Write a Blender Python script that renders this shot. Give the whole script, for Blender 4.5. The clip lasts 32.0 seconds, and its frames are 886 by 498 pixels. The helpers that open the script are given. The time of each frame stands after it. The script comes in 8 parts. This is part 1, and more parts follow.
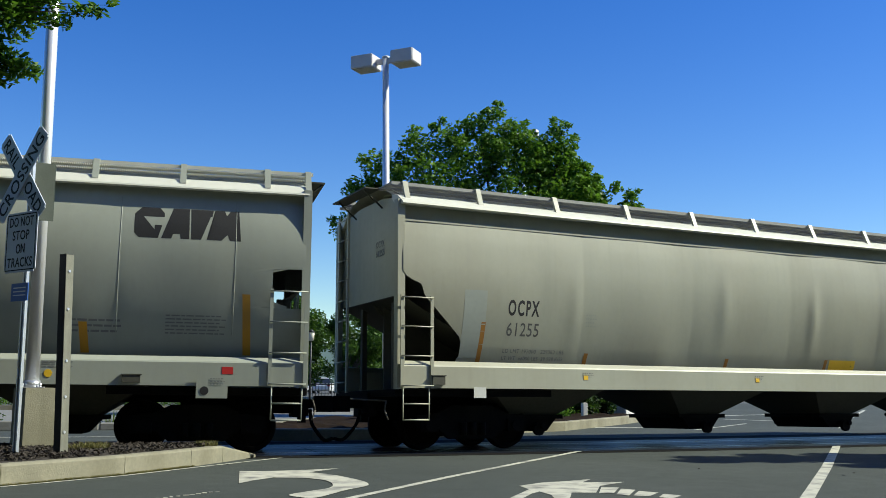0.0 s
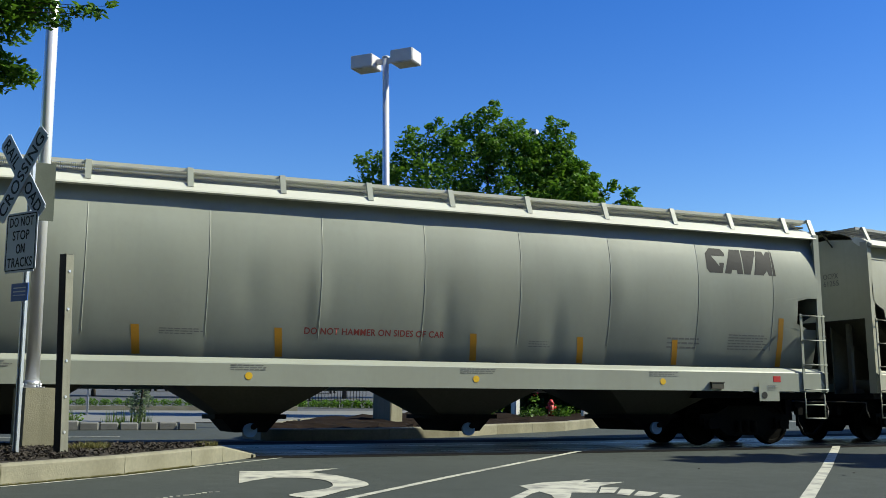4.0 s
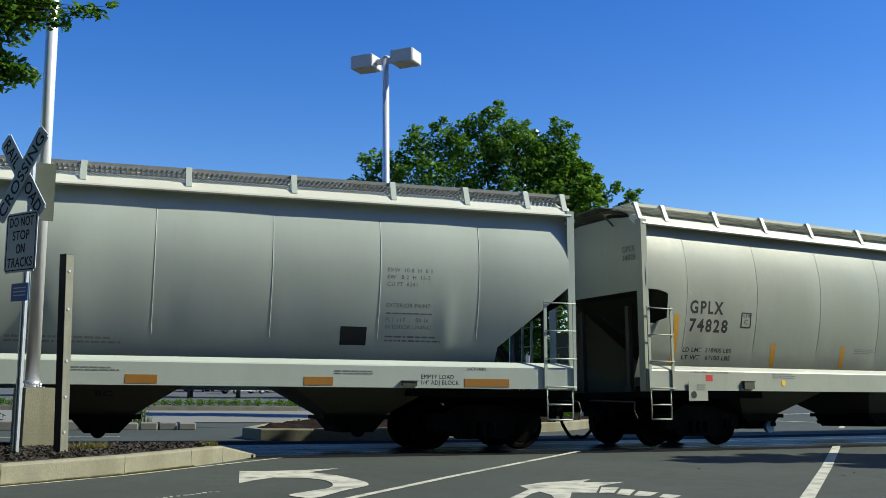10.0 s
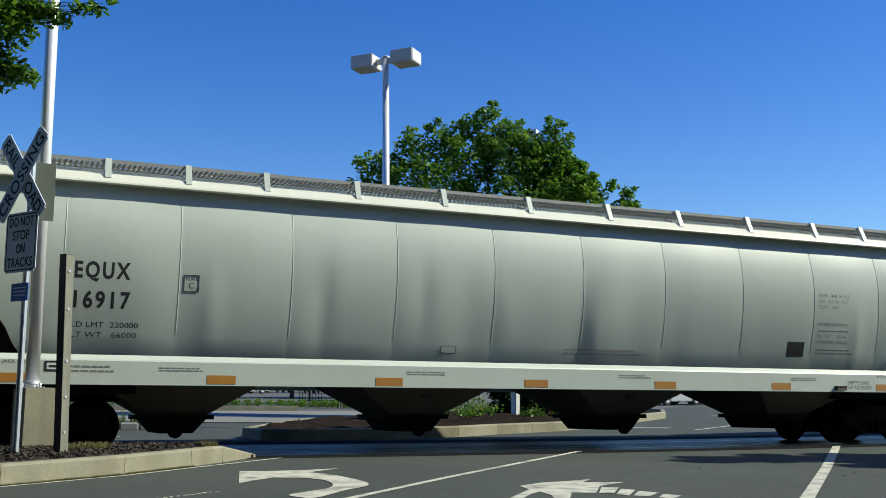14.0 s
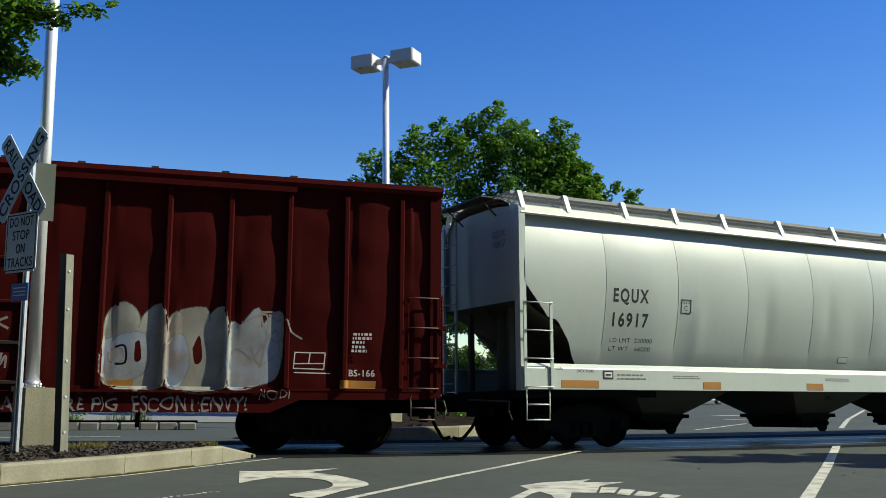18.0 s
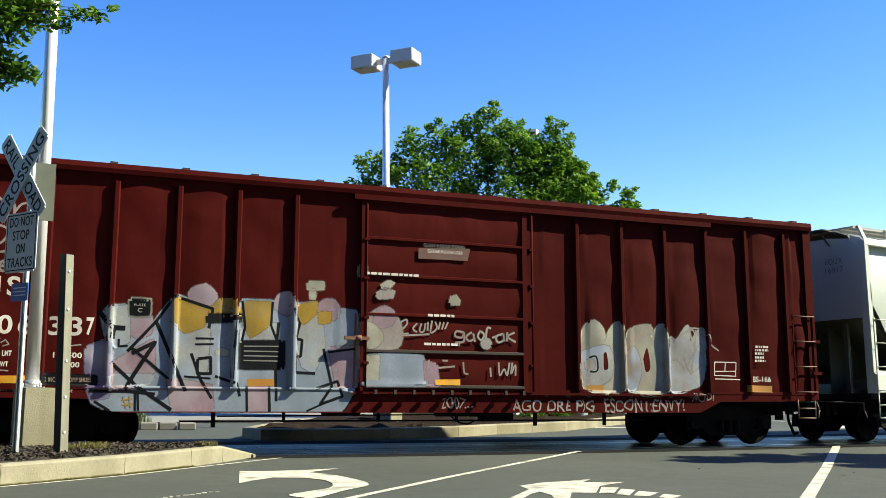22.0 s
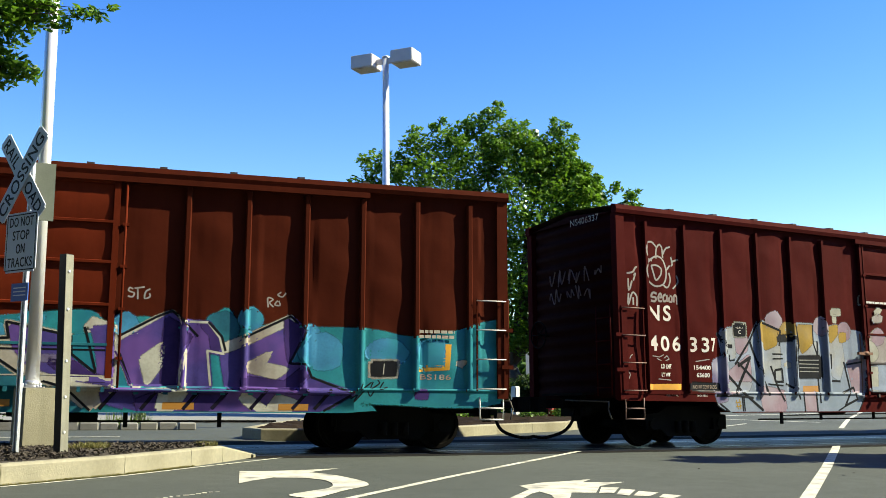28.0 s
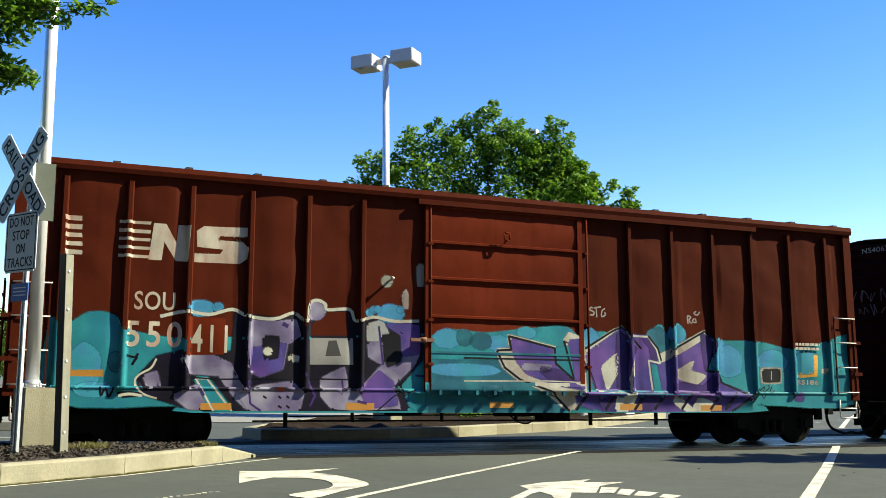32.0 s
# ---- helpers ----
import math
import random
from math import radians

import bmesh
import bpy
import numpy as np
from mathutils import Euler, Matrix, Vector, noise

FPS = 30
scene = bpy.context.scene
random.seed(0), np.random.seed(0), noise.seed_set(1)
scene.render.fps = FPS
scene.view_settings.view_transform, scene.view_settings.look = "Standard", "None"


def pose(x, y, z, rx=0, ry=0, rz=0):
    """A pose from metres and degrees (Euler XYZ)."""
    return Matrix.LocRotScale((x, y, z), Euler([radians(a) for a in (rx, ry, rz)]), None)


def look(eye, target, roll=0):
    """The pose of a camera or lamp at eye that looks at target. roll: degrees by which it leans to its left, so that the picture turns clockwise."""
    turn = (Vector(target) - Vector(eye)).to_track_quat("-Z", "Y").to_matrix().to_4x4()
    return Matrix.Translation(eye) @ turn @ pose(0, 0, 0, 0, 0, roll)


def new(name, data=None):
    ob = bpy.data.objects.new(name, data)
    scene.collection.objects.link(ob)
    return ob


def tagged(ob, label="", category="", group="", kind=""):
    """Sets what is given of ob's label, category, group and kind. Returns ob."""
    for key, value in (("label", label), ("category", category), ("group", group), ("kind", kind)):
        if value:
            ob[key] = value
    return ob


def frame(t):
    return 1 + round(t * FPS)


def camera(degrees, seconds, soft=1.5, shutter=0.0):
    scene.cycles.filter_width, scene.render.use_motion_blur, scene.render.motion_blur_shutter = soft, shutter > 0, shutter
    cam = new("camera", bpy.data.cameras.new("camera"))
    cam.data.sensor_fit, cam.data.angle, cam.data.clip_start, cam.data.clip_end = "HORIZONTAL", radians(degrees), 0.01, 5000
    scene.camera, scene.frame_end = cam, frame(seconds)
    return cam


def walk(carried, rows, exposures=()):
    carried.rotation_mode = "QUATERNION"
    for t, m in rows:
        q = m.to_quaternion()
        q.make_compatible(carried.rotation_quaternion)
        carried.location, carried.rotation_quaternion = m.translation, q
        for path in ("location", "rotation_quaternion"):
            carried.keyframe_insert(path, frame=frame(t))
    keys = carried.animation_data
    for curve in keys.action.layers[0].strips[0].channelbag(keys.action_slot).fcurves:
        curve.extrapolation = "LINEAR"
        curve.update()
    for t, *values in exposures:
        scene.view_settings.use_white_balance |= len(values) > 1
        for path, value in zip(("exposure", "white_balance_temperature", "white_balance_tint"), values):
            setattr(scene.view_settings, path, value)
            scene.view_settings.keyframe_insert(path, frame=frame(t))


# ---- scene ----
import functools

# The train runs along +x on a gentle curve; the camera stands still by the road.
EYE = (0.0, 0.0, 1.266)
cam = camera(47.68, 32.0, soft=0.75)
CAM_POSE = Matrix.Translation(EYE) @ Matrix(((0.94861, -0.05301, -0.31198), (-0.31621, -0.12050, -0.94101), (0.01229, 0.99130, -0.13107))).to_4x4()
walk(cam, [(0.0, CAM_POSE), (32.0, CAM_POSE)],
     exposures=[(0, 0.50, 6800, -3), (14.5, 0.42, 6800, -3), (16.8, 0.20, 6800, -3), (18, 0.47, 7100, -3), (20, 1.03, 7600, -3), (23, 1.38, 8000, -3), (32, 1.38, 8000, -3)])

# ---- sky and sun ----
SUN = Vector((1.1, -0.30, 1.0)).normalized()
world = bpy.data.worlds.new("sky")
scene.world = world
world.use_nodes = True
wn = world.node_tree.nodes
sky = wn.new("ShaderNodeTexSky")
sky.sky_type = "NISHITA"
sky.sun_disc = False
sky.sun_elevation = math.asin(SUN.z)
sky.sun_rotation = math.atan2(SUN.x, SUN.y)
sky.air_density, sky.dust_density, sky.ozone_density = 1.0, 0.25, 4.0
wn["Background"].inputs["Strength"].default_value = 0.087
deep = wn.new("ShaderNodeHueSaturation")
deep.inputs["Saturation"].default_value, deep.inputs["Value"].default_value = 1.35, 1.36
deep.inputs["Hue"].default_value = 0.522
world.node_tree.links.new(sky.outputs["Color"], deep.inputs["Color"])
world.node_tree.links.new(deep.outputs["Color"], wn["Background"].inputs["Color"])
lamp = bpy.data.lights.new("sun", "SUN")
lamp.energy, lamp.angle, lamp.color = 5.0, radians(0.53), (1.0, 0.945, 0.85)
sun = new("sun", lamp)
sun.matrix_world = look(SUN * 60, (0, 0, 0))

# ---- materials ----
MATS = {}


def mat(name, colour, rough=0.6, metal=0.0, vary=0.18, scale=3.0, bump=0.15, bump_scale=40.0, dirt=None, dirt_amount=0.0, streak=0.0, spec=0.5, rand=0.0, glass=False):
    """A procedural surface: two scales of noise on the colour, a fine bump, and patches of dirt, in metres."""
    if name in MATS:
        return MATS[name]
    m = bpy.data.materials.new(name)
    m.use_nodes = True
    nt = m.node_tree
    N, L = nt.nodes, nt.links
    b = N["Principled BSDF"]
    b.inputs["Roughness"].default_value = rough
    b.inputs["Metallic"].default_value = metal
    b.inputs["Specular IOR Level"].default_value = spec
    if glass:
        b.inputs["Transmission Weight"].default_value = 0.6
    tc = N.new("ShaderNodeTexCoord")

    def noise_at(s, detail, stretch=None):
        n = N.new("ShaderNodeTexNoise")
        n.inputs["Scale"].default_value = s
        n.inputs["Detail"].default_value = detail
        if stretch:
            mp = N.new("ShaderNodeMapping")
            mp.inputs["Scale"].default_value = stretch
            L.new(tc.outputs["Object"], mp.inputs["Vector"])
            L.new(mp.outputs["Vector"], n.inputs["Vector"])
        else:
            L.new(tc.outputs["Object"], n.inputs["Vector"])
        return n

    def mixed(a, bcol, fac, kind="MIX"):
        x = N.new("ShaderNodeMix")
        x.data_type, x.blend_type = "RGBA", kind
        for sock, v in ((x.inputs[6], a), (x.inputs[7], bcol)):
            if isinstance(v, tuple):
                sock.default_value = (*v, 1)
            else:
                L.new(v, sock)
        if isinstance(fac, float):
            x.inputs[0].default_value = fac
        else:
            L.new(fac, x.inputs[0])
        return x.outputs[2]

    dark = tuple(c * (1 - vary) for c in colour)
    light = tuple(min(1, c * (1 + vary)) for c in colour)
    big, fine = noise_at(scale, 5), noise_at(scale * 9, 6)
    col = mixed(dark, light, big.outputs["Fac"])
    ramp = N.new("ShaderNodeValToRGB")
    ramp.color_ramp.elements[0].position, ramp.color_ramp.elements[1].position = 0.35, 0.7
    L.new(fine.outputs["Fac"], ramp.inputs["Fac"])
    g = N.new("ShaderNodeMath")
    g.operation = "MULTIPLY"
    g.inputs[1].default_value = vary * 1.2
    L.new(ramp.outputs["Color"], g.inputs[0])
    col = mixed(col, tuple(c * 0.6 for c in colour), g.outputs[0])
    if dirt:
        n = noise_at(scale * 0.6, 8, (1, 1, 0.35))
        r2 = N.new("ShaderNodeValToRGB")
        r2.color_ramp.elements[0].position, r2.color_ramp.elements[1].position = 0.45, 0.75
        L.new(n.outputs["Fac"], r2.inputs["Fac"])
        g2 = N.new("ShaderNodeMath")
        g2.operation = "MULTIPLY"
        g2.inputs[1].default_value = dirt_amount
        L.new(r2.outputs["Color"], g2.inputs[0])
        col = mixed(col, dirt, g2.outputs[0])
    if streak:
        n = noise_at(7.0, 4, (1.0, 1.0, 0.04))
        r3 = N.new("ShaderNodeValToRGB")
        r3.color_ramp.elements[0].position, r3.color_ramp.elements[1].position = 0.5, 0.75
        L.new(n.outputs["Fac"], r3.inputs["Fac"])
        g3 = N.new("ShaderNodeMath")
        g3.operation = "MULTIPLY"
        g3.inputs[1].default_value = streak
        L.new(r3.outputs["Color"], g3.inputs[0])
        col = mixed(col, tuple(c * 0.55 for c in colour), g3.outputs[0])
    if rand:
        oi = N.new("ShaderNodeObjectInfo")
        hsv = N.new("ShaderNodeHueSaturation")
        mr = N.new("ShaderNodeMapRange")
        mr.inputs["To Min"].default_value, mr.inputs["To Max"].default_value = 1 - rand, 1 + rand
        L.new(oi.outputs["Random"], mr.inputs["Value"])
        L.new(mr.outputs["Result"], hsv.inputs["Value"])
        L.new(col, hsv.inputs["Color"])
        col = hsv.outputs["Color"]
    L.new(col, b.inputs["Base Color"])
    rr = N.new("ShaderNodeMapRange")
    rr.inputs["To Min"].default_value, rr.inputs["To Max"].default_value = max(0.02, rough - 0.12), min(1, rough + 0.12)
    L.new(fine.outputs["Fac"], rr.inputs["Value"])
    L.new(rr.outputs["Result"], b.inputs["Roughness"])
    if bump:
        bn = noise_at(bump_scale, 4)
        bp = N.new("ShaderNodeBump")
        bp.inputs["Strength"].default_value, bp.inputs["Distance"].default_value = bump, 0.01
        L.new(bn.outputs["Fac"], bp.inputs["Height"])
        L.new(bp.outputs["Normal"], b.inputs["Normal"])
    MATS[name] = m
    return m


def leaf_mat(name, a, bcol):
    m = mat(name, a, 0.5, vary=0.3, scale=1.2, bump=0.0, spec=0.3)
    N, L = m.node_tree.nodes, m.node_tree.links
    b = N["Principled BSDF"]
    geo = N.new("ShaderNodeNewGeometry")
    x = N.new("ShaderNodeMix")
    x.data_type = "RGBA"
    x.inputs[6].default_value, x.inputs[7].default_value = (*a, 1), (*bcol, 1)
    L.new(geo.outputs["Random Per Island"], x.inputs[0])
    L.new(x.outputs[2], b.inputs["Base Color"])
    tr = N.new("ShaderNodeBsdfTranslucent")
    L.new(x.outputs[2], tr.inputs["Color"])
    ms = N.new("ShaderNodeMixShader")
    ms.inputs[0].default_value = 0.42
    out = N["Material Output"]
    L.new(b.outputs[0], ms.inputs[1])
    L.new(tr.outputs[0], ms.inputs[2])
    L.new(ms.outputs[0], out.inputs["Surface"])
    return m


asphalt = mat("asphalt", (0.054, 0.062, 0.057), 0.85, spec=0.2, vary=0.16, scale=0.35, bump=0.5, bump_scale=160, dirt=(0.078, 0.086, 0.080), dirt_amount=0.5)
asphalt_old = mat("asphalt_old", (0.075, 0.077, 0.075), 0.9, vary=0.15, scale=0.3, bump=0.4, bump_scale=120)
concrete = mat("concrete", (0.25, 0.235, 0.17), 0.85, vary=0.32, scale=2.2, bump=0.5, bump_scale=50, dirt=(0.13, 0.115, 0.07), dirt_amount=0.8)
concrete_stained = mat("concrete_stained", (0.2295, 0.2167, 0.153), 0.9, vary=0.2, scale=2.5, bump=0.4, bump_scale=50, dirt=(0.13, 0.12, 0.075), dirt_amount=0.7, streak=0.5)
concrete_light = mat("concrete_light", (0.17, 0.168, 0.15), 0.85, vary=0.1, scale=0.5, bump=0.2)
mulch_mat = mat("mulch", (0.035, 0.028, 0.022), 0.95, vary=0.5, scale=6, bump=1.0, bump_scale=35, rand=0.4)
# soil darkened so that its colour also carries the shade on the far bed
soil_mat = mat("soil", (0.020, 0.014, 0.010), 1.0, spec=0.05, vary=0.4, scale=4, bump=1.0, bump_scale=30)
weed_mat = leaf_mat("dry_weed", (0.10, 0.105, 0.03), (0.20, 0.18, 0.07))
grass_mat = leaf_mat("grass", (0.06, 0.11, 0.02), (0.12, 0.17, 0.04))
road_paint = mat("road_paint", (0.49, 0.48, 0.40), 0.75, vary=0.15, scale=6, bump=0.3, bump_scale=120, dirt=(0.11, 0.11, 0.11), dirt_amount=1.0)
galvanised = mat("galvanised", (0.55, 0.56, 0.58), 0.35, 0.7, vary=0.1, scale=8, bump=0.05)
pole_paint = mat("pole_paint", (0.86, 0.86, 0.86), 0.34, 0.45, vary=0.05, scale=3, bump=0.03)
lamp_paint = mat("lamp_paint", (0.62, 0.6, 0.6), 0.5, vary=0.08, scale=4, bump=0.05)
lens_mat = mat("lamp_lens", (0.55, 0.52, 0.42), 0.3, vary=0.1, scale=5, bump=0.0)
sign_white = mat("sign_white", (0.5, 0.55, 0.62), 0.4, vary=0.06, scale=5, bump=0.02)
sign_back = mat("sign_back", (0.11, 0.125, 0.10), 0.6, 0.0, vary=0.2, scale=5, bump=0.05)
sign_blue = mat("sign_blue", (0.02, 0.09, 0.35), 0.4, vary=0.1, bump=0.02)
letter_black = mat("letter_black", (0.012, 0.012, 0.014), 0.7, vary=0.2, scale=4, bump=0.05)
weathered_post = mat("weathered_post", (0.20, 0.20, 0.16), 0.8, vary=0.3, scale=7, bump=0.4, bump_scale=50, streak=0.6)
# near-black asphalt, with the train's shade put into its colour
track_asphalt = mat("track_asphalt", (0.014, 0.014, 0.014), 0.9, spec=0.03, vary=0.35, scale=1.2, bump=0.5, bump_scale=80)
rail_steel = mat("rail_steel", (0.3, 0.29, 0.28), 0.3, 0.9, vary=0.2, scale=5)
# panel colour lowered for the train's shade and tinted with the sky's blue sheen
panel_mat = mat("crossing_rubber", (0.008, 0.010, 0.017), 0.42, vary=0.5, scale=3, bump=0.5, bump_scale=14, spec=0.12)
# running gear steel: the shade beneath the cars is put into these two colours
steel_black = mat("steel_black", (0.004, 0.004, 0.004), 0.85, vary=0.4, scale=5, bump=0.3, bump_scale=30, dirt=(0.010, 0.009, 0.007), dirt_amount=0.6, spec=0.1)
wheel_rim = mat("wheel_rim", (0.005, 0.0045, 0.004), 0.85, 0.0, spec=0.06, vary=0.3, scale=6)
lever_mat = mat("lever_steel", (0.10, 0.09, 0.075), 0.7, 0.3, vary=0.3, scale=8)
bark = mat("bark", (0.07, 0.055, 0.04), 0.95, vary=0.4, scale=6, bump=1.0, bump_scale=25)
leaf_green = leaf_mat("leaf_green", (0.042, 0.115, 0.010), (0.165, 0.31, 0.026))
leaf_deep = leaf_mat("leaf_deep", (0.012, 0.03, 0.006), (0.04, 0.08, 0.012))
blossom_red = leaf_mat("blossom_red", (0.55, 0.02, 0.03), (0.70, 0.06, 0.07))
leaf_dark = leaf_mat("leaf_dark", (0.03, 0.06, 0.012), (0.06, 0.10, 0.02))
leaf_far = leaf_mat("leaf_far", (0.018, 0.050, 0.006), (0.075, 0.155, 0.016))
leaf_grey = leaf_mat("leaf_grey", (0.10, 0.14, 0.08), (0.17, 0.21, 0.13))


# ---- mesh helpers ----
def box(bm, x0, x1, y0, y1, z0, z1):
    v = [bm.verts.new(p) for p in ((x0, y0, z0), (x1, y0, z0), (x1, y1, z0), (x0, y1, z0), (x0, y0, z1), (x1, y0, z1), (x1, y1, z1), (x0, y1, z1))]
    for f in ((0, 3, 2, 1), (4, 5, 6, 7), (0, 1, 5, 4), (1, 2, 6, 5), (2, 3, 7, 6), (3, 0, 4, 7)):
        bm.faces.new([v[i] for i in f])
    return v


def rod(bm, p0, p1, r0, r1=None, n=8, caps=True):
    p0, p1 = Vector(p0), Vector(p1)
    r1 = r0 if r1 is None else r1
    q = (p1 - p0).to_track_quat("Z", "Y").to_matrix()
    rings = []
    for p, r in ((p0, r0), (p1, r1)):
        rings.append([bm.verts.new(p + q @ Vector((r * math.cos(a), r * math.sin(a), 0))) for a in (2 * math.pi * (i + 0.5) / n for i in range(n))])
    for i in range(n):
        f = bm.faces.new((rings[0][i], rings[0][(i + 1) % n], rings[1][(i + 1) % n], rings[1][i]))
        f.smooth = n > 5
    if caps:
        bm.faces.new(rings[0][::-1])
        bm.faces.new(rings[1])


def prism(bm, pts, axis, a, b):
    """A polygon of 2D points pushed from a to b along the axis ('x', 'y' or 'z')."""
    def at(p, d):
        return {"x": (d, p[0], p[1]), "y": (p[0], d, p[1]), "z": (p[0], p[1], d)}[axis]
    lo, hi = [bm.verts.new(at(p, a)) for p in pts], [bm.verts.new(at(p, b)) for p in pts]
    n = len(pts)
    bm.faces.new(lo[::-1])
    bm.faces.new(hi)
    for i in range(n):
        bm.faces.new((lo[i], lo[(i + 1) % n], hi[(i + 1) % n], hi[i]))


def hull_between(bm, lower, upper):
    """Four-cornered frustum from two lists of four points."""
    a, b = [bm.verts.new(p) for p in lower], [bm.verts.new(p) for p in upper]
    bm.faces.new(a[::-1])
    bm.faces.new(b)
    for i in range(4):
        bm.faces.new((a[i], a[(i + 1) % 4], b[(i + 1) % 4], b[i]))


def grid(bm, rows, smooth=True):
    vs = [[bm.verts.new(p) for p in r] for r in rows]
    for a, b in zip(vs, vs[1:]):
        for i in range(len(a) - 1):
            f = bm.faces.new((a[i], a[i + 1], b[i + 1], b[i]))
            f.smooth = smooth
    return vs


def mesh_of(name, bm, material):
    bmesh.ops.recalc_face_normals(bm, faces=bm.faces)
    me = bpy.data.meshes.new(name)
    bm.to_mesh(me)
    bm.free()
    me.materials.append(material)
    return me


def part(name, bm, material, parent=None, label="", m=None):
    ob = new(name, mesh_of(name, bm, material) if isinstance(bm, bmesh.types.BMesh) else bm)
    ob.parent = parent
    if m is not None:
        ob.matrix_basis = m
    if label:
        ob["label"] = label
    return ob


def made(fn, *a, **k):
    bm = bmesh.new()
    fn(bm, *a, **k)
    return bm


def thing(name, label, category, m=None, group="", kind=""):
    ob = new(name)
    ob.empty_display_size = 0.2
    if m is not None:
        ob.matrix_basis = m
    return tagged(ob, label, category, group, kind)


def text_mesh(text, height, material, width=None, bold=0.0, thick=0.0):
    cu = bpy.data.curves.new("text", "FONT")
    cu.body, cu.size, cu.extrude, cu.offset = text, height / 0.69, thick, bold * 0.5
    cu.resolution_u = 4
    cu.space_character = 1.28 if bold > 0.01 else 1.06
    ob = new("text", cu)
    me = bpy.data.meshes.new_from_object(ob.evaluated_get(bpy.context.evaluated_depsgraph_get()))
    bpy.data.objects.remove(ob)
    xs = [v.co.x for v in me.vertices]
    k = width / (max(xs) - min(xs)) if width else 1.0
    x0 = min(xs)
    for v in me.vertices:
        v.co.x = (v.co.x - x0) * k
    me.materials.clear()
    me.materials.append(material)
    return me


def letters(text, height, material, parent, m, width=None, name="lettering", bold=0.0):
    """Flat lettering of a given capital height, its lower left corner at m, reading along x and standing along y."""
    return part(name, text_mesh(text, height, material, width, bold, 0.001), None, parent, m=m)


def stencil(car, text, x, z, height, width, material, bold, surface, lift=0.005, wob=0.0):
    """Painted lettering that follows the car's side."""
    lift = min(lift, 0.0012)
    me = text_mesh(text, height, material, width, bold)
    if height > 0.12:
        bm = bmesh.new()
        bm.from_mesh(me)
        for _ in range(3):
            bmesh.ops.subdivide_edges(bm, edges=[e for e in bm.edges if e.calc_length() > 0.06], cuts=1)
            bmesh.ops.triangulate(bm, faces=[f for f in bm.faces if len(f.verts) > 4])
        bm.to_mesh(me)
        bm.free()
    for v in me.vertices:
        px, pz = x + v.co.x, z + v.co.y
        if wob:
            px, pz = px + wob * noise.noise(Vector((px * 7, pz * 7, 1))), pz + wob * noise.noise(Vector((px * 6, pz * 5, 9)))
        v.co = (px, surface(px, pz) - lift, pz)
    if height < 0.2 or len(text) < 2:
        return tagged(part("lettering", me, None, car), kind="stuff")
    word = new("lettering")
    word.parent = car
    bm = bmesh.new()
    bm.from_mesh(me)
    bmesh.ops.remove_doubles(bm, verts=bm.verts, dist=0.0002)
    bm.verts.ensure_lookup_table()
    seen = set()
    for v in bm.verts:
        if v.index in seen:
            continue
        group, todo = [], [v]
        seen.add(v.index)
        while todo:
            q = todo.pop()
            group.append(q)
            for e in q.link_edges:
                o = e.other_vert(q)
                if o.index not in seen:
                    seen.add(o.index)
                    todo.append(o)
        ids = {q.index: i for i, q in enumerate(group)}
        faces = {f for q in group for f in q.link_faces}
        glyph = bpy.data.meshes.new("letter")
        glyph.from_pydata([tuple(q.co) for q in group], [], [[ids[q.index] for q in f.verts] for f in sorted(faces, key=lambda f: f.index)])
        glyph.materials.append(material)
        part("letter", glyph, None, word)
    bm.free()
    return word


SURF = {}


def bars(parent, x, z, y, w, h, n, material, gap=0.62, rag=0.25):
    """Rows of small bars where writing cannot be read."""
    bm = bmesh.new()
    rng = random.Random(int(x * 977 + z * 131))
    step = h / n
    for i in range(n):
        zz = z + h - (i + 1) * step
        ww = w * (1 - rag * rng.random())
        xx = x
        while xx < x + ww:
            l = rng.uniform(0.05, 0.15) * min(1, w * 1.2)
            l = min(l, x + ww - xx)
            if callable(y):
                h1 = zz + step * (1 - gap)
                bm.faces.new([bm.verts.new((px, y(px, pz) - 0.0015, pz)) for px, pz in ((xx, zz), (xx + l, zz), (xx + l, h1), (xx, h1))])
            else:
                box(bm, xx, xx + l, y - 0.002, y, zz, zz + step * (1 - gap))
            xx += l + 0.022
    return tagged(part("marking", bm, material, parent), kind="stuff")


def clip_strip(pts, a, b):
    """A polygon of (x, z) cut to a <= x <= b."""
    for lim, sign in ((a, 1), (b, -1)):
        out = []
        for p, q in zip(pts, pts[1:] + pts[:1]):
            ip, iq = sign * (p[0] - lim) >= 0, sign * (q[0] - lim) >= 0
            if ip:
                out.append(p)
            if ip != iq:
                t = (lim - p[0]) / (q[0] - p[0])
                out.append((lim, p[1] + t * (q[1] - p[1])))
        pts = out
        if len(pts) < 3:
            return []
    return pts


def smooth_line(pts, k=5):
    """A rounded line through points (Catmull-Rom)."""
    out = []
    q = [pts[0], *pts, pts[-1]]
    for a, b, c, d in zip(q, q[1:], q[2:], q[3:]):
        for i in range(k):
            t = i / k
            out.append(tuple(0.5 * (2 * b[j] + (c[j] - a[j]) * t + (2 * a[j] - 5 * b[j] + 4 * c[j] - d[j]) * t * t + (3 * b[j] - a[j] - 3 * c[j] + d[j]) * t ** 3) for j in (0, 1)))
    return out + [pts[-1]]


# ---- the train ----
RADIUS, TRACK_Y, CANT = 99.64, 18.465, -1.846


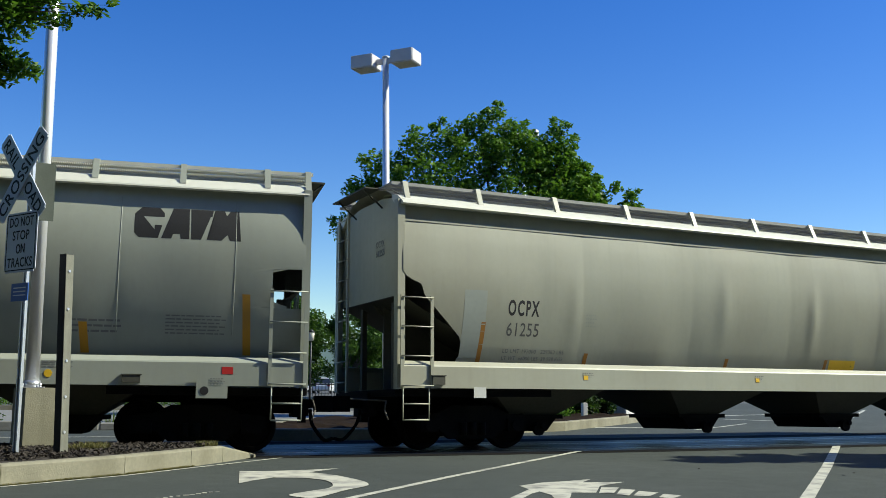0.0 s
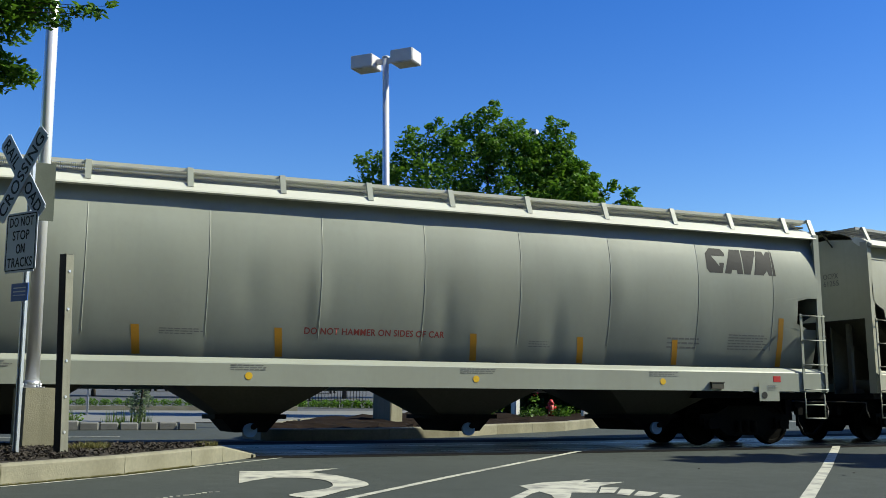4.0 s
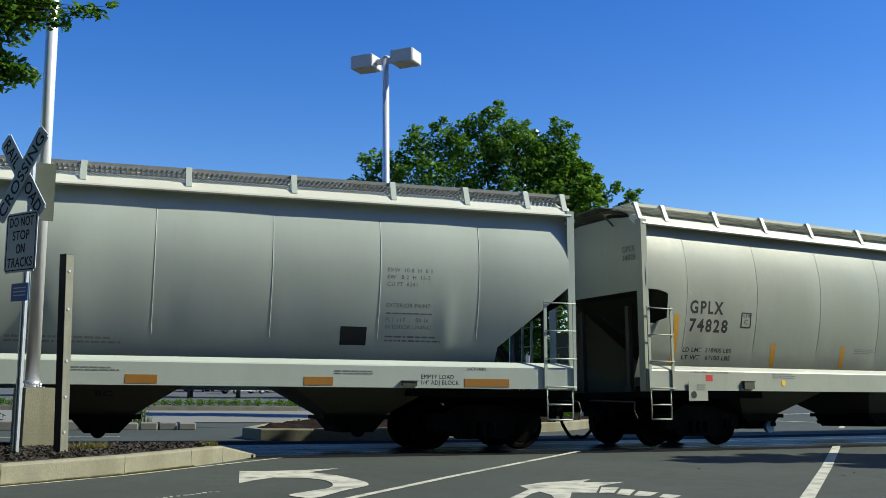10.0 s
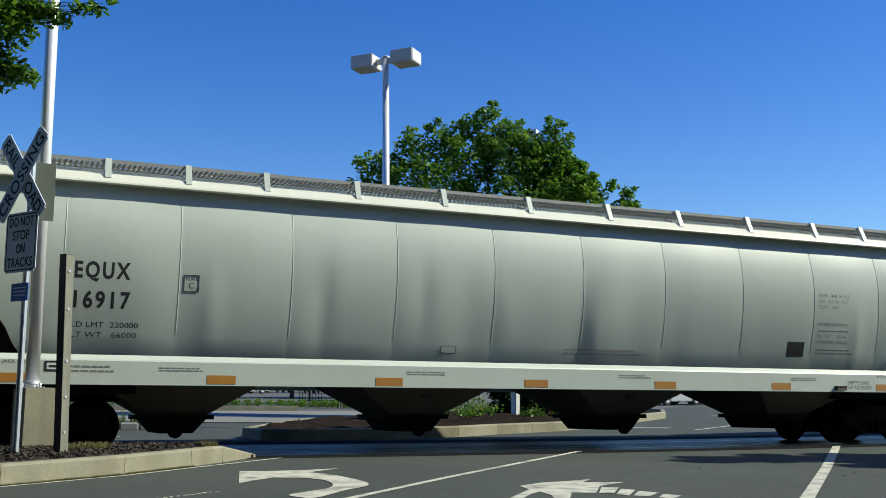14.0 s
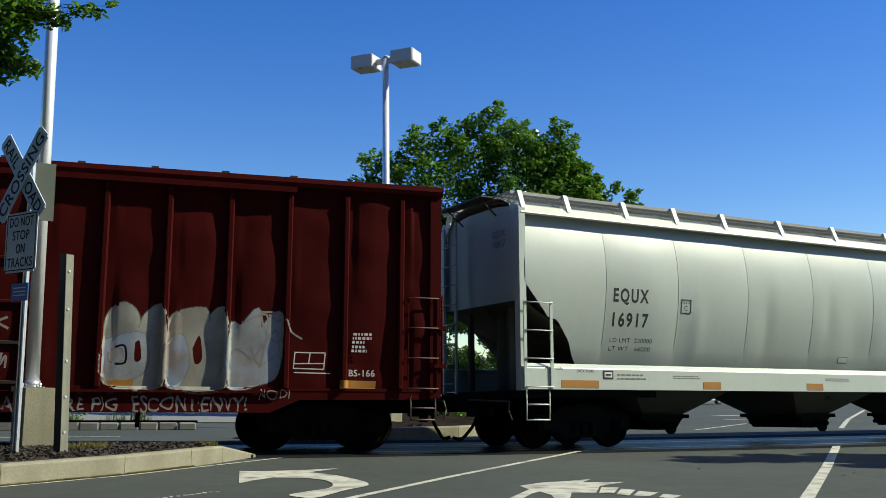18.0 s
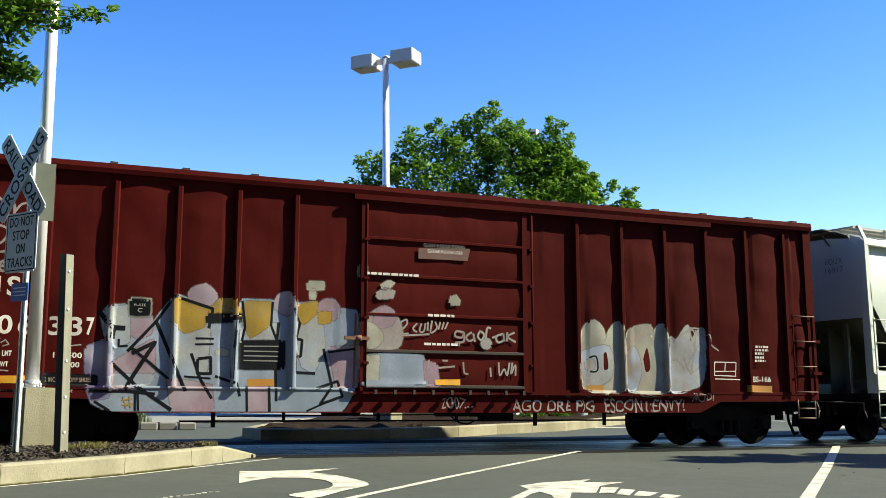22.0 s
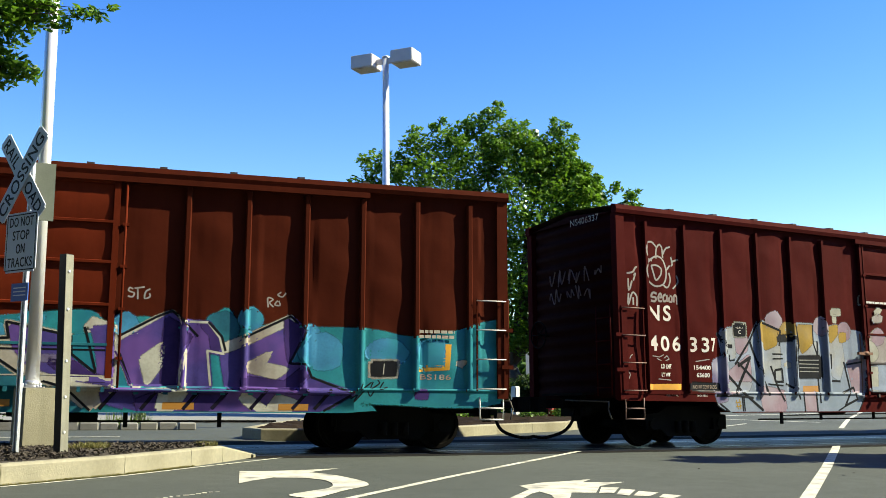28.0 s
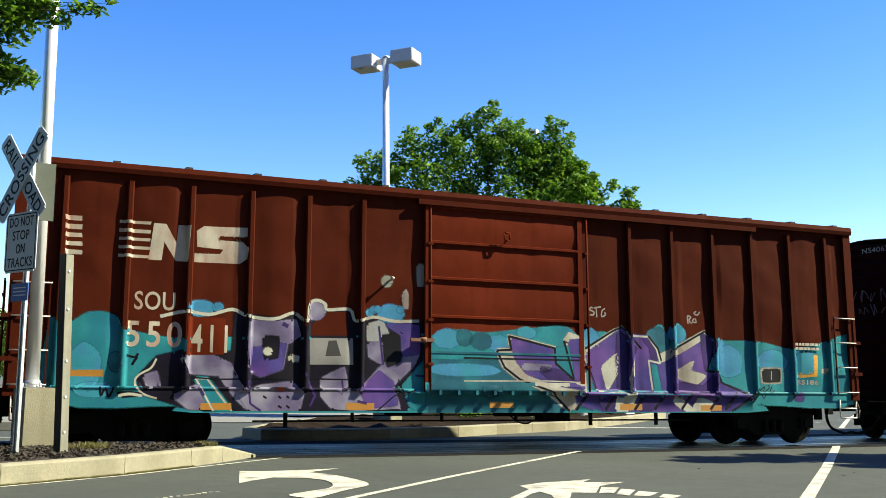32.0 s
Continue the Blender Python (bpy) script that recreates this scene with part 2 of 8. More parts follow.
def on_track(s, side=0.0, z=0.0, inset=0.212):
    """The pose on the curve s metres along it; a car body rides a little inside of the curve."""
    a = s / RADIUS
    c = Matrix.Translation((RADIUS * math.sin(a), TRACK_Y + RADIUS * (1 - math.cos(a)), 0))
    return c @ pose(0, 0, 0, 0, 0, math.degrees(a)) @ Matrix.Translation((0, inset, 0)) @ pose(0, 0, 0, CANT) @ Matrix.Translation((0, side, z))


def noise2(x, z, k, seed):
    return noise.noise(Vector((x * k + seed * 7.3, z * k + seed * 3.1, seed * 1.7)))


def wheel_mesh():
    bm = bmesh.new()
    prof = ((0.0, 0.07), (0.10, 0.075), (0.11, 0.02), (0.34, 0.0), (0.36, 0.03), (0.42, 0.03), (0.425, -0.07), (0.45, -0.08), (0.45, -0.10), (0.36, -0.10), (0.34, -0.05), (0.11, -0.05), (0.0, -0.07))
    n = 28
    rings = []
    for r, y in prof:
        rings.append([bm.verts.new((r * math.cos(2 * math.pi * i / n), -y, r * math.sin(2 * math.pi * i / n))) for i in range(n)] if r else [bm.verts.new((0, -y, 0))])
    for a, b in zip(rings, rings[1:]):
        for i in range(n):
            j = (i + 1) % n
            if len(a) == 1:
                bm.faces.new((a[0], b[i], b[j]))
            elif len(b) == 1:
                bm.faces.new((a[i], a[j], b[0]))
            else:
                bm.faces.new((a[i], a[j], b[j], b[i]))
    return bm


WHEEL_DATA = {}
WHEELS = []


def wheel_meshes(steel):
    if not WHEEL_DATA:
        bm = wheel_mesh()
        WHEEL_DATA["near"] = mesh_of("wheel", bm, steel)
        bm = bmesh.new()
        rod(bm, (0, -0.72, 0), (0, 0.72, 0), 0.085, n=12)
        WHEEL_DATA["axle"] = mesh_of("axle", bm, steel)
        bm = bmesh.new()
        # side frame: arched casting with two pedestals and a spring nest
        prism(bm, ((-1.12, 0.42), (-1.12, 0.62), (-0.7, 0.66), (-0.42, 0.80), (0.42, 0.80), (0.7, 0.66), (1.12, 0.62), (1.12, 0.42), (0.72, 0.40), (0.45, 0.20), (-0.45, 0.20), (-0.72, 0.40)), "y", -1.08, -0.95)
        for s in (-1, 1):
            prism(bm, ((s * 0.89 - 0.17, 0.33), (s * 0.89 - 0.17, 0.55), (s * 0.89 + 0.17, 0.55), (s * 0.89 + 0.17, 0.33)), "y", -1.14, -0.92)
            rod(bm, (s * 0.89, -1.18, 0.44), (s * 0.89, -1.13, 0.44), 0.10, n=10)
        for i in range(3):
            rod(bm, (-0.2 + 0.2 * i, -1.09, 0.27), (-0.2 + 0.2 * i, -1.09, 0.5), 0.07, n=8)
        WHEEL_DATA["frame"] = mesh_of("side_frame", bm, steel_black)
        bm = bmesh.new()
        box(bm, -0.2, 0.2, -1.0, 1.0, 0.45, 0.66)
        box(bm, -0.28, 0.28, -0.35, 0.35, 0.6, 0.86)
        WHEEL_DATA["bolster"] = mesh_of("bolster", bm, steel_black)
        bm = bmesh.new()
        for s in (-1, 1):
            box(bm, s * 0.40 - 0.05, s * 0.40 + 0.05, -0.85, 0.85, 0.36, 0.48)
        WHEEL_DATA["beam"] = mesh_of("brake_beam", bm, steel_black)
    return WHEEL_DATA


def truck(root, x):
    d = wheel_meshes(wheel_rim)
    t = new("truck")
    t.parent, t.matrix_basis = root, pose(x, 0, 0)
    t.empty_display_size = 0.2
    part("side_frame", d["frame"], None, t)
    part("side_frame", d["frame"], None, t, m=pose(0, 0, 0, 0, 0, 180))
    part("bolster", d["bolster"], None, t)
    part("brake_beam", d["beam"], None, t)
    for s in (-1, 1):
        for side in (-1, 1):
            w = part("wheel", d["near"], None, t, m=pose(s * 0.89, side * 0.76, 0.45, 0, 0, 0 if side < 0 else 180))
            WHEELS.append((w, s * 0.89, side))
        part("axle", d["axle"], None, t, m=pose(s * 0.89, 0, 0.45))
    return t


def coupler(root, x, s, reach=0.62):
    """Draft gear, coupler with knuckle, uncoupling lever and a drooping air hose at one end (s = 1 or -1)."""
    bm = bmesh.new()
    box(bm, min(x - s * 1.6, x), max(x - s * 1.6, x), -0.22, 0.22, 0.66, 0.98)
    box(bm, min(x, x + s * (reach - 0.25)), max(x, x + s * (reach - 0.25)), -0.09, 0.09, 0.76, 0.92)
    h = x + s * (reach - 0.3)
    prism(bm, ((h, -0.16), (h + s * 0.22, -0.2), (h + s * 0.33, -0.05), (h + s * 0.22, 0.2), (h, 0.16)), "z", 0.69, 0.98)
    part("coupler", bm, steel_black, root)
    part("striker", made(box, min(x - s * 0.1, x + s * 0.06), max(x - s * 0.1, x + s * 0.06), -0.34, 0.34, 0.60, 1.04), steel_black, root)
    bm = bmesh.new()
    pts = smooth_line([(0.20, 0.74), (0.24, 0.50), (0.30 + 0.12 * reach, 0.30), (0.80 * reach, 0.19), (reach + 0.02, 0.22)], 4)
    for i, (a, b) in enumerate(zip(pts, pts[1:])):
        rod(bm, (x + s * a[0], -0.35 + 0.012 * i, a[1]), (x + s * b[0], -0.338 + 0.012 * i, b[1]), 0.032, n=8)
    part("air_hose", bm, steel_black, root)
    bm = bmesh.new()
    rod(bm, (x + s * 0.12, -1.35, 0.88), (x + s * 0.25, -0.1, 0.92), 0.015, n=6)
    rod(bm, (x + s * 0.12, -1.35, 0.88), (x + s * 0.16, -1.38, 0.72), 0.015, n=6)
    rod(bm, (x + s * 0.16, -1.38, 0.72), (x + s * 0.10, -1.40, 0.55), 0.015, n=6)
    part("uncoupling_lever", bm, lever_mat, root)
    for y, z in ((-0.55, 0.62), (-0.2, 0.50)):
        part("angle_cock", made(box, min(x, x + s * 0.14), max(x, x + s * 0.14), y - 0.06, y + 0.06, z, z + 0.16), steel_black, root)


def ladder(root, x0, x1, y, z0, z1, n, material, stile=0.03, name="ladder", rungs=None):
    """Two stiles and n rungs on the side, standing a little off it."""
    bm = bmesh.new()
    for x in (x0, x1):
        box(bm, x - stile, x + stile, y - 0.012, y + 0.012, z0, z1)
    ob = part(name, bm, material, root)
    for i in range(n):
        z = z0 + 0.04 + (z1 - z0 - 0.08) * i / (n - 1)
        part("rung", made(rod, (x0 - 0.02, y - 0.03, z), (x1 + 0.02, y - 0.03, z), 0.011, n=6), rungs or material, ob)
    return ob


def stirrup(root, x0, x1, y, z0, z1, material):
    bm = bmesh.new()
    mid = (z0 + z1) / 2
    for a, b in (((x0, y, z1), (x0, y, z0)), ((x0, y, z0), (x1, y, z0)), ((x1, y, z0), (x1, y, z1)), ((x0, y, mid), (x1, y, mid))):
        rod(bm, a, b, 0.014, n=6)
    return part("sill_step", bm, material, root)


# ---- covered hopper ----
def hopper_profile(z):
    """Half width of the body at height z: a barrel, widest at mid height."""
    return 1.57 - (0.23 * ((z - 3.3) / 1.12) ** 2 if z > 3.3 else 0.44 * ((3.3 - z) / 1.94) ** 1.8)


def hopper(label, half, paint, paint_dark, notch, seams, posts, gates, truck_x, seed, mesh_board=False, slope_top=(0.12, 2.75), cap_paint=None, notch_lead=None, eave=1.57, band=0.0, slots=0.055):
    car = thing("hopper_car", label, "hopper car", group="cars of the train")
    L = half
    rng = random.Random(seed)
    zs = sorted({1.36, 1.86, 1.89, 1.9, 2.40, 2.41, 2.95, 3.0, 3.06, 3.07, 3.85, 4.15, 4.42, *(round(1.40 + 0.08 * i, 3) for i in range(38)), *((band, band + 0.004) if band else ())})
    nx = 260
    dents = [(rng.uniform(-L + 1.5, L - 1.5), rng.uniform(1.9, 3.4), rng.uniform(0.25, 0.6), rng.uniform(-0.012, 0.012)) for _ in range(22)]
    creases = [(x + rng.uniform(-0.9, 0.9), rng.uniform(2.1, 2.9), rng.uniform(0.16, 0.30), rng.uniform(0.012, 0.028) * rng.choice((-0.6, 1, 1))) for x in seams[1:-1] if rng.random() < 0.55]

    def bulge(x, z):
        k = 0.0
        for a, b in zip(seams, seams[1:]):
            if a <= x <= b:
                u = (x - a) / (b - a)
                k = (0.016 + 0.012 * noise2(a, 0.5, 1.3, seed)) * math.sin(math.pi * u) ** 0.8 * min(1, (z - 1.36) * 2) * min(1, max(0, (4.42 - z) * 1.5))
        for dx, dz, r, am in dents:
            q = ((x - dx) / r) ** 2 + ((z - dz) / (r * 2.2)) ** 2
            if q < 4:
                k += am * math.exp(-q * 1.3)
        for dx, dz, r, am in creases:
            q = ((x - dx) / r) ** 2 + ((z - dz) / 0.75) ** 2
            if q < 4:
                k += am * math.exp(-q * 1.3)
        return k + (0.012 * noise2(x, z, 0.5, seed) + 0.003 * noise2(x, z * 0.4, 1.6, seed + 2)) * min(1, max(0, (4.3 - z))) + ((-0.05 if z > band else 0.13 * max(0, (z - 3.3) / 1.12) ** 2) if band else 0.0)

    SURF[car.name] = lambda x, z: -(hopper_profile(z) + bulge(x, z))
    for side in (-1, 1):
        bm = bmesh.new()
        rows = []
        for z in zs:
            xl, xr, xi = L - 0.08 - notch(z), L - 0.08 - (notch_lead or notch)(z), L - 1.9
            n = nx if side < 0 else 8
            inner = [x for x in seams if abs(x) < xi - 0.02]
            xs = sorted([x for x in (-xi + 2 * xi * i / n for i in range(n + 1)) if all(abs(x - q) > 0.022 for q in inner)] + inner)
            xs = [-xi - (xl - xi) * i / 20 for i in range(20, 0, -1)] + xs + [xi + (xr - xi) * i / 20 for i in range(1, 21)]
            rows.append([(x, side * (hopper_profile(z) + (bulge(x, z) if side < 0 else 0)), z) for x in xs])
        grid(bm, rows)
        part("side_sheet", bm, paint, car)
    # end sheets, and the slope sheets under them, whose dark colour includes their shade
    for s in (-1, 1):
        bm = bmesh.new()
        cut, top = slope_top if s < 0 else (0.12, 2.75)
        zz = [top, 3.2, 3.6, 4.0, 4.42, 4.55, 4.63]
        rows = []
        for z in zz:
            w = hopper_profile(min(z, 4.42)) - 0.02 if z <= 4.42 else (1.15 if z < 4.6 else 0.55)
            rows.append([(s * (L - 0.12), w * k, z) for k in (-1, -0.5, 0, 0.5, 1)])
        grid(bm, rows, False)
        part("end_sheet", bm, paint, car)
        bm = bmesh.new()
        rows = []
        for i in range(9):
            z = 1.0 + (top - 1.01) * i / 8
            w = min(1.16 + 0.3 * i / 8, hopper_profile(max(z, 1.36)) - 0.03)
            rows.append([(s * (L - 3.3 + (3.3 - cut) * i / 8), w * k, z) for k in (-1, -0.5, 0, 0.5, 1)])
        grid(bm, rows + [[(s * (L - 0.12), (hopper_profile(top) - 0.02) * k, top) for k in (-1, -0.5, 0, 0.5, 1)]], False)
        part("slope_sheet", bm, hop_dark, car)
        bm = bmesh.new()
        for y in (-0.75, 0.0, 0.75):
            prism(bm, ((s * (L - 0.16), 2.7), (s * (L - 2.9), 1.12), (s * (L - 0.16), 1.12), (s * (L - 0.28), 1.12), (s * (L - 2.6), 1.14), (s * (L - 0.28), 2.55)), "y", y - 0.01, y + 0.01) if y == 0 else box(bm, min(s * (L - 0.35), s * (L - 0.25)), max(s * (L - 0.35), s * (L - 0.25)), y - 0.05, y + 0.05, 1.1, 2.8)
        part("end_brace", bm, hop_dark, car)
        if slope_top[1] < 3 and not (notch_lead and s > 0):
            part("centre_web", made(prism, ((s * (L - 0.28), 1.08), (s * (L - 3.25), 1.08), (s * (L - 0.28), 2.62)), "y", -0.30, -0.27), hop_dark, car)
        bm = bmesh.new()
        box(bm, min(s * (L - 3.2), s * L), max(s * (L - 3.2), s * L), -1.46, 1.46, 0.96, 1.08)
        part("end_platform", bm, steel_black, car)
    # corner posts
    for s in (-1, 1):
        for side in (-1, 1):
            bm = bmesh.new()
            x0, x1 = sorted((s * L, s * (L - 0.14)))
            prism(bm, ((x0, 1.08), (x1, 1.08), (x1, 4.45), (x0, 4.45)), "y", side * 1.56, side * 1.50)
            xi0, xi1 = sorted((s * (L - 0.005), s * (L - 0.03)))
            box(bm, xi0, xi1, min(side * 1.50, side * 1.38), max(side * 1.50, side * 1.38), 1.08, 4.45)
            part("corner_post", bm, paint, car)
        # end ladder and grab irons on the end
        bm = bmesh.new()
        xe = s * (L + 0.03)
        for y in (0.75, 1.25):
            box(bm, min(xe, xe + s * 0.04), max(xe, xe + s * 0.04), y - 0.03, y + 0.03, 1.05, 4.55)
        for i in range(9):
            rod(bm, (xe + s * 0.05, 0.72, 1.25 + 0.4 * i), (xe + s * 0.05, 1.28, 1.25 + 0.4 * i), 0.014, n=6)
        part("end_ladder", bm, paint, car)
    # roof: eave strip brightened as if sunlit, cambered sheet, hatches, running boards on brackets
    bm = bmesh.new()
    for side in (-1, 1):
        pts = ((side * 1.30, 4.39), (side * (eave - 0.05), 4.34), (side * eave, 4.36), (side * (eave - 0.01), 4.39), (side * 1.43, 4.53), (side * 1.20, 4.60), (side * 1.16, 4.52))
        prism(bm, pts, "x", -L + 0.05, L - 0.05)
    part("eave", bm, eave_paint, car, "eave strip with sunlit brightness in its colour")
    bm = bmesh.new()
    grid(bm, [[(x, 1.20 * math.sin(a), 4.48 + 0.36 * math.cos(a)) for a in (math.pi / 2 * k / 4 for k in range(-4, 5))] for x in (-L + 0.06, L - 0.06)])
    part("roof_sheet", bm, paint, car)
    n = int(2 * L / 1.2)
    for i in range(n):
        x = -L + 0.7 + (2 * L - 1.4) * i / (n - 1)
        part("hatch", made(rod, (x, 0, 4.80), (x, 0, 4.93), 0.3, 0.28, n=12), paint, car)
    for side in (-1, 1):
        bm = bmesh.new()
        x0, x1 = (-L - 0.03, L + 0.03)
        # slotted walkway: thin cross bars between two edge channels
        for yy in (0.72, 1.02, 1.31):
            box(bm, x0, x1, min(side * yy, side * (yy + 0.012)), max(side * yy, side * (yy + 0.012)), 4.75, 4.81)
        k = int((x1 - x0) / slots)
        for i in range(k):
            x = x0 + (x1 - x0) * i / k
            box(bm, x, x + slots * 0.42, min(side * 0.73, side * 1.31), max(side * 0.73, side * 1.31), 4.775, 4.80)
        part("running_board", bm, grating if mesh_board else eave_paint, car)
        for x in posts:
            bm = bmesh.new()
            prism(bm, ((side * 1.46, 4.46), (side * 1.51, 4.46), (side * 1.36, 4.82), (side * 1.31, 4.82)), "x", x - 0.05, x + 0.05)
            prism(bm, ((side * 1.28, 4.56), (side * 1.31, 4.56), (side * 0.79, 4.775), (side * 0.75, 4.775)), "x", x - 0.02, x + 0.02)
            part("board_bracket", bm, paint, car)
    for s in (-1, 1):
        bm = bmesh.new()
        box(bm, min(s * (L + 0.02), s * (L + 0.32)), max(s * (L + 0.02), s * (L + 0.32)), -0.75, 0.95, 4.765, 4.79)
        for y in (-0.6, 0.7):
            rod(bm, (s * (L + 0.28), y, 4.77), (s * (L - 0.1), y, 4.45), 0.018, n=6)
        part("end_board", bm, paint_dark, car)
    # side sill with a sloped ledge
    for side in (-1, 1):
        bm = bmesh.new()
        prism(bm, ((side * 1.40, 1.10), (side * 1.60, 1.10), (side * 1.60, 1.475), (side * 1.585, 1.50), (side * 1.50, 1.575), (side * 1.49, 1.565), (side * 1.565, 1.48), (side * 1.565, 1.13), (side * 1.40, 1.13)), "x", -L + 0.02, L - 0.02)
        part("side_sill", bm, paint, car)
    # weld seams, or on a smooth-sided car a lip under the top chord
    for x in seams[1:-1] if not band else ():
        bm = bmesh.new()
        rows = []
        for i in range(15):
            z = 1.95 + (4.2 - 1.95) * i / 14
            y = -(hopper_profile(z) + bulge(x, z))
            rows.append([(x - 0.010, y + 0.001, z), (x - 0.004, y - 0.005, z), (x + 0.005, y - 0.005, z), (x + 0.010, y + 0.001, z)])
        grid(bm, rows)
        part("weld_seam", bm, paint, car)
    if band:
        bm = bmesh.new()
        w = hopper_profile(band - 0.01) + 0.13 * ((band - 3.31) / 1.12) ** 2
        prism(bm, ((-w + 0.08, band - 0.03), (-w - 0.02, band - 0.03), (-w - 0.02, band), (-w + 0.08, band)), "x", -L + 0.14, L - 0.14)
        part("chord_lip", bm, paint, car)
    # discharge hoppers and gates
    for s in (-1, 1):
        bm = bmesh.new()
        box(bm, min(s * (L - 3.4), s * (L - 1.2)), max(s * (L - 3.4), s * (L - 1.2)), -0.3, 0.3, 0.85, 1.12)
        part("stub_sill", bm, steel_black, car)
    for gx in gates:
        bm = bmesh.new()
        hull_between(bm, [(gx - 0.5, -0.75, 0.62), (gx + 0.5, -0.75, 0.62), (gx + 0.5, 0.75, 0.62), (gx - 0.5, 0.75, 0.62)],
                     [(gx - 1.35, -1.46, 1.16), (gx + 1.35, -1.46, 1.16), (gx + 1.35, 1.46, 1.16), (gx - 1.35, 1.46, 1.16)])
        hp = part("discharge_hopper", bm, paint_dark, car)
        bm = bmesh.new()
        box(bm, gx - 0.62, gx + 0.62, -0.85, 0.85, 0.55, 0.63)
        prism(bm, ((gx - 0.5, 0.56), (gx + 0.5, 0.56), (gx + 0.28, 0.32), (gx - 0.28, 0.32)), "y", -0.8, 0.8)
        rod(bm, (gx, -1.15, 0.42), (gx, 1.15, 0.42), 0.05, n=10)
        part("outlet_gate", bm, steel_black, hp)
        part("gate_cap", made(rod, (gx - 0.05, -1.0, 0.36), (gx - 0.05, -1.08, 0.36), 0.12, n=14), cap_paint or steel_black, hp)
    for s in (-1, 1):
        truck(car, s * truck_x)
        coupler(car, s * L, s)
    # side ladders beside both corner posts, with steps below
    for s in (-1, 1):
        a, b = sorted((s * (L - 0.06), s * (L - 0.64)))
        ladder(car, a, b, -1.62, 1.10, 2.72, 4, paint)
        stirrup(car, a + 0.04, b - 0.04, -1.58, 0.55, 1.1, paint)
    # brake gear at one end
    bm = bmesh.new()
    rod(bm, (-L + 0.9, -0.9, 1.25), (-L + 0.9, -0.3, 1.25), 0.16, n=14)
    box(bm, -L + 0.5, -L + 1.2, -0.7, -0.3, 1.08, 1.2)
    part("brake_cylinder", bm, paint_dark, car)
    return car


def decal(car, x0, x1, z0, z1, y, material, name="reflector_stripe", lean=0.0, label=""):
    """A thin patch on the side; with y = None it follows the body."""
    bm = bmesh.new()
    if y is None:
        f, n, k = SURF[car.name], 10, max(1, int((x1 - x0) / 0.15))
        grid(bm, [[(x0 - lean * (1 - j / n) + (x1 - x0) * i / k, f(x0 + (x1 - x0) * i / k, z0 + (z1 - z0) * j / n) - 0.0018, z0 + (z1 - z0) * j / n) for i in range(k + 1)] for j in range(n + 1)])
    else:
        box(bm, x0, x1, y, y + 0.006, z0, z1)
    return part(name, bm, material, car, label)


def side_letters(car, text, x, z, height, width=None, material=None, bold=0.0, y=None):
    f = SURF[car.name] if y is None else (lambda px, pz: y)
    return stencil(car, text, x, z, height, width, material or letter_black, bold, f)


# pale paint brightened to hold full sun and light thrown up off the roof
eave_paint = mat("eave_paint", (0.63, 0.63, 0.54), 0.45, vary=0.08, scale=0.8, bump=0.04, dirt=(0.40, 0.36, 0.27), dirt_amount=0.4)
gate_cap_mat = mat("gate_cap", (0.12, 0.25, 0.42), 0.5, vary=0.2, bump=0.1)
hop_grey = mat("hopper_grey", (0.336, 0.356, 0.3), 0.5, vary=0.07, scale=0.9, bump=0.06, bump_scale=12, dirt=(0.24, 0.23, 0.18), dirt_amount=0.35, streak=0.1)
hop_beige = mat("hopper_beige", (0.3948, 0.399, 0.315), 0.5, vary=0.08, scale=0.9, bump=0.06, bump_scale=12, dirt=(0.27, 0.24, 0.17), dirt_amount=0.45, streak=0.15)
hop_white = mat("hopper_white", (0.4704, 0.5208, 0.4704), 0.45, vary=0.05, scale=0.9, bump=0.05, bump_scale=12, dirt=(0.33, 0.33, 0.28), dirt_amount=0.25, streak=0.06)
# dirty underside colour, kept extra dark to carry the shade under the car
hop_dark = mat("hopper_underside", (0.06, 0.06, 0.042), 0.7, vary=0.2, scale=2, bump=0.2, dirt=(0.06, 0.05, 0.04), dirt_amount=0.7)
grating = mat("grating", (0.3, 0.3, 0.28), 0.6, 0.2, vary=0.2, scale=6)
stripe_yellow = mat("stripe_yellow", (0.6, 0.288, 0.016), 0.5, vary=0.15, scale=5, bump=0.05, dirt=(0.3, 0.18, 0.05), dirt_amount=0.5)
stripe_orange = mat("stripe_orange", (0.357, 0.1615, 0.0255), 0.5, vary=0.15, scale=5, bump=0.05)
red_plate = mat("red_plate", (0.5, 0.02, 0.02), 0.5, vary=0.1)
yellow_dot = mat("yellow_dot", (0.8, 0.5, 0.03), 0.5, vary=0.1)
stencil_red = mat("stencil_red", (0.3, 0.05, 0.04), 0.6, vary=0.2)
stencil_grey = mat("stencil_grey", (0.18, 0.18, 0.175), 0.6, vary=0.2)
white_plate = mat("white_plate", (0.6, 0.6, 0.56), 0.5, vary=0.1)


def notch_beige(z):
    """How far the side sheet is cut back at height z: a small step, then a long slope."""
    return float(np.interp(z, (1.36, 1.6, 1.74, 2.01, 2.73, 2.94, 2.97, 3.02, 3.13), (1.2, 1.2, 1.30, 1.24, 0.46, 0.38, 0.30, 0.15, 0.02)))


def notch_curved(z):
    """A slope with a kink and a rounded foot."""
    return float(np.interp(z, (1.36, 1.58, 1.74, 2.0, 2.39, 2.44, 3.04), (1.45, 1.36, 1.24, 1.12, 0.80, 0.58, 0.04)))


def notch_hole(z):
    if 2.41 <= z <= 3.06:
        return 0.55 - (0.25 if z > 3.0 or z < 2.45 else 0.0)
    return 0.0


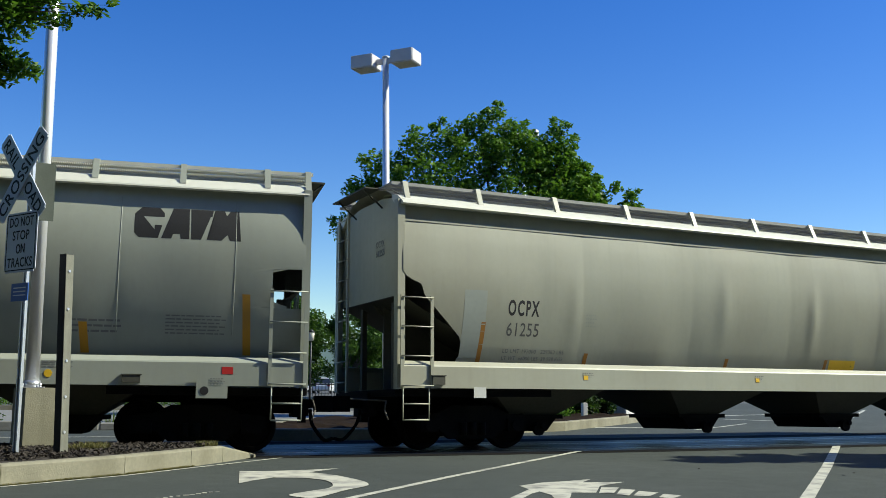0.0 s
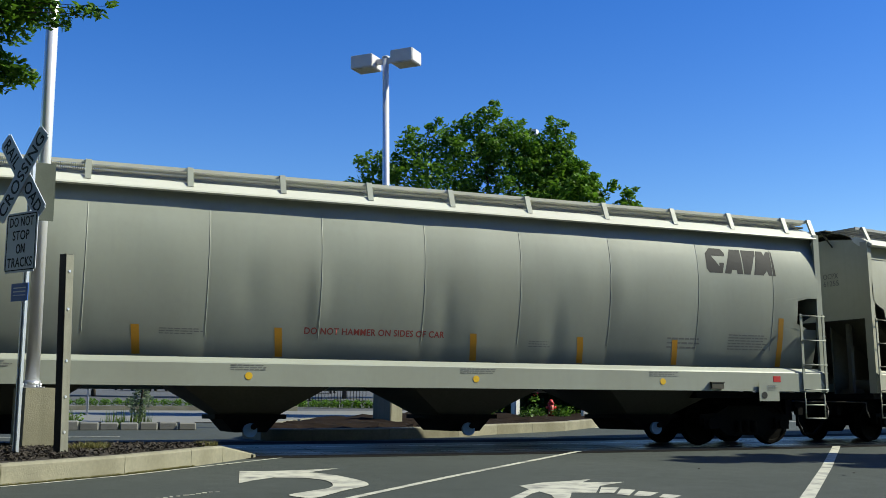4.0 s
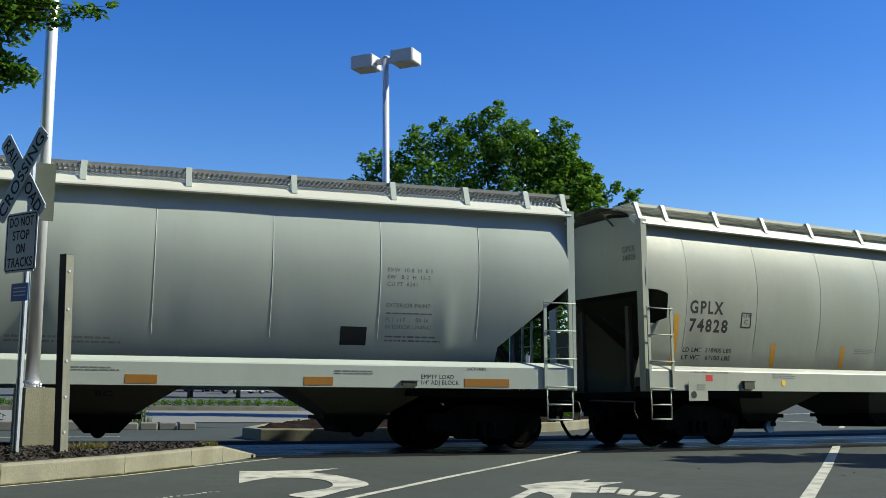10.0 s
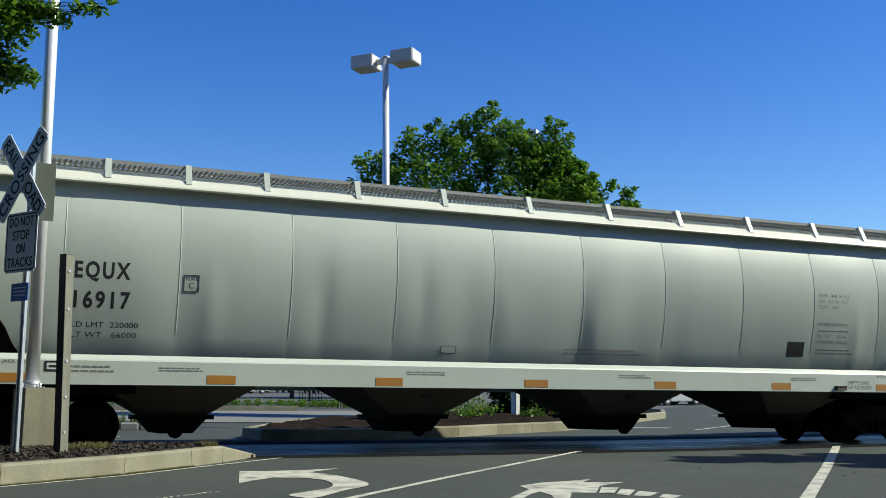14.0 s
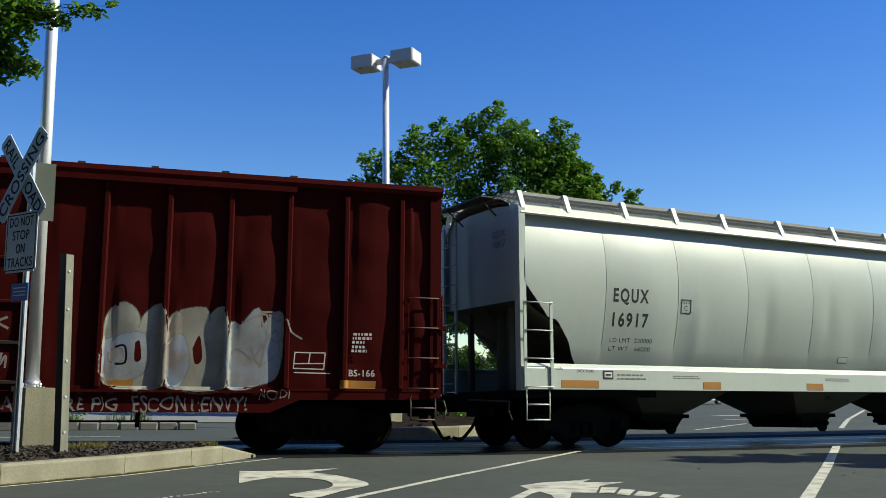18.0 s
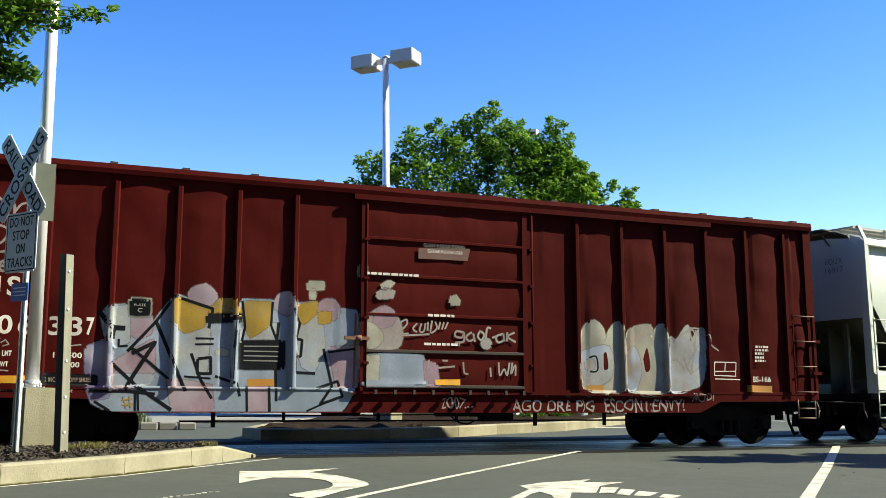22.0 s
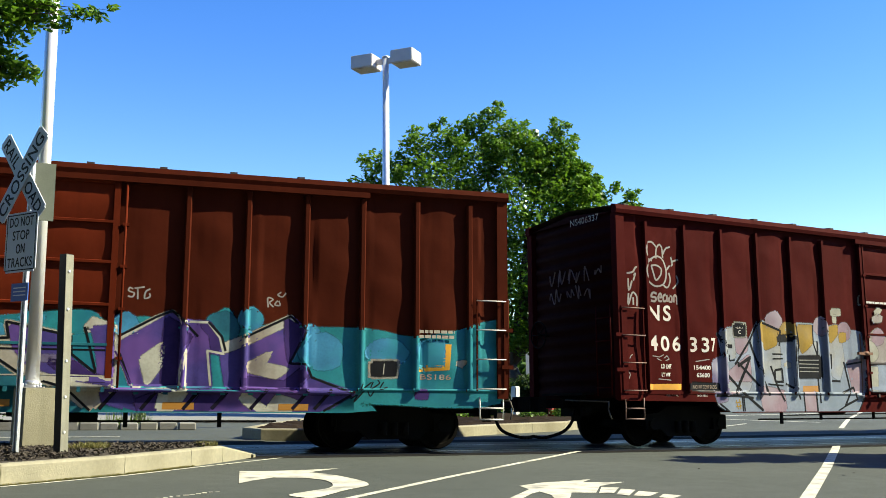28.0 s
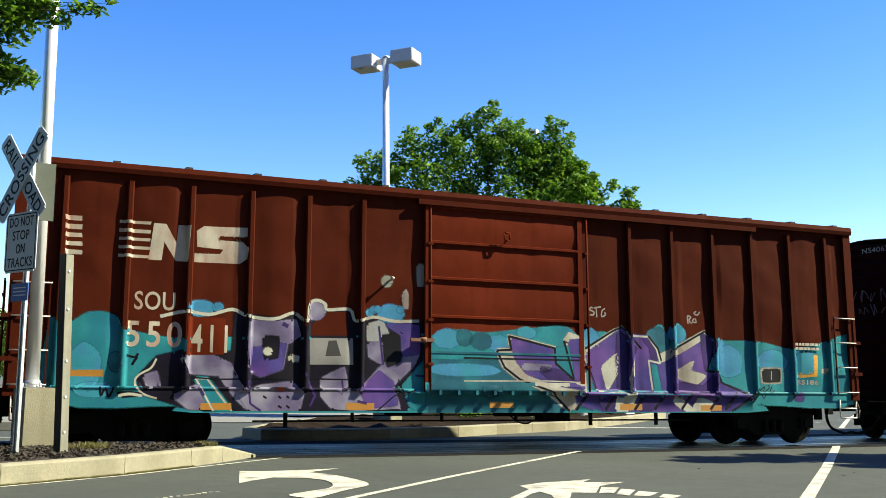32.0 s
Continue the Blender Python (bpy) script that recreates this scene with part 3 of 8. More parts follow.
def notch_shaped(z):
    """The cut-back edge of a sheet: a long slope below."""
    return float(np.interp(z, (1.36, 1.86, 3.0, 4.42), (1.45, 1.39, 0.04, 0.04)))


def plate_box(car, x, z, s=0.2):
    bm = bmesh.new()
    f = SURF[car.name]
    for a, b in (((x, z), (x + s, z)), ((x + s, z), (x + s, z + s * 1.1)), ((x + s, z + s * 1.1), (x, z + s * 1.1)), ((x, z + s * 1.1), (x, z))):
        rod(bm, (a[0], f(*a) - 0.004, a[1]), (b[0], f(*b) - 0.004, b[1]), 0.006, n=4)
    part("plate_outline", bm, letter_black, car)
    side_letters(car, "C", x + s * 0.32, z + s * 0.2, s * 0.38)
    side_letters(car, "PLATE", x + s * 0.12, z + s * 0.75, s * 0.2)


def sill_box(car, x, z, w=0.2, h=0.13, material=None):
    bm = bmesh.new()
    box(bm, x, x + w, -1.66, -1.60, z, z + h)
    box(bm, x - 0.02, x + w + 0.02, -1.67, -1.60, z + h, z + h + 0.015)
    part("card_holder", bm, material or hop_dark, car)


TRAIN = []

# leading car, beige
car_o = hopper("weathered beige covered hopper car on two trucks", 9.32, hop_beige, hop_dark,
               notch_beige, [-9.3, -5.4, -2.7, 0.0, 2.7, 5.4, 9.3],
               [-9.1, -7.6, -5.9, -4.2, -2.5, -0.8, 0.9, 2.6, 4.3, 6.0, 7.7, 9.1], [-6.1, -2.0, 2.0, 6.1], 7.6, 3, mesh_board=True, eave=1.66, band=4.09)
side_letters(car_o, "OCPX", -7.06, 2.46, 0.27, 0.68, bold=0.022)
side_letters(car_o, "61255", -7.06, 2.08, 0.24, 0.7, mat("stencil_worn", (0.09, 0.09, 0.085), 0.6, vary=0.4, scale=9), bold=0.004)
side_letters(car_o, "LD LMT 197000   229363 LBS", -7.08, 1.77, 0.07, 1.35, stencil_grey)
side_letters(car_o, "LT WT  66000 LBS  29 938 KGS", -7.08, 1.64, 0.07, 1.35, stencil_grey)
for x0, z1 in ((-7.6, 2.31), (-5.25, 1.80), (-1.7, 1.77), (1.15, 1.8), (4.0, 1.8), (7.3, 2.3)):
    decal(car_o, x0, x0 + 0.09, 1.58, z1, None, stripe_orange, lean=0.02)
decal(car_o, 1.3, 2.1, 1.58, 1.8, None, yellow_dot, "placard", label="yellow placard with unreadable print")
decal(car_o, -7.98, -7.52, 1.66, 2.88, None, mat("repaint_patch", (0.36, 0.385, 0.34), 0.5, vary=0.1, scale=1.5, bump=0.05), "repainted_patch", label="slightly darker repainted patch")
bars(car_o, 1.34, 1.61, SURF[car_o.name], 0.72, 0.16, 3, letter_black)
bars(car_o, -5.3, 2.3, SURF[car_o.name], 0.25, 0.28, 4, hop_grey)
sill_box(car_o, -8.68, 1.16, 0.24, 0.15)
decal(car_o, -7.85, -7.6, 0.93, 1.12, -1.62, white_plate, "jacking_pad")
for x in (-5.5, -1.2, 3.0):
    bars(car_o, x, 1.33, -1.6025, 0.25, 0.1, 3, stencil_grey)
    decal(car_o, x + 0.02, x + 0.12, 1.28, 1.36, -1.606, yellow_dot, "lubrication_dot")
for text, z in (("OCPX", 3.72), ("61255", 3.55)):
    letters(text, 0.12, stencil_grey, car_o, pose(-9.215, -0.3, z, 90, 0, -90), 0.40)
TRAIN.append((car_o, 13.874, 7.6))

# second car, light grey with a black logo
car_g = hopper("light grey covered hopper car with black logo and yellow stripes", 9.96, hop_grey, hop_dark,
               notch_hole, [-9.9, -8.8, -6.85, -4.92, -2.95, -1.0, 0.93, 2.86, 4.8, 6.85, 8.7, 9.9],
               [-9.9, -9.2, -7.8, -6.4, -4.95, -3.3, -1.7, -0.1, 1.5, 3.1, 4.8, 6.4, 7.8, 9.2, 9.9], [-6.1, -2.03, 2.03, 6.1], 8.2, 5, slots=0.034, slope_top=(0.66, 3.06), cap_paint=gate_cap_mat)
side_letters(car_g, "GPLX", -8.71, 2.65, 0.24, 0.9, bold=0.022)
side_letters(car_g, "74828", -8.70, 2.29, 0.24, 1.04, bold=0.022)
side_letters(car_g, "LD LMT  218900 LBS", -8.78, 1.88, 0.085, 1.32, bold=0.004)
side_letters(car_g, "LT WT   67100 LBS", -8.78, 1.73, 0.085, 1.32, bold=0.004)
plate_box(car_g, -7.28, 2.42, 0.26)
side_letters(car_g, "DO NOT HAMMER ON SIDES OF CAR", -1.25, 2.02, 0.11, 2.62, stencil_red, bold=0.006)
for x, z1 in ((-9.13, 2.60), (-6.34, 2.10), (-4.16, 2.10), (-1.78, 2.11), (1.87, 2.11), (4.12, 2.11), (6.27, 2.11), (8.84, 2.62)):
    decal(car_g, x, x + 0.13, 1.62, z1, None, stripe_yellow, lean=-0.05)
bars(car_g, -3.7, 1.96, SURF[car_g.name], 0.75, 0.12, 3, stencil_grey)
bars(car_g, 3.1, 1.9, SURF[car_g.name], 0.5, 0.14, 3, stencil_grey)
bars(car_g, 7.62, 1.95, SURF[car_g.name], 1.0, 0.34, 6, stencil_grey)
bars(car_g, 6.15, 1.95, SURF[car_g.name], 0.9, 0.26, 3, stencil_grey)
side_letters(car_g, "2 INCH TREAD CONG SHOES", -8.85, 1.445, 0.04, 1.0, letter_black, y=-1.6004)
for x in (-6.57, -2.54, 1.6, 5.58):
    bars(car_g, x, 1.37, -1.6025, 0.7, 0.11, 3, stencil_grey)
    bm = bmesh.new()
    rod(bm, (x + 0.31, -1.60, 1.27), (x + 0.31, -1.606, 1.27), 0.062, n=16)
    part("lubrication_dot", bm, yellow_dot, car_g)
for x in (-8.45, 8.55):
    decal(car_g, x, x + 0.18, 1.29, 1.41, -1.604, red_plate, "red_plate")
for x in (-8.95, 8.15):
    decal(car_g, x, x + 0.5, 0.9, 1.28, -1.64, hop_grey, "jack_plate")
    bm = bmesh.new()
    rod(bm, (x + 0.13, -1.63, 1.02), (x + 0.13, -1.646, 1.02), 0.07, n=14)
    part("jack_hole", bm, letter_black, car_g)
    bars(car_g, x + 0.22, 1.12, -1.646, 0.24, 0.13, 3, stencil_grey)
sill_box(car_g, -7.45, 1.14, 0.28, 0.15)
sill_box(car_g, 7.0, 1.14, 0.28, 0.12)
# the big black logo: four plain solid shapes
def logo_shape(car, pts):
    f = SURF[car.name]
    bm = bmesh.new()
    bm.faces.new([bm.verts.new((x, 0, z)) for x, z in pts])
    bmesh.ops.triangulate(bm, faces=bm.faces[:])
    for _ in range(3):
        bmesh.ops.subdivide_edges(bm, edges=[e for e in bm.edges if e.calc_length() > 0.08], cuts=1)
        bmesh.ops.triangulate(bm, faces=[q for q in bm.faces if len(q.verts) > 3])
    for v in bm.verts:
        v.co.y = f(v.co.x, v.co.z) - 0.0018
    part("logo_shape", bm, letter_black, car, "black slanted logo shape")


logo_shape(car_g, [(7.06, 3.58), (7.06, 3.90), (7.17, 4.02), (7.45, 4.02), (7.53, 3.93), (7.53, 3.86), (7.20, 3.86), (7.20, 3.64), (7.38, 3.64), (7.38, 3.72), (7.50, 3.72), (7.44, 3.50), (7.13, 3.50)])
logo_shape(car_g, [(7.49, 3.50), (7.67, 4.02), (7.93, 4.02), (7.94, 3.50), (7.80, 3.50), (7.79, 3.58), (7.68, 3.58), (7.65, 3.50)])
logo_shape(car_g, [(7.955, 4.02), (8.32, 4.02), (8.30, 3.90), (8.16, 3.90), (8.13, 3.50), (7.97, 3.50)])
logo_shape(car_g, [(8.345, 4.02), (8.50, 4.02), (8.54, 3.93), (8.60, 4.02), (8.74, 4.02), (8.64, 3.76), (8.78, 3.50), (8.60, 3.50), (8.56, 3.60), (8.46, 3.50), (8.22, 3.50), (8.40, 3.76)])
for text, z in (("GPLX", 3.86), ("74828", 3.68)):
    letters(text, 0.12, stencil_grey, car_g, pose(-9.855, -0.85, z, 90, 0, -90), 0.40)
TRAIN.append((car_g, -6.660, 8.2))

# third car, clean white-grey
car_e = hopper("clean white-grey covered hopper car with orange reflectors", 10.5, hop_white, hop_dark,
               notch_curved, [-10.4, -8.5, -6.7, -4.8, -2.87, -0.92, 1.0, 2.9, 4.85, 6.75, 8.6, 10.4],
               [-10.35, -9.3, -7.9, -6.6, -5.26, -3.6, -1.9, -0.1, 1.7, 3.4, 5.2, 7.0, 8.4, 9.6, 10.35], [-6.55, -2.2, 2.2, 6.55], 8.8, 9, mesh_board=True, slots=0.085, notch_lead=notch_shaped)
side_letters(car_e, "EQUX", -8.33, 2.80, 0.25, 0.85, bold=0.022)
side_letters(car_e, "16917", -8.32, 2.33, 0.25, 0.86, bold=0.022)
side_letters(car_e, "LD LMT  220000", -8.33, 2.02, 0.085, 1.02, letter_black)
side_letters(car_e, "LT WT   66000", -8.33, 1.86, 0.085, 1.0, letter_black)
plate_box(car_e, -6.62, 2.65, 0.24)
for i, line in enumerate(("EXW  10-8  H  6-3", "EW   8-2  H  15-2", "CU FT  6241", "", "", "EXTERIOR PAINT", "", "PLT 117      03-16", "INTERIOR LINING")):
    if line:
        side_letters(car_e, line, 6.88, 3.14 - 0.125 * i, 0.07, None, stencil_grey)
bars(car_e, 6.88, 2.40, SURF[car_e.name], 1.1, 0.06, 1, stencil_grey)
bars(car_e, 6.88, 1.92, SURF[car_e.name], 1.2, 0.14, 2, stencil_grey)
stencil_faded = mat("stencil_faded", (0.34, 0.30, 0.28), 0.6, vary=0.3, scale=9)
bars(car_e, 0.65, 1.78, SURF[car_e.name], 1.8, 0.14, 2, stencil_faded, gap=0.5)
decal(car_e, -1.94, -1.62, 1.74, 1.88, None, stencil_grey, "notice_plate", label="small outlined notice plate")
decal(car_e, -1.92, -1.64, 1.755, 1.865, None, white_plate, "notice_face").location.y -= 0.004
for gx, txt in ((-2.2, "AC"), (2.2, "BC")):
    letters(txt, 0.13, letter_black, car_e, Matrix.Translation((gx - 0.12, -1.2, 0.93)) @ pose(0, 0, 0, 142.8), 0.26, bold=0.006)
decal(car_e, 6.08, 6.55, 1.84, 2.16, None, letter_black, "consolidated_stencil", label="black stencil panel with small grey print")
bars(car_e, 6.1, 1.9, SURF[car_e.name], 0.2, 0.2, 3, stencil_grey)
for x, w in ((-9.64, 0.85), (-6.2, 0.47), (-3.28, 0.5), (-0.36, 0.5), (2.53, 0.5), (5.43, 0.5), (8.3, 0.85)):
    decal(car_e, x, x + w, 1.13, 1.27, -1.605, stripe_orange)
for x in (-6.97, -2.7, 1.7, 5.95):
    bars(car_e, x, 1.33, -1.6025, 0.75, 0.08, 2, stencil_grey)
side_letters(car_e, "EMPTY LOAD", 7.5, 1.26, 0.075, 0.6, letter_black, y=-1.6004)
side_letters(car_e, '1/4" ADJ BLOCK', 7.5, 1.16, 0.075, 0.7, letter_black, y=-1.6004)
side_letters(car_e, "JACK HERE", 8.35, 1.42, 0.05, 0.36, letter_black, y=-1.6004)
side_letters(car_e, "PULL HERE", -10.0, 1.46, 0.05, 0.4, letter_black, y=-1.6004)
side_letters(car_e, "JACK HERE", -9.3, 1.42, 0.05, 0.4, letter_black, y=-1.6004)
sill_box(car_e, 7.15, 1.13, 0.26, 0.08)
decal(car_e, -8.69, -8.45, 1.30, 1.46, -1.606, letter_black, "sill_symbol", label="black outlined symbol")
decal(car_e, -8.66, -8.48, 1.33, 1.43, -1.611, white_plate, "symbol_face")
decal(car_e, -8.63, -8.51, 1.365, 1.395, -1.616, letter_black, "symbol_bar")
bars(car_e, -8.36, 1.30, -1.6025, 0.75, 0.14, 2, stencil_grey)
for text, z in (("EQUX", 4.02), ("16917", 3.82)):
    letters(text, 0.13, stencil_grey, car_e, pose(-10.395, -0.45, z, 90, 0, -90), 0.46)
TRAIN.append((car_e, -28.328, 8.8))

# ---- box cars ----
RIBS = [-7.79, -6.79, -5.79, -4.78, -3.78, -2.78, 2.78, 3.79, 4.80, 5.80, 6.80, 7.80]
PANEL_Y, RIB_Y = -1.50, -1.585
HALF = 8.53


def panel_out(x, z, seed):
    """How far a thin side panel swells or dents at this place."""
    edges = [-8.45, *RIBS, 8.45]
    u = 0.5
    for a, b in zip(edges, edges[1:]):
        if a <= x <= b:
            u = (x - a) / (b - a)
    k = math.sin(math.pi * u) * (0.016 + 0.042 * noise2(math.floor(x), z, 0.9, seed))
    return k + (0.024 * noise2(x, z, 1.9, seed + 4) + 0.006 * noise2(x * 0.5, z, 3.2, seed + 6)) * math.sin(math.pi * u)


PANEL_NX, PANEL_NZ, PANEL_Z0, PANEL_Z1 = 20, 52, 1.02, 4.55
PANEL_EDGES = [-8.45, *RIBS, 8.45]
PANEL_SPANS = [span for a, b in zip(PANEL_EDGES, PANEL_EDGES[1:]) for span in ([(a, -1.55), (1.65, b)] if b - a > 3 else [(a, b)])]


@functools.lru_cache(maxsize=None)
def panel_corner(k, i, j, seed):
    p, q = PANEL_SPANS[k]
    return panel_out(p + (q - p) * i / PANEL_NX, PANEL_Z0 + (PANEL_Z1 - PANEL_Z0) * j / PANEL_NZ, seed)


def panel_cell(x, z, seed):
    """How far the panel's faces stand out at this place."""
    for k, (p, q) in enumerate(PANEL_SPANS):
        if p <= x <= q:
            break
    else:
        return 0.0
    u, v = (x - p) / (q - p) * PANEL_NX, min(max((z - PANEL_Z0) / (PANEL_Z1 - PANEL_Z0), 0), 1) * PANEL_NZ
    i, j = min(int(u), PANEL_NX - 1), min(int(v), PANEL_NZ - 1)
    u, v = u - i, v - j
    return (panel_corner(k, i, j, seed) * (1 - u) + panel_corner(k, i + 1, j, seed) * u) * (1 - v) + (panel_corner(k, i, j + 1, seed) * (1 - u) + panel_corner(k, i + 1, j + 1, seed) * u) * v


def boxcar(label, paint, door_paint, seed, rungs=None, end_paint=None, low_paint=None, front=1.05):
    car = thing("box_car", label, "box car", group="cars of the train")
    edges = [-8.45, *RIBS, 8.45]
    # side panels between the posts, on both sides
    for side in (-1, 1):
        for a, b in zip(edges, edges[1:]):
            if b - a > 3:
                spans = [(a, -1.55), (1.65, b)]
            else:
                spans = [(a, b)]
            for p, q in spans:
                bm = bmesh.new()
                n, k = (PANEL_NX, PANEL_NZ) if side < 0 else (1, 1)
                rows = []
                for j in range(k + 1):
                    z = 1.02 + (4.55 - 1.02) * j / k
                    rows.append([(p + (q - p) * i / n, side * (1.50 + (panel_out(p + (q - p) * i / n, z, seed) if side < 0 else 0)), z) for i in range(n + 1)])
                grid(bm, rows)
                part("side_panel", bm, paint, car)
    for x in RIBS:
        bm = bmesh.new()
        prism(bm, ((x - 0.06, -1.49), (x - 0.05, -1.56), (x - 0.03, RIB_Y), (x + 0.03, RIB_Y), (x + 0.05, -1.56), (x + 0.06, -1.49)), "z", 1.08, 4.43)
        part("side_post", bm, paint, car)
    for s in (-1, 1):
        for side in (-1, 1):
            bm = bmesh.new()
            a, b = sorted((s * HALF, s * (HALF - 0.20)))
            prism(bm, ((a, side * 1.40), (a, side * 1.57), (b, side * 1.57), (b, side * 1.50), (b - s * 0.0, side * 1.40)), "z", 0.92, 4.55)
            part("corner_post", bm, paint, car)
    # sill, deeper between the trucks
    for side in (-1, 1):
        bm = bmesh.new()
        prism(bm, ((-8.5, 0.90), (-6.05, 0.88), (-5.55, 0.66), (5.55, 0.66), (6.05, 0.88), (8.5, 0.90), (8.5, 1.05), (-8.5, 1.05)), "y", side * 1.43, side * 1.52)
        part("side_sill", bm, paint, car)
        bm = bmesh.new()
        box(bm, -8.45, 8.45, min(side * 1.50, side * 1.528), max(side * 1.50, side * 1.528), 1.03, 1.085)
        part("sill_ledge", bm, paint, car)
    # tie-down cleats along the deep sill
    for i in range(24):
        x = -5.3 + 10.6 * i / 23
        if x < 1.7:
            continue
        bm = bmesh.new()
        box(bm, x - 0.04, x + 0.04, -1.56, -1.52, 0.95, 1.0)
        part("cleat", bm, low_paint or paint, car)
    # roof: eave rails, cambered sheet with seams
    for side in (-1, 1):
        bm = bmesh.new()
        prism(bm, ((side * 1.46, 4.55), (side * 1.60, 4.545), (side * 1.62, 4.62), (side * 1.60, 4.71), (side * 1.46, 4.74)), "x", -HALF - 0.02, HALF + 0.02)
        part("eave_rail", bm, paint, car)
    bm = bmesh.new()
    prism(bm, ((-1.50, 4.44), (-1.64, 4.44), (-1.64, 4.535), (-1.50, 4.535)), "x", -1.75, 5.9)
    part("door_track", bm, paint, car)
    bm = bmesh.new()
    rows = []
    for x in (-HALF, HALF):
        rows.append([(x, y, 4.71 + 0.13 * (1 - abs(y) / 1.5)) for y in (-1.5, -0.7, 0, 0.7, 1.5)])
    grid(bm, rows, False)
    part("roof_sheet", bm, roof_dark, car)
    for i in range(15):
        x = -8.2 + 16.4 * i / 14
        bm = bmesh.new()
        prism(bm, ((-1.5, 4.70), (0, 4.83), (1.5, 4.70), (1.5, 4.765), (0, 4.89), (-1.5, 4.765)), "x", x - 0.06, x + 0.06)
        part("roof_seam", bm, roof_dark, car)
    # ends: corrugated sheets, in end_paint where given, darker than the sides
    for s in (-1, 1):
        bm = bmesh.new()
        rows = []
        n = 64
        for j in range(n + 1):
            z = 0.95 + 3.68 * j / n
            c = 0.5 - 0.5 * math.cos(2 * math.pi * (z - 0.95) / 0.26)
            rows.append([(s * (8.40 + 0.09 * c * min(1, (1.42 - abs(y)) * 8)), y, z) for y in (-1.42, -1.30, 0, 1.30, 1.42)])
        grid(bm, rows)
        prism(bm, ((-1.42, 4.60), (0, 4.74), (1.42, 4.60)), "x", s * 8.40, s * 8.50)
        part("end_sheet", bm, end_paint or paint, car, "dark corrugated end sheet")
        # end ladder, brake platform
        bm = bmesh.new()
        for i in range(4):
            rod(bm, (s * 8.62, -1.40, 1.15 + 0.45 * i), (s * 8.62, -0.95, 1.15 + 0.45 * i), 0.013, n=6)
        for y in (-1.40, -0.95):
            rod(bm, (s * 8.60, y, 1.0), (s * 8.60, y, 2.75), 0.016, n=6)
        part("end_ladder", bm, paint, car)
        bm = bmesh.new()
        box(bm, min(s * 8.5, s * 8.8), max(s * 8.5, s * 8.8), -0.7, 0.7, 1.02, 1.06)
        part("crossover_platform", bm, steel_black, car)
        for z in (2.12, 1.45):
            part("corner_brace", made(box, min(s * 8.40, s * 8.62), max(s * 8.40, s * 8.62), -1.60, -1.52, z, z + 0.07), paint, car)
        a, b = sorted((s * 8.46, s * 7.93))
        ladder(car, a, b, -1.575, 1.05, 2.72, 4, paint, stile=0.012, rungs=rungs)
        stirrup(car, a + 0.06, b - 0.02, -1.54, 0.55, 0.95, rungs or paint)
    # brake wheel on the trailing end
    bm = bmesh.new()
    n = 24
    for i in range(n):
        a0, a1 = 2 * math.pi * i / n, 2 * math.pi * (i + 1) / n
        rod(bm, (-8.72, 0.9 + 0.28 * math.cos(a0), 2.3 + 0.28 * math.sin(a0)), (-8.72, 0.9 + 0.28 * math.cos(a1), 2.3 + 0.28 * math.sin(a1)), 0.016, n=5)
    for i in range(5):
        a0 = 2 * math.pi * i / 5
        rod(bm, (-8.72, 0.9, 2.3), (-8.72, 0.9 + 0.28 * math.cos(a0), 2.3 + 0.28 * math.sin(a0)), 0.012, n=5)
    rod(bm, (-8.72, 0.9, 2.3), (-8.45, 0.9, 2.3), 0.03, n=8)
    part("brake_wheel", bm, steel_black, car)
    # sliding door
    door = part("door", made(box, -1.55, 1.62, -1.555, -1.52, 1.05, 4.46), door_paint, car)
    for x0, x1 in ((-1.60, -1.52), (1.58, 1.68)):
        part("door_stile", made(box, x0, x1, -1.60, -1.52, 1.04, 4.48), door_paint, door)
    for z in (4.42, 3.76, 3.09, 2.39, 1.74, 1.12):
        bm = bmesh.new()
        prism(bm, ((-1.555, z - 0.035), (-1.605, z - 0.02), (-1.605, z + 0.02), (-1.555, z + 0.035)), "x", -1.53, 1.59)
        part("door_bar", bm, low_paint if low_paint and z < 1.8 else door_paint, door)
    tops = [4.40, 3.74, 3.07, 2.37, 1.72]
    lows = [3.78, 3.11, 2.41, 1.76, 1.14]
    for t, l in zip(tops, lows):
        bm = bmesh.new()
        rows = []
        for j in range(9):
            z = l + (t - l) * j / 8
            rows.append([(-1.5 + 3.06 * i / 18, -1.556 - 0.015 * math.sin(math.pi * j / 8) * (1 + 1.3 * noise2(i * 0.5, z, 1.3, seed + 9)), z) for i in range(19)])
        grid(bm, rows)
        part("door_sheet", bm, door_paint, door)
    for x, r in ((1.78, 0.022), (-1.50, 0.016)):
        bm = bmesh.new()
        rod(bm, (x, -1.60, 1.05), (x, -1.60, 4.42), r, n=8)
        for z in (1.5, 2.3, 3.0, 3.7):
            box(bm, x - 0.05, x + 0.05, -1.62, -1.50, z, z + 0.05)
        part("lock_rod", bm, door_paint, door)
    for i in range(9):
        x = -1.35 + 0.36 * i
        part("door_roller", made(box, x, x + 0.05, -1.66, -1.60, 0.98, 1.06), low_paint or door_paint, door)
    part("lower_track", made(box, -1.8, 5.7, -1.575, -1.50, 0.985, 1.03), paint, car)
    bm = bmesh.new()
    rod(bm, (-1.72, -1.60, 1.95), (-1.60, -1.66, 1.95), 0.05, n=8)
    box(bm, -1.9, -1.45, -1.66, -1.60, 1.92, 1.98)
    part("door_latch", bm, rust_iron, door)
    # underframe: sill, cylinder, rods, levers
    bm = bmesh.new()
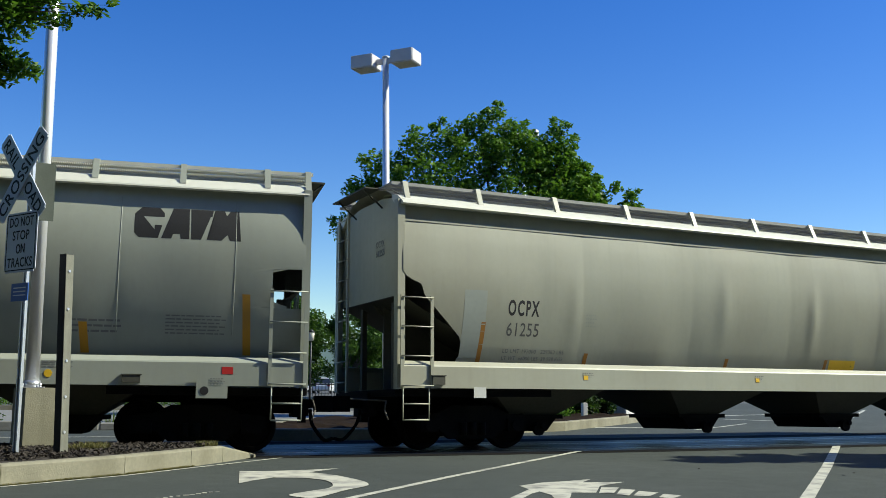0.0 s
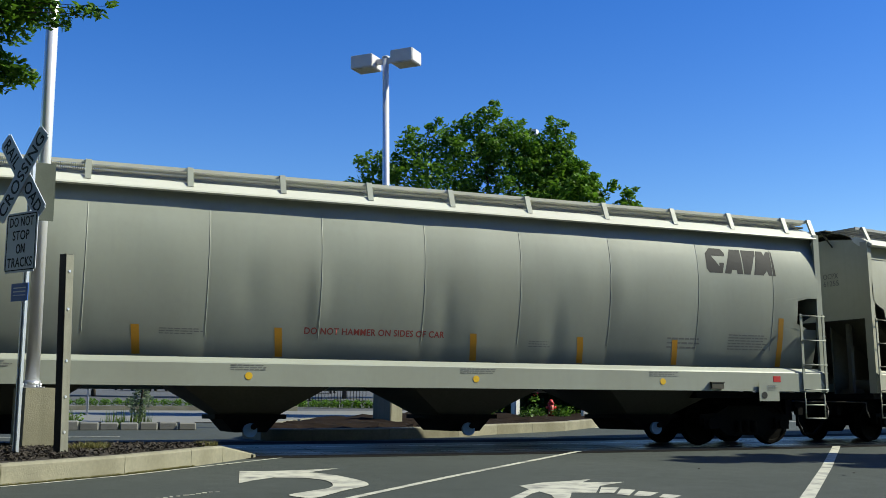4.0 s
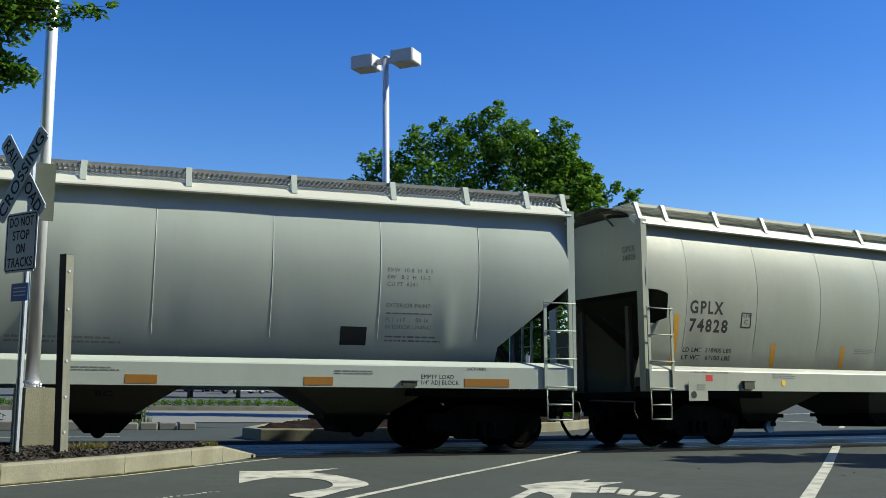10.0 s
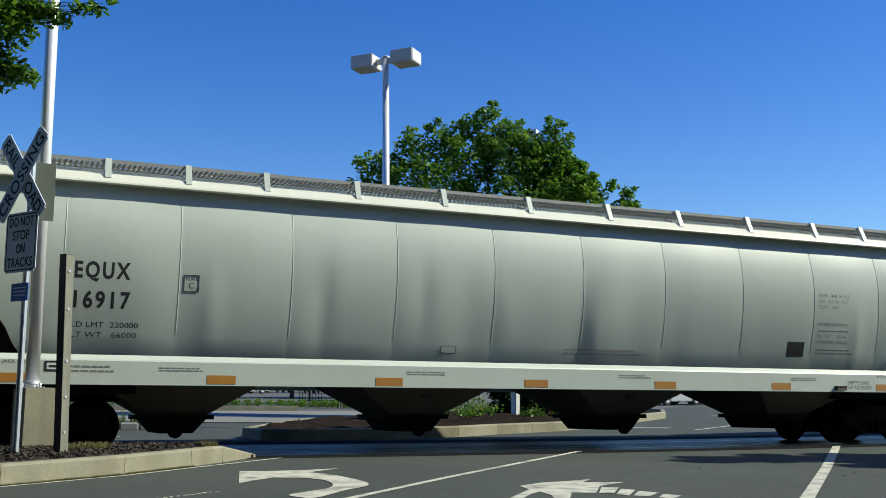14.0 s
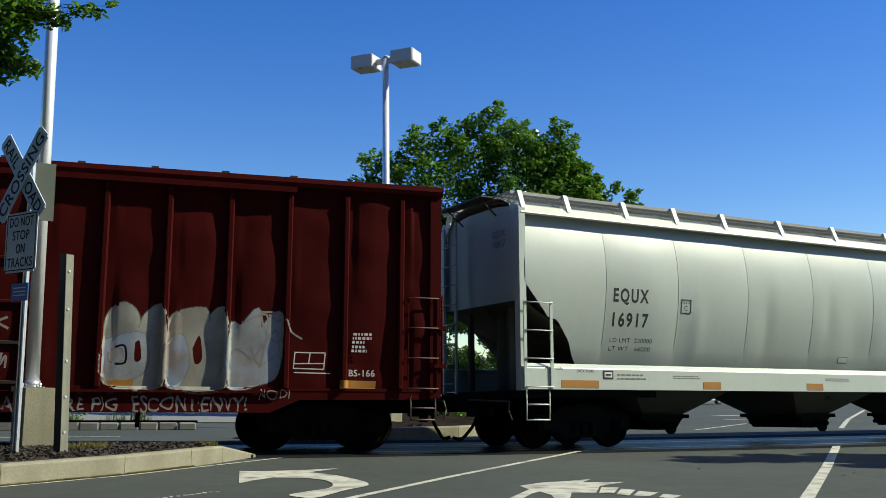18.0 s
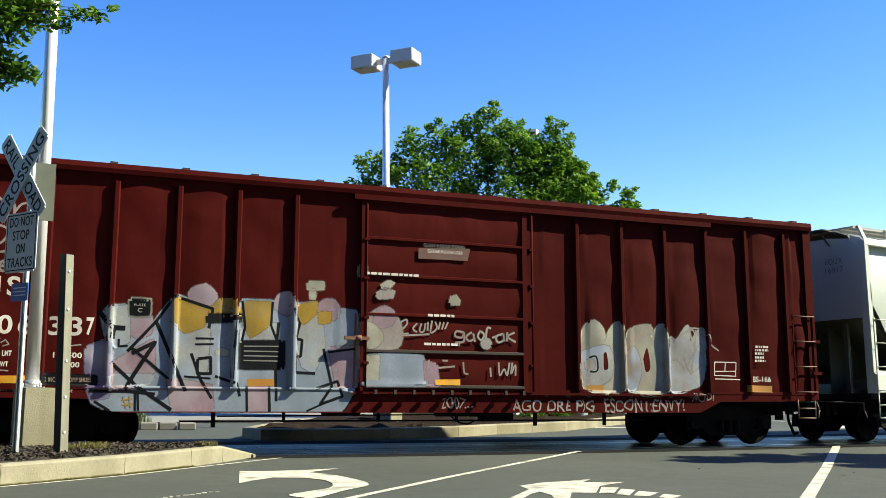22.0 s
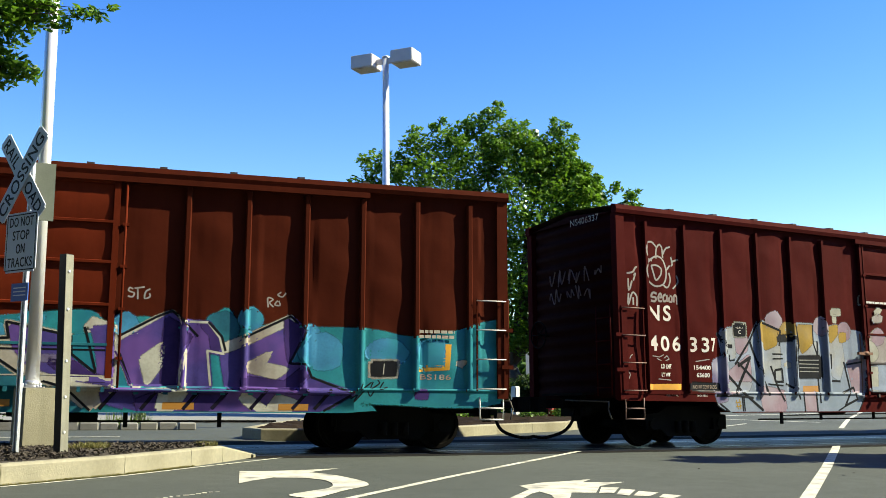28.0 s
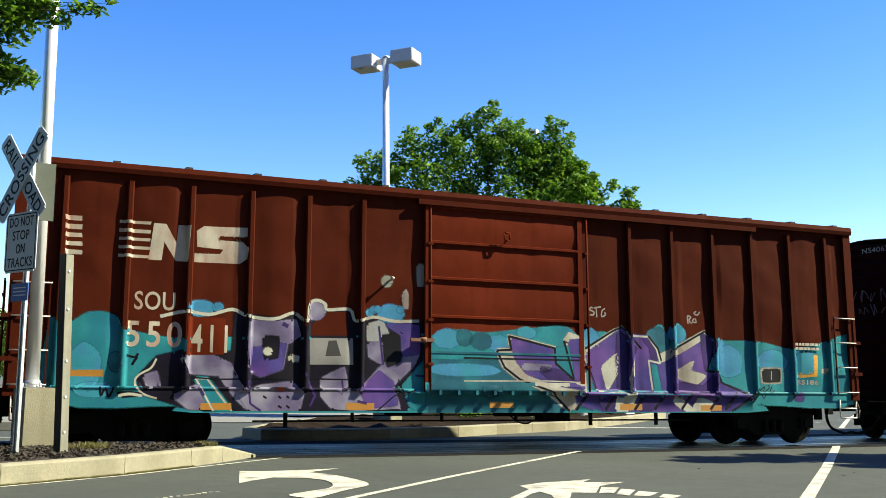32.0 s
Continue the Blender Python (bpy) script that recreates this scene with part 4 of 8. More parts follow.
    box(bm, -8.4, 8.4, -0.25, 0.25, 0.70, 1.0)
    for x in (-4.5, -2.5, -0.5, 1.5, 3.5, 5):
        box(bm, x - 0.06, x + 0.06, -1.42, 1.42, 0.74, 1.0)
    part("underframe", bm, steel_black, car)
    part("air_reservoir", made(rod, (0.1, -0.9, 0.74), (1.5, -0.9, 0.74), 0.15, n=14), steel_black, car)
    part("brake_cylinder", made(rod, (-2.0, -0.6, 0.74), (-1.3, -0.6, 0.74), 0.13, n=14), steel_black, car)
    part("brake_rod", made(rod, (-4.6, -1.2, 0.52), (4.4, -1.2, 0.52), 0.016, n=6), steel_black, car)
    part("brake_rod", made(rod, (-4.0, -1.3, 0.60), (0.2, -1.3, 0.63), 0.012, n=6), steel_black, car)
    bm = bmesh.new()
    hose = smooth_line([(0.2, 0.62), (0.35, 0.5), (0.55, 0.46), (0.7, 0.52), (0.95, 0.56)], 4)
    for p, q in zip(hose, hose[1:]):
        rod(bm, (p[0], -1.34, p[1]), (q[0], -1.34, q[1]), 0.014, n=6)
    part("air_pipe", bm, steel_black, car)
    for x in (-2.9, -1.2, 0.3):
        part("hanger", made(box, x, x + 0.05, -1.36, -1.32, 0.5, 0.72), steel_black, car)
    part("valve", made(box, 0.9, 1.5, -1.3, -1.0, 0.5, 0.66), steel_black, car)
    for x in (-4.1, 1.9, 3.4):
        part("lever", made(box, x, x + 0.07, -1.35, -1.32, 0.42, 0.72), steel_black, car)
    for s in (-1, 1):
        truck(car, s * 6.53)
        coupler(car, s * HALF, s, front if s > 0 else 1.05)
    return car


def sprayed(material):
    """The same paint with a soft, speckled edge where its cover thins out."""
    name = material.name + "_soft"
    if name in MATS:
        return MATS[name]
    m = material.copy()
    m.name = name
    N, L = m.node_tree.nodes, m.node_tree.links
    cover = N.new("ShaderNodeAttribute")
    cover.attribute_name = "cover"
    tc = N.new("ShaderNodeTexCoord")
    speck = N.new("ShaderNodeTexNoise")
    speck.inputs["Scale"].default_value, speck.inputs["Detail"].default_value = 38.0, 3.0
    L.new(tc.outputs["Object"], speck.inputs["Vector"])
    k = N.new("ShaderNodeMath")
    k.operation = "MULTIPLY_ADD"
    k.inputs[1].default_value, k.inputs[2].default_value = 0.5, -0.25
    L.new(speck.outputs["Fac"], k.inputs[0])
    a = N.new("ShaderNodeMath")
    a.operation = "ADD"
    L.new(k.outputs[0], a.inputs[0])
    L.new(cover.outputs["Fac"], a.inputs[1])
    r = N.new("ShaderNodeMapRange")
    r.interpolation_type = "SMOOTHSTEP"
    r.inputs["From Min"].default_value, r.inputs["From Max"].default_value = 0.18, 0.72
    L.new(a.outputs[0], r.inputs["Value"])
    clear, mix = N.new("ShaderNodeBsdfTransparent"), N.new("ShaderNodeMixShader")
    L.new(r.outputs["Result"], mix.inputs[0])
    L.new(clear.outputs[0], mix.inputs[1])
    L.new(N["Principled BSDF"].outputs[0], mix.inputs[2])
    L.new(mix.outputs[0], N["Material Output"].inputs["Surface"])
    MATS[name] = m
    return m


def resampled(pts, step):
    line = []
    for p, q in zip(pts, pts[1:]):
        n = max(1, int((q - p).length / step))
        line += [p.lerp(q, i / n) for i in range(n)]
    line.append(pts[-1])
    return [p for i, p in enumerate(line) if i == 0 or (p - line[i - 1]).length > 1e-5]


class Painter:
    """Sprayed paint on a box car's side: it follows the dented panels, the posts, the door and the sill."""

    def __init__(self, car, seed):
        self.car, self.seed, self.laid = car, seed, []
        edges = [-8.45, *RIBS, 8.45]
        cuts = []
        for a, b in zip(edges, edges[1:]):
            lo, hi = (a + 0.06 if a in RIBS else a), (b - 0.06 if b in RIBS else b)
            if b - a > 3:
                cuts += [("panel", lo, -1.60), ("door", -1.60, 1.68), ("panel", 1.68, hi)]
            else:
                cuts.append(("panel", lo, hi))
        for x in RIBS:
            cuts += [("rib", x + p, x + q) for p, q in ((-0.06, -0.05), (-0.05, -0.03), (-0.03, 0.03), (0.03, 0.05), (0.05, 0.06))]
        self.cuts = cuts

    def lift(self, x0, x1, z0, z1):
        """How far a new coat lies off the side: just above all coats that it may cover."""
        level = 1 + max((k for a, b, c, d, k in self.laid if a < x1 and b > x0 and c < z1 and d > z0), default=0)
        self.laid.append((x0, x1, z0, z1, level))
        return 0.0006 + 0.0003 * level

    def depth(self, kind, x, z):
        if z < 1.03:
            return -1.575 if z > 0.985 and -1.8 < x < 5.7 else -1.52
        if z < 1.085 and kind != "door":
            return -1.585 if kind == "rib" else -1.528
        if kind == "rib":
            r = min(RIBS, key=lambda q: abs(x - q))
            foot = PANEL_Y - panel_cell(r + (0.0601 if x > r else -0.0601), z, self.seed)
            return float(np.interp(abs(x - r), (0.0, 0.03, 0.05, 0.06), (RIB_Y, RIB_Y, -1.56, foot)))
        if kind == "door":
            return -1.606 if z < 1.16 else -1.594
        return PANEL_Y - panel_cell(x, z, self.seed)

    def kind_at(self, x):
        for kd, x0, x1 in self.cuts:
            if x0 <= x <= x1:
                return kd
        return "panel"

    def band(self, bm, layer, line, lift, profile):
        """Quads along a line; profile holds (offset, cover) across it."""
        last = None
        for i, p in enumerate(line):
            d = line[min(i + 1, len(line) - 1)] - line[max(i - 1, 0)]
            if d.length < 1e-6:
                d = Vector((1, 0))
            o = Vector((-d.y, d.x)).normalized()
            row = []
            for off, cov in profile:
                c = p + o * off
                if c.y < 0.665 or c.y > 4.42 or abs(c.x) > 8.44:
                    row = None
                    break
                v = bm.verts.new((c.x, self.depth(self.kind_at(c.x), c.x, c.y) - lift, c.y))
                v[layer] = cov
                row.append(v)
            if row and last:
                for j in range(len(row) - 1):
                    bm.faces.new((last[j], last[j + 1], row[j + 1], row[j])).smooth = True
            last = row

    def fill(self, pts, material, name="painted_shape", label="", soft=False):
        """Lay a polygon of (x, z) points on the side, as a fine mesh of squares inside it."""
        if soft:
            pts = smooth_line([*pts, pts[0]], 4)[:-1]
        lift = self.lift(min(p[0] for p in pts), max(p[0] for p in pts), min(p[1] for p in pts), max(p[1] for p in pts))
        bm = bmesh.new()
        seams = {}
        for kind, a, b in self.cuts:
            for z0, z1 in ((0.66, 0.985), (0.985, 1.03), (1.03, 1.085), (1.085, 1.8), (1.8, 2.5), (2.5, 3.2), (3.2, 4.4)):
                p = clip_strip(pts, a, b)
                if not p:
                    continue
                p = [(z, x) for x, z in clip_strip([(z, x) for x, z in p], z0, z1)]
                if len(p) < 3:
                    continue
                if kind == "panel":
                    span = min(PANEL_SPANS, key=lambda q: abs(q[0] + q[1] - a - b))
                    xs = [a, *(x for x in (span[0] + (span[1] - span[0]) * i / PANEL_NX for i in range(PANEL_NX + 1)) if a + 1e-4 < x < b - 1e-4), b]
                else:
                    n = 40 if kind == "door" else 1
                    xs = [a + (b - a) * i / n for i in range(n + 1)]
                levels = [z0, *(z for z in (PANEL_Z0 + (PANEL_Z1 - PANEL_Z0) * j / PANEL_NZ for j in range(PANEL_NZ + 1)) if z0 + 1e-4 < z < z1 - 1e-4), z1]
                lo_z, hi_z = min(q[1] for q in p), max(q[1] for q in p)
                for xa, xb in zip(xs, xs[1:]):
                    c = clip_strip(p, xa, xb)
                    if not c:
                        continue
                    for za, zb in zip(levels, levels[1:]):
                        if zb < lo_z or za > hi_z:
                            continue
                        e = clip_strip([(z, x) for x, z in c], za, zb)
                        if len(e) < 3:
                            continue
                        vs = [bm.verts.new((x, self.depth(kind, x, min(max(z, z0 + 0.001), z1 - 0.001)) - lift, z)) for z, x in e]
                        try:
                            bm.faces.new(vs)
                        except ValueError:
                            continue
                        for v, w in zip(vs, vs[1:] + vs[:1]):
                            if abs(v.co.z - w.co.z) < 1e-5 and abs(v.co.x - w.co.x) > 1e-4 and min(abs(v.co.z - q) for q in (0.985, 1.03, 1.085)) < 1e-5:
                                lo, hi = sorted((v, w), key=lambda q: q.co.x)
                                seams.setdefault((round(v.co.z, 4), round(lo.co.x, 3), round(hi.co.x, 3)), []).append((lo, hi))
        # paint runs on over the steps of the sill
        for pairs in seams.values():
            if len(pairs) == 2 and abs(pairs[0][0].co.y - pairs[1][0].co.y) > 0.001:
                (p, q), (r, t) = pairs
                bm.faces.new((p, q, t, r))
        if not bm.faces:
            bm.free()
            return None
        bmesh.ops.remove_doubles(bm, verts=bm.verts, dist=0.0005)
        for f in bm.faces:
            f.smooth = True
        if material.name.startswith("spray_"):
            layer = bm.verts.layers.float.new("cover")
            for v in bm.verts:
                v[layer] = 1.0
            area = sum(p[0] * q[1] - q[0] * p[1] for p, q in zip(pts, pts[1:] + pts[:1]))
            ring = [Vector(p) for p in (pts if area < 0 else pts[::-1])]
            self.band(bm, layer, resampled(ring + ring[:1], 0.04), lift, ((-0.002, 1.0), (0.03, 0.6), (0.075, 0.0)))
            material = sprayed(material)
        return part(name, bm, material, self.car, label)

    def stroke(self, pts, w, material, closed=False, name="painted_line"):
        """A line of paint of width w through points; drawn as one chain of quads."""
        pts = [Vector(p) for p in pts] + ([Vector(pts[0])] if closed else [])
        lift = self.lift(min(p.x for p in pts), max(p.x for p in pts), min(p.y for p in pts), max(p.y for p in pts))
        lift += 0.0005
        line = resampled(pts, 0.02)
        if len(line) < 2:
            return None
        bm = bmesh.new()
        layer = bm.verts.layers.float.new("cover")
        if material.name.startswith("spray_"):
            self.band(bm, layer, line, lift, ((-w * 0.78, 0.0), (-w * 0.3, 1.0), (w * 0.3, 1.0), (w * 0.78, 0.0)))
            material = sprayed(material)
        else:
            self.band(bm, layer, line, lift, ((-w / 2, 1.0), (w / 2, 1.0)))
        return part(name, bm, material, self.car)


def blob(x, z, rx, rz, n=18, wob=0.08, seed=0):
    rng = random.Random(seed + int(x * 100))
    return [(x + rx * math.cos(2 * math.pi * i / n) * (1 + wob * rng.uniform(-1, 1)), z + rz * math.sin(2 * math.pi * i / n) * (1 + wob * rng.uniform(-1, 1))) for i in range(n)]


def oxide(name, c):
    return mat(name, c, 0.75, vary=0.2, scale=0.8, bump=0.2, bump_scale=9, dirt=tuple(k * 0.45 for k in c), dirt_amount=0.5, streak=0.4, spec=0.03)


roof_dark = mat("roof_dark", (0.035, 0.028, 0.026), 0.8, vary=0.3, scale=2, bump=0.2)
rust_iron = mat("rust_iron", (0.16, 0.07, 0.04), 0.8, vary=0.4, scale=9, bump=0.4)
ox_red = oxide("oxide_red", (0.05504, 0.005332, 0.004988))
ox_red_door = oxide("oxide_red_door", (0.06364, 0.00688, 0.006192))
ox_brown = oxide("oxide_brown", (0.06192, 0.01075, 0.004816))
ox_brown_door = oxide("oxide_brown_door", (0.1075, 0.01591, 0.006192))
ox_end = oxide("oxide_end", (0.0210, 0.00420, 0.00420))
letter_white = mat("letter_white", (0.576, 0.56, 0.528), 0.6, vary=0.1, scale=6, bump=0.05, dirt=(0.35, 0.22, 0.18), dirt_amount=0.5)
door_smear = mat("door_smear", (0.10, 0.052, 0.042), 0.7, vary=0.3, scale=5, dirt=(0.09, 0.02, 0.015), dirt_amount=0.9)
letter_faded = mat("letter_faded", (0.4, 0.36, 0.288), 0.6, vary=0.2, scale=5, dirt=(0.20, 0.07, 0.045), dirt_amount=1.0)


def spray(name, c, d=0.35, fade=None):
    """Sprayed paint; fade: a second colour that it shades into in soft patches."""
    pale = min(c) > 0.4
    dim = 0.58 if pale else 0.53
    c = tuple(k * dim for k in c)
    m = mat("spray_" + name, c, 0.6, vary=0.30, spec=0.12, scale=2.6, bump=0.08, bump_scale=12, dirt=(0.17, 0.11, 0.09) if pale else tuple(k * 0.4 for k in c), dirt_amount=0.75 if pale else d + 0.1)
    if fade:
        N, L = m.node_tree.nodes, m.node_tree.links
        base = N["Principled BSDF"].inputs["Base Color"]
        old = base.links[0].from_socket
        tc, n, r, x = N.new("ShaderNodeTexCoord"), N.new("ShaderNodeTexNoise"), N.new("ShaderNodeMapRange"), N.new("ShaderNodeMix")
        n.inputs["Scale"].default_value, n.inputs["Detail"].default_value = 1.7, 2.0
        L.new(tc.outputs["Object"], n.inputs["Vector"])
        r.inputs["From Min"].default_value, r.inputs["From Max"].default_value = 0.44, 0.66
        L.new(n.outputs["Fac"], r.inputs["Value"])
        x.data_type = "RGBA"
        L.new(r.outputs["Result"], x.inputs[0])
        L.new(old, x.inputs[6])
        x.inputs[7].default_value = (*(k * dim for k in fade), 1)
        L.new(x.outputs[2], base)
    return m


S_TEAL = spray("teal", (0.03, 0.38, 0.44), fade=(0.02, 0.26, 0.36))
S_TEAL_D = spray("deep_teal", (0.02, 0.16, 0.24), fade=(0.03, 0.27, 0.33))
S_SKY = spray("sky_blue", (0.08, 0.40, 0.70), fade=(0.05, 0.42, 0.55))
S_PURPLE = spray("purple", (0.105, 0.08, 0.36), fade=(0.20, 0.10, 0.42))
S_VIOLET = spray("violet", (0.34, 0.12, 0.40), fade=(0.44, 0.22, 0.50))
S_VIOLET = spray("deep_violet", (0.055, 0.03, 0.17), fade=(0.08, 0.04, 0.22))
S_NAVY = spray("navy", (0.007, 0.006, 0.016), fade=(0.014, 0.010, 0.036))
S_LAV = spray("lavender", (0.24, 0.20, 0.37), fade=(0.44, 0.43, 0.56))
S_CREAM = spray("cream", (0.74, 0.74, 0.63))
S_PALE = spray("pale_blue", (0.40, 0.48, 0.62), fade=(0.30, 0.38, 0.48))
S_SILVER = spray("silver", (0.48, 0.51, 0.53), fade=(0.40, 0.48, 0.62))
S_PINK = spray("dusty_pink", (0.48, 0.34, 0.42), fade=(0.52, 0.44, 0.52))
S_GOLD = spray("ochre", (0.55, 0.36, 0.07), fade=(0.42, 0.30, 0.12))
S_INK = spray("ink", (0.008, 0.010, 0.016))
S_WHITE = spray("white", (0.58, 0.58, 0.50), fade=(0.36, 0.36, 0.31))
S_CHALK = spray("chalk", (0.46, 0.43, 0.42), 0.6)


def box_letters(car, text, x, z, height, width, material, bold, painter, wob=0.0):
    off = painter.lift(x, x + (width or 1), z, z + height)

    def surface(px, pz):
        kind = "panel"
        for kd, x0, x1 in painter.cuts:
            if x0 <= px <= x1:
                kind = kd
        return painter.depth(kind, px, pz) - off
    return stencil(car, text, x, z, height, width, material, bold, surface, 0.001, wob)


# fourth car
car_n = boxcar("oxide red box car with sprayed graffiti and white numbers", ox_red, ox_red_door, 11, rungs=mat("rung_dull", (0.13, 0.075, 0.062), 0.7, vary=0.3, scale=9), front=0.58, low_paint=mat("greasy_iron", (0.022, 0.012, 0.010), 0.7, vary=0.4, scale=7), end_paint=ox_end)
pn = Painter(car_n, 11)
pn.fill([(-6.12, 1.67), (-5.81, 1.80), (-5.92, 2.20), (-5.82, 2.35), (-5.52, 2.38), (-5.49, 1.85), (-5.07, 2.15), (-4.79, 2.57), (-4.09, 2.41), (-3.74, 2.32), (-3.65, 2.54), (-3.15, 2.54), (-3.06, 2.30), (-2.78, 2.49), (-2.39, 2.55), (-2.24, 2.33), (-2.03, 2.45), (-1.67, 2.42), (-1.59, 1.73), (-1.67, 1.12), (-1.89, 0.68), (-4.74, 0.68), (-5.69, 0.68), (-5.99, 0.84), (-6.08, 1.07)], S_PALE)
pn.fill([(-6.12, 1.67), (-5.81, 1.80), (-5.71, 1.40), (-5.78, 0.92), (-5.99, 0.88), (-6.08, 1.07)], S_LAV)
pn.fill(blob(-4.34, 2.55, 0.22, 0.21), S_PINK)
pn.fill(blob(-2.92, 2.52, 0.17, 0.17), S_PINK)
pn.fill(blob(-2.15, 2.44, 0.18, 0.17), S_PINK)
pn.fill(blob(-5.32, 2.08, 0.19, 0.19), S_PINK)
pn.fill([(-4.84, 1.21), (-4.16, 1.09), (-4.11, 0.68), (-4.74, 0.68)], S_PINK)
pn.fill([(-3.54, 1.10), (-3.23, 1.10), (-3.18, 0.68), (-3.49, 0.68)], S_PINK)
pn.fill([(-2.12, 1.76), (-1.62, 1.80), (-1.65, 1.12), (-1.98, 1.11)], S_PINK)
pn.fill([(-5.71, 1.44), (-5.11, 1.82), (-5.09, 1.33), (-5.46, 1.02), (-5.70, 1.08)], S_PINK)
pn.fill([(-4.80, 2.18), (-4.22, 2.03), (-4.25, 1.34), (-4.55, 1.25), (-4.76, 1.25)], S_SILVER)
pn.fill([(-3.65, 2.07), (-3.08, 2.15), (-3.06, 1.87), (-3.66, 1.85)], S_SILVER)
pn.fill([(-2.69, 2.25), (-2.31, 2.35), (-2.24, 1.76), (-2.41, 1.37), (-2.59, 1.45), (-2.73, 1.88)], S_SILVER)
pn.fill([(-5.84, 2.31), (-5.53, 2.36), (-5.50, 1.81), (-5.68, 1.72), (-5.81, 1.80)], S_SILVER)
pn.fill([(-5.79, 1.24), (-5.09, 1.25), (-5.17, 1.12), (-5.74, 1.08)], S_SILVER)
pn.fill([(-4.81, 2.55), (-4.18, 2.36), (-4.33, 2.09), (-4.60, 1.99), (-4.80, 2.14)], S_GOLD)
pn.fill([(-4.20, 2.35), (-4.05, 2.53), (-3.79, 2.54), (-3.70, 2.30), (-4.20, 2.27)], S_GOLD)
pn.fill([(-3.61, 2.50), (-3.18, 2.51), (-3.22, 2.15), (-3.51, 1.94), (-3.61, 2.15)], S_GOLD)
pn.fill([(-2.73, 2.47), (-2.39, 2.55), (-2.41, 2.37), (-2.60, 2.20), (-2.73, 2.31)], S_GOLD)
pn.fill([(-2.31, 2.37), (-2.13, 2.38), (-2.15, 2.24), (-2.31, 2.21)], S_GOLD)
pn.fill([(-4.24, 2.26), (-3.69, 2.29), (-3.70, 2.21), (-4.24, 2.17)], S_INK)
pn.stroke([(-5.50, 1.64), (-5.07, 2.14), (-4.79, 2.57), (-4.16, 2.38), (-4.22, 2.05)], 0.043, S_INK)
pn.stroke([(-5.07, 2.14), (-4.67, 1.25), (-4.56, 1.01)], 0.051, S_INK)
pn.stroke([(-5.75, 1.46), (-5.33, 1.08), (-4.74, 0.68)], 0.051, S_INK)
pn.stroke([(-5.43, 1.61), (-5.07, 1.80), (-5.40, 1.24), (-5.52, 1.02)], 0.058, S_INK)
pn.stroke([(-5.43, 1.69), (-5.18, 1.49), (-4.80, 1.17)], 0.043, S_INK)
pn.stroke([(-4.49, 1.63), (-4.33, 1.21), (-4.13, 0.89)], 0.043, S_INK)
pn.stroke([(-4.38, 1.54), (-4.17, 1.57), (-4.16, 1.30), (-4.38, 1.30), (-4.38, 1.54)], 0.043, S_INK)
pn.stroke([(-4.43, 1.88), (-4.13, 1.88)], 0.029, S_INK)
pn.stroke([(-4.43, 1.78), (-4.13, 1.79)], 0.029, S_INK)
pn.stroke([(-2.78, 2.44), (-2.67, 2.18), (-2.73, 1.92), (-2.62, 1.90), (-2.64, 1.62), (-2.73, 1.60), (-2.73, 1.34), (-2.38, 1.33)], 0.043, S_INK)
pn.stroke([(-2.24, 1.76), (-2.08, 1.11), (-2.29, 0.80), (-1.89, 0.94), (-1.98, 1.20), (-2.36, 1.07)], 0.043, S_INK)
pn.stroke([(-2.15, 1.70), (-1.67, 1.77)], 0.036, S_INK)
pn.stroke([(-3.04, 2.19), (-3.08, 1.61), (-3.05, 0.85)], 0.043, S_INK)
pn.stroke([(-4.09, 1.26), (-3.72, 1.14), (-3.67, 0.93)], 0.043, S_INK)
pn.stroke([(-3.74, 2.21), (-3.80, 1.72), (-3.81, 1.22)], 0.051, S_INK)
pn.stroke([(-3.67, 2.54), (-3.61, 2.09), (-3.66, 1.85)], 0.036, S_INK)
pn.stroke([(-3.15, 2.54), (-3.17, 2.13), (-3.06, 1.87)], 0.036, S_INK)
pn.stroke([(-3.18, 1.10), (-3.16, 0.68)], 0.043, S_INK)
pn.stroke([(-3.56, 1.10), (-3.54, 0.68)], 0.036, S_INK)
pn.stroke([(-5.35, 0.98), (-5.34, 0.69)], 0.029, S_INK)
pn.stroke([(-5.31, 0.98), (-5.29, 0.69)], 0.029, S_INK)
pn.stroke([(-6.06, 1.00), (-5.74, 1.00), (-5.46, 1.00), (-5.04, 0.96)], 0.043, S_INK)
pn.stroke([(-5.97, 0.84), (-5.73, 0.69)], 0.036, S_INK)
pn.stroke([(-5.98, 2.28), (-5.73, 2.00), (-5.75, 1.84)], 0.072, S_INK)
pn.stroke([(-5.73, 2.02), (-5.55, 2.01)], 0.072, S_INK)
pn.stroke([(-5.64, 1.84), (-5.64, 1.72), (-5.50, 1.73)], 0.029, S_INK)
pn.stroke([(-4.59, 1.25), (-4.16, 1.22)], 0.029, S_INK)
pn.stroke([(-1.86, 0.68), (-1.65, 0.98)], 0.029, S_INK)
pn.stroke([(-2.54, 0.68), (-2.26, 0.80)], 0.029, S_INK)
pn.stroke([(-5.53, 0.92), (-5.48, 0.73)], 0.020, S_GOLD)
pn.stroke([(-5.44, 0.93), (-5.41, 0.74)], 0.020, S_GOLD)
pn.stroke([(-5.55, 0.86), (-5.39, 0.88)], 0.020, S_GOLD)
pn.stroke([(-5.54, 0.78), (-5.38, 0.80)], 0.020, S_GOLD)
pn.fill([(-3.66, 1.83), (-2.95, 1.85), (-2.95, 1.42), (-3.66, 1.41)], S_INK)
pn.stroke([(-3.62, 1.77), (-3.03, 1.78)], 0.020, stencil_grey)
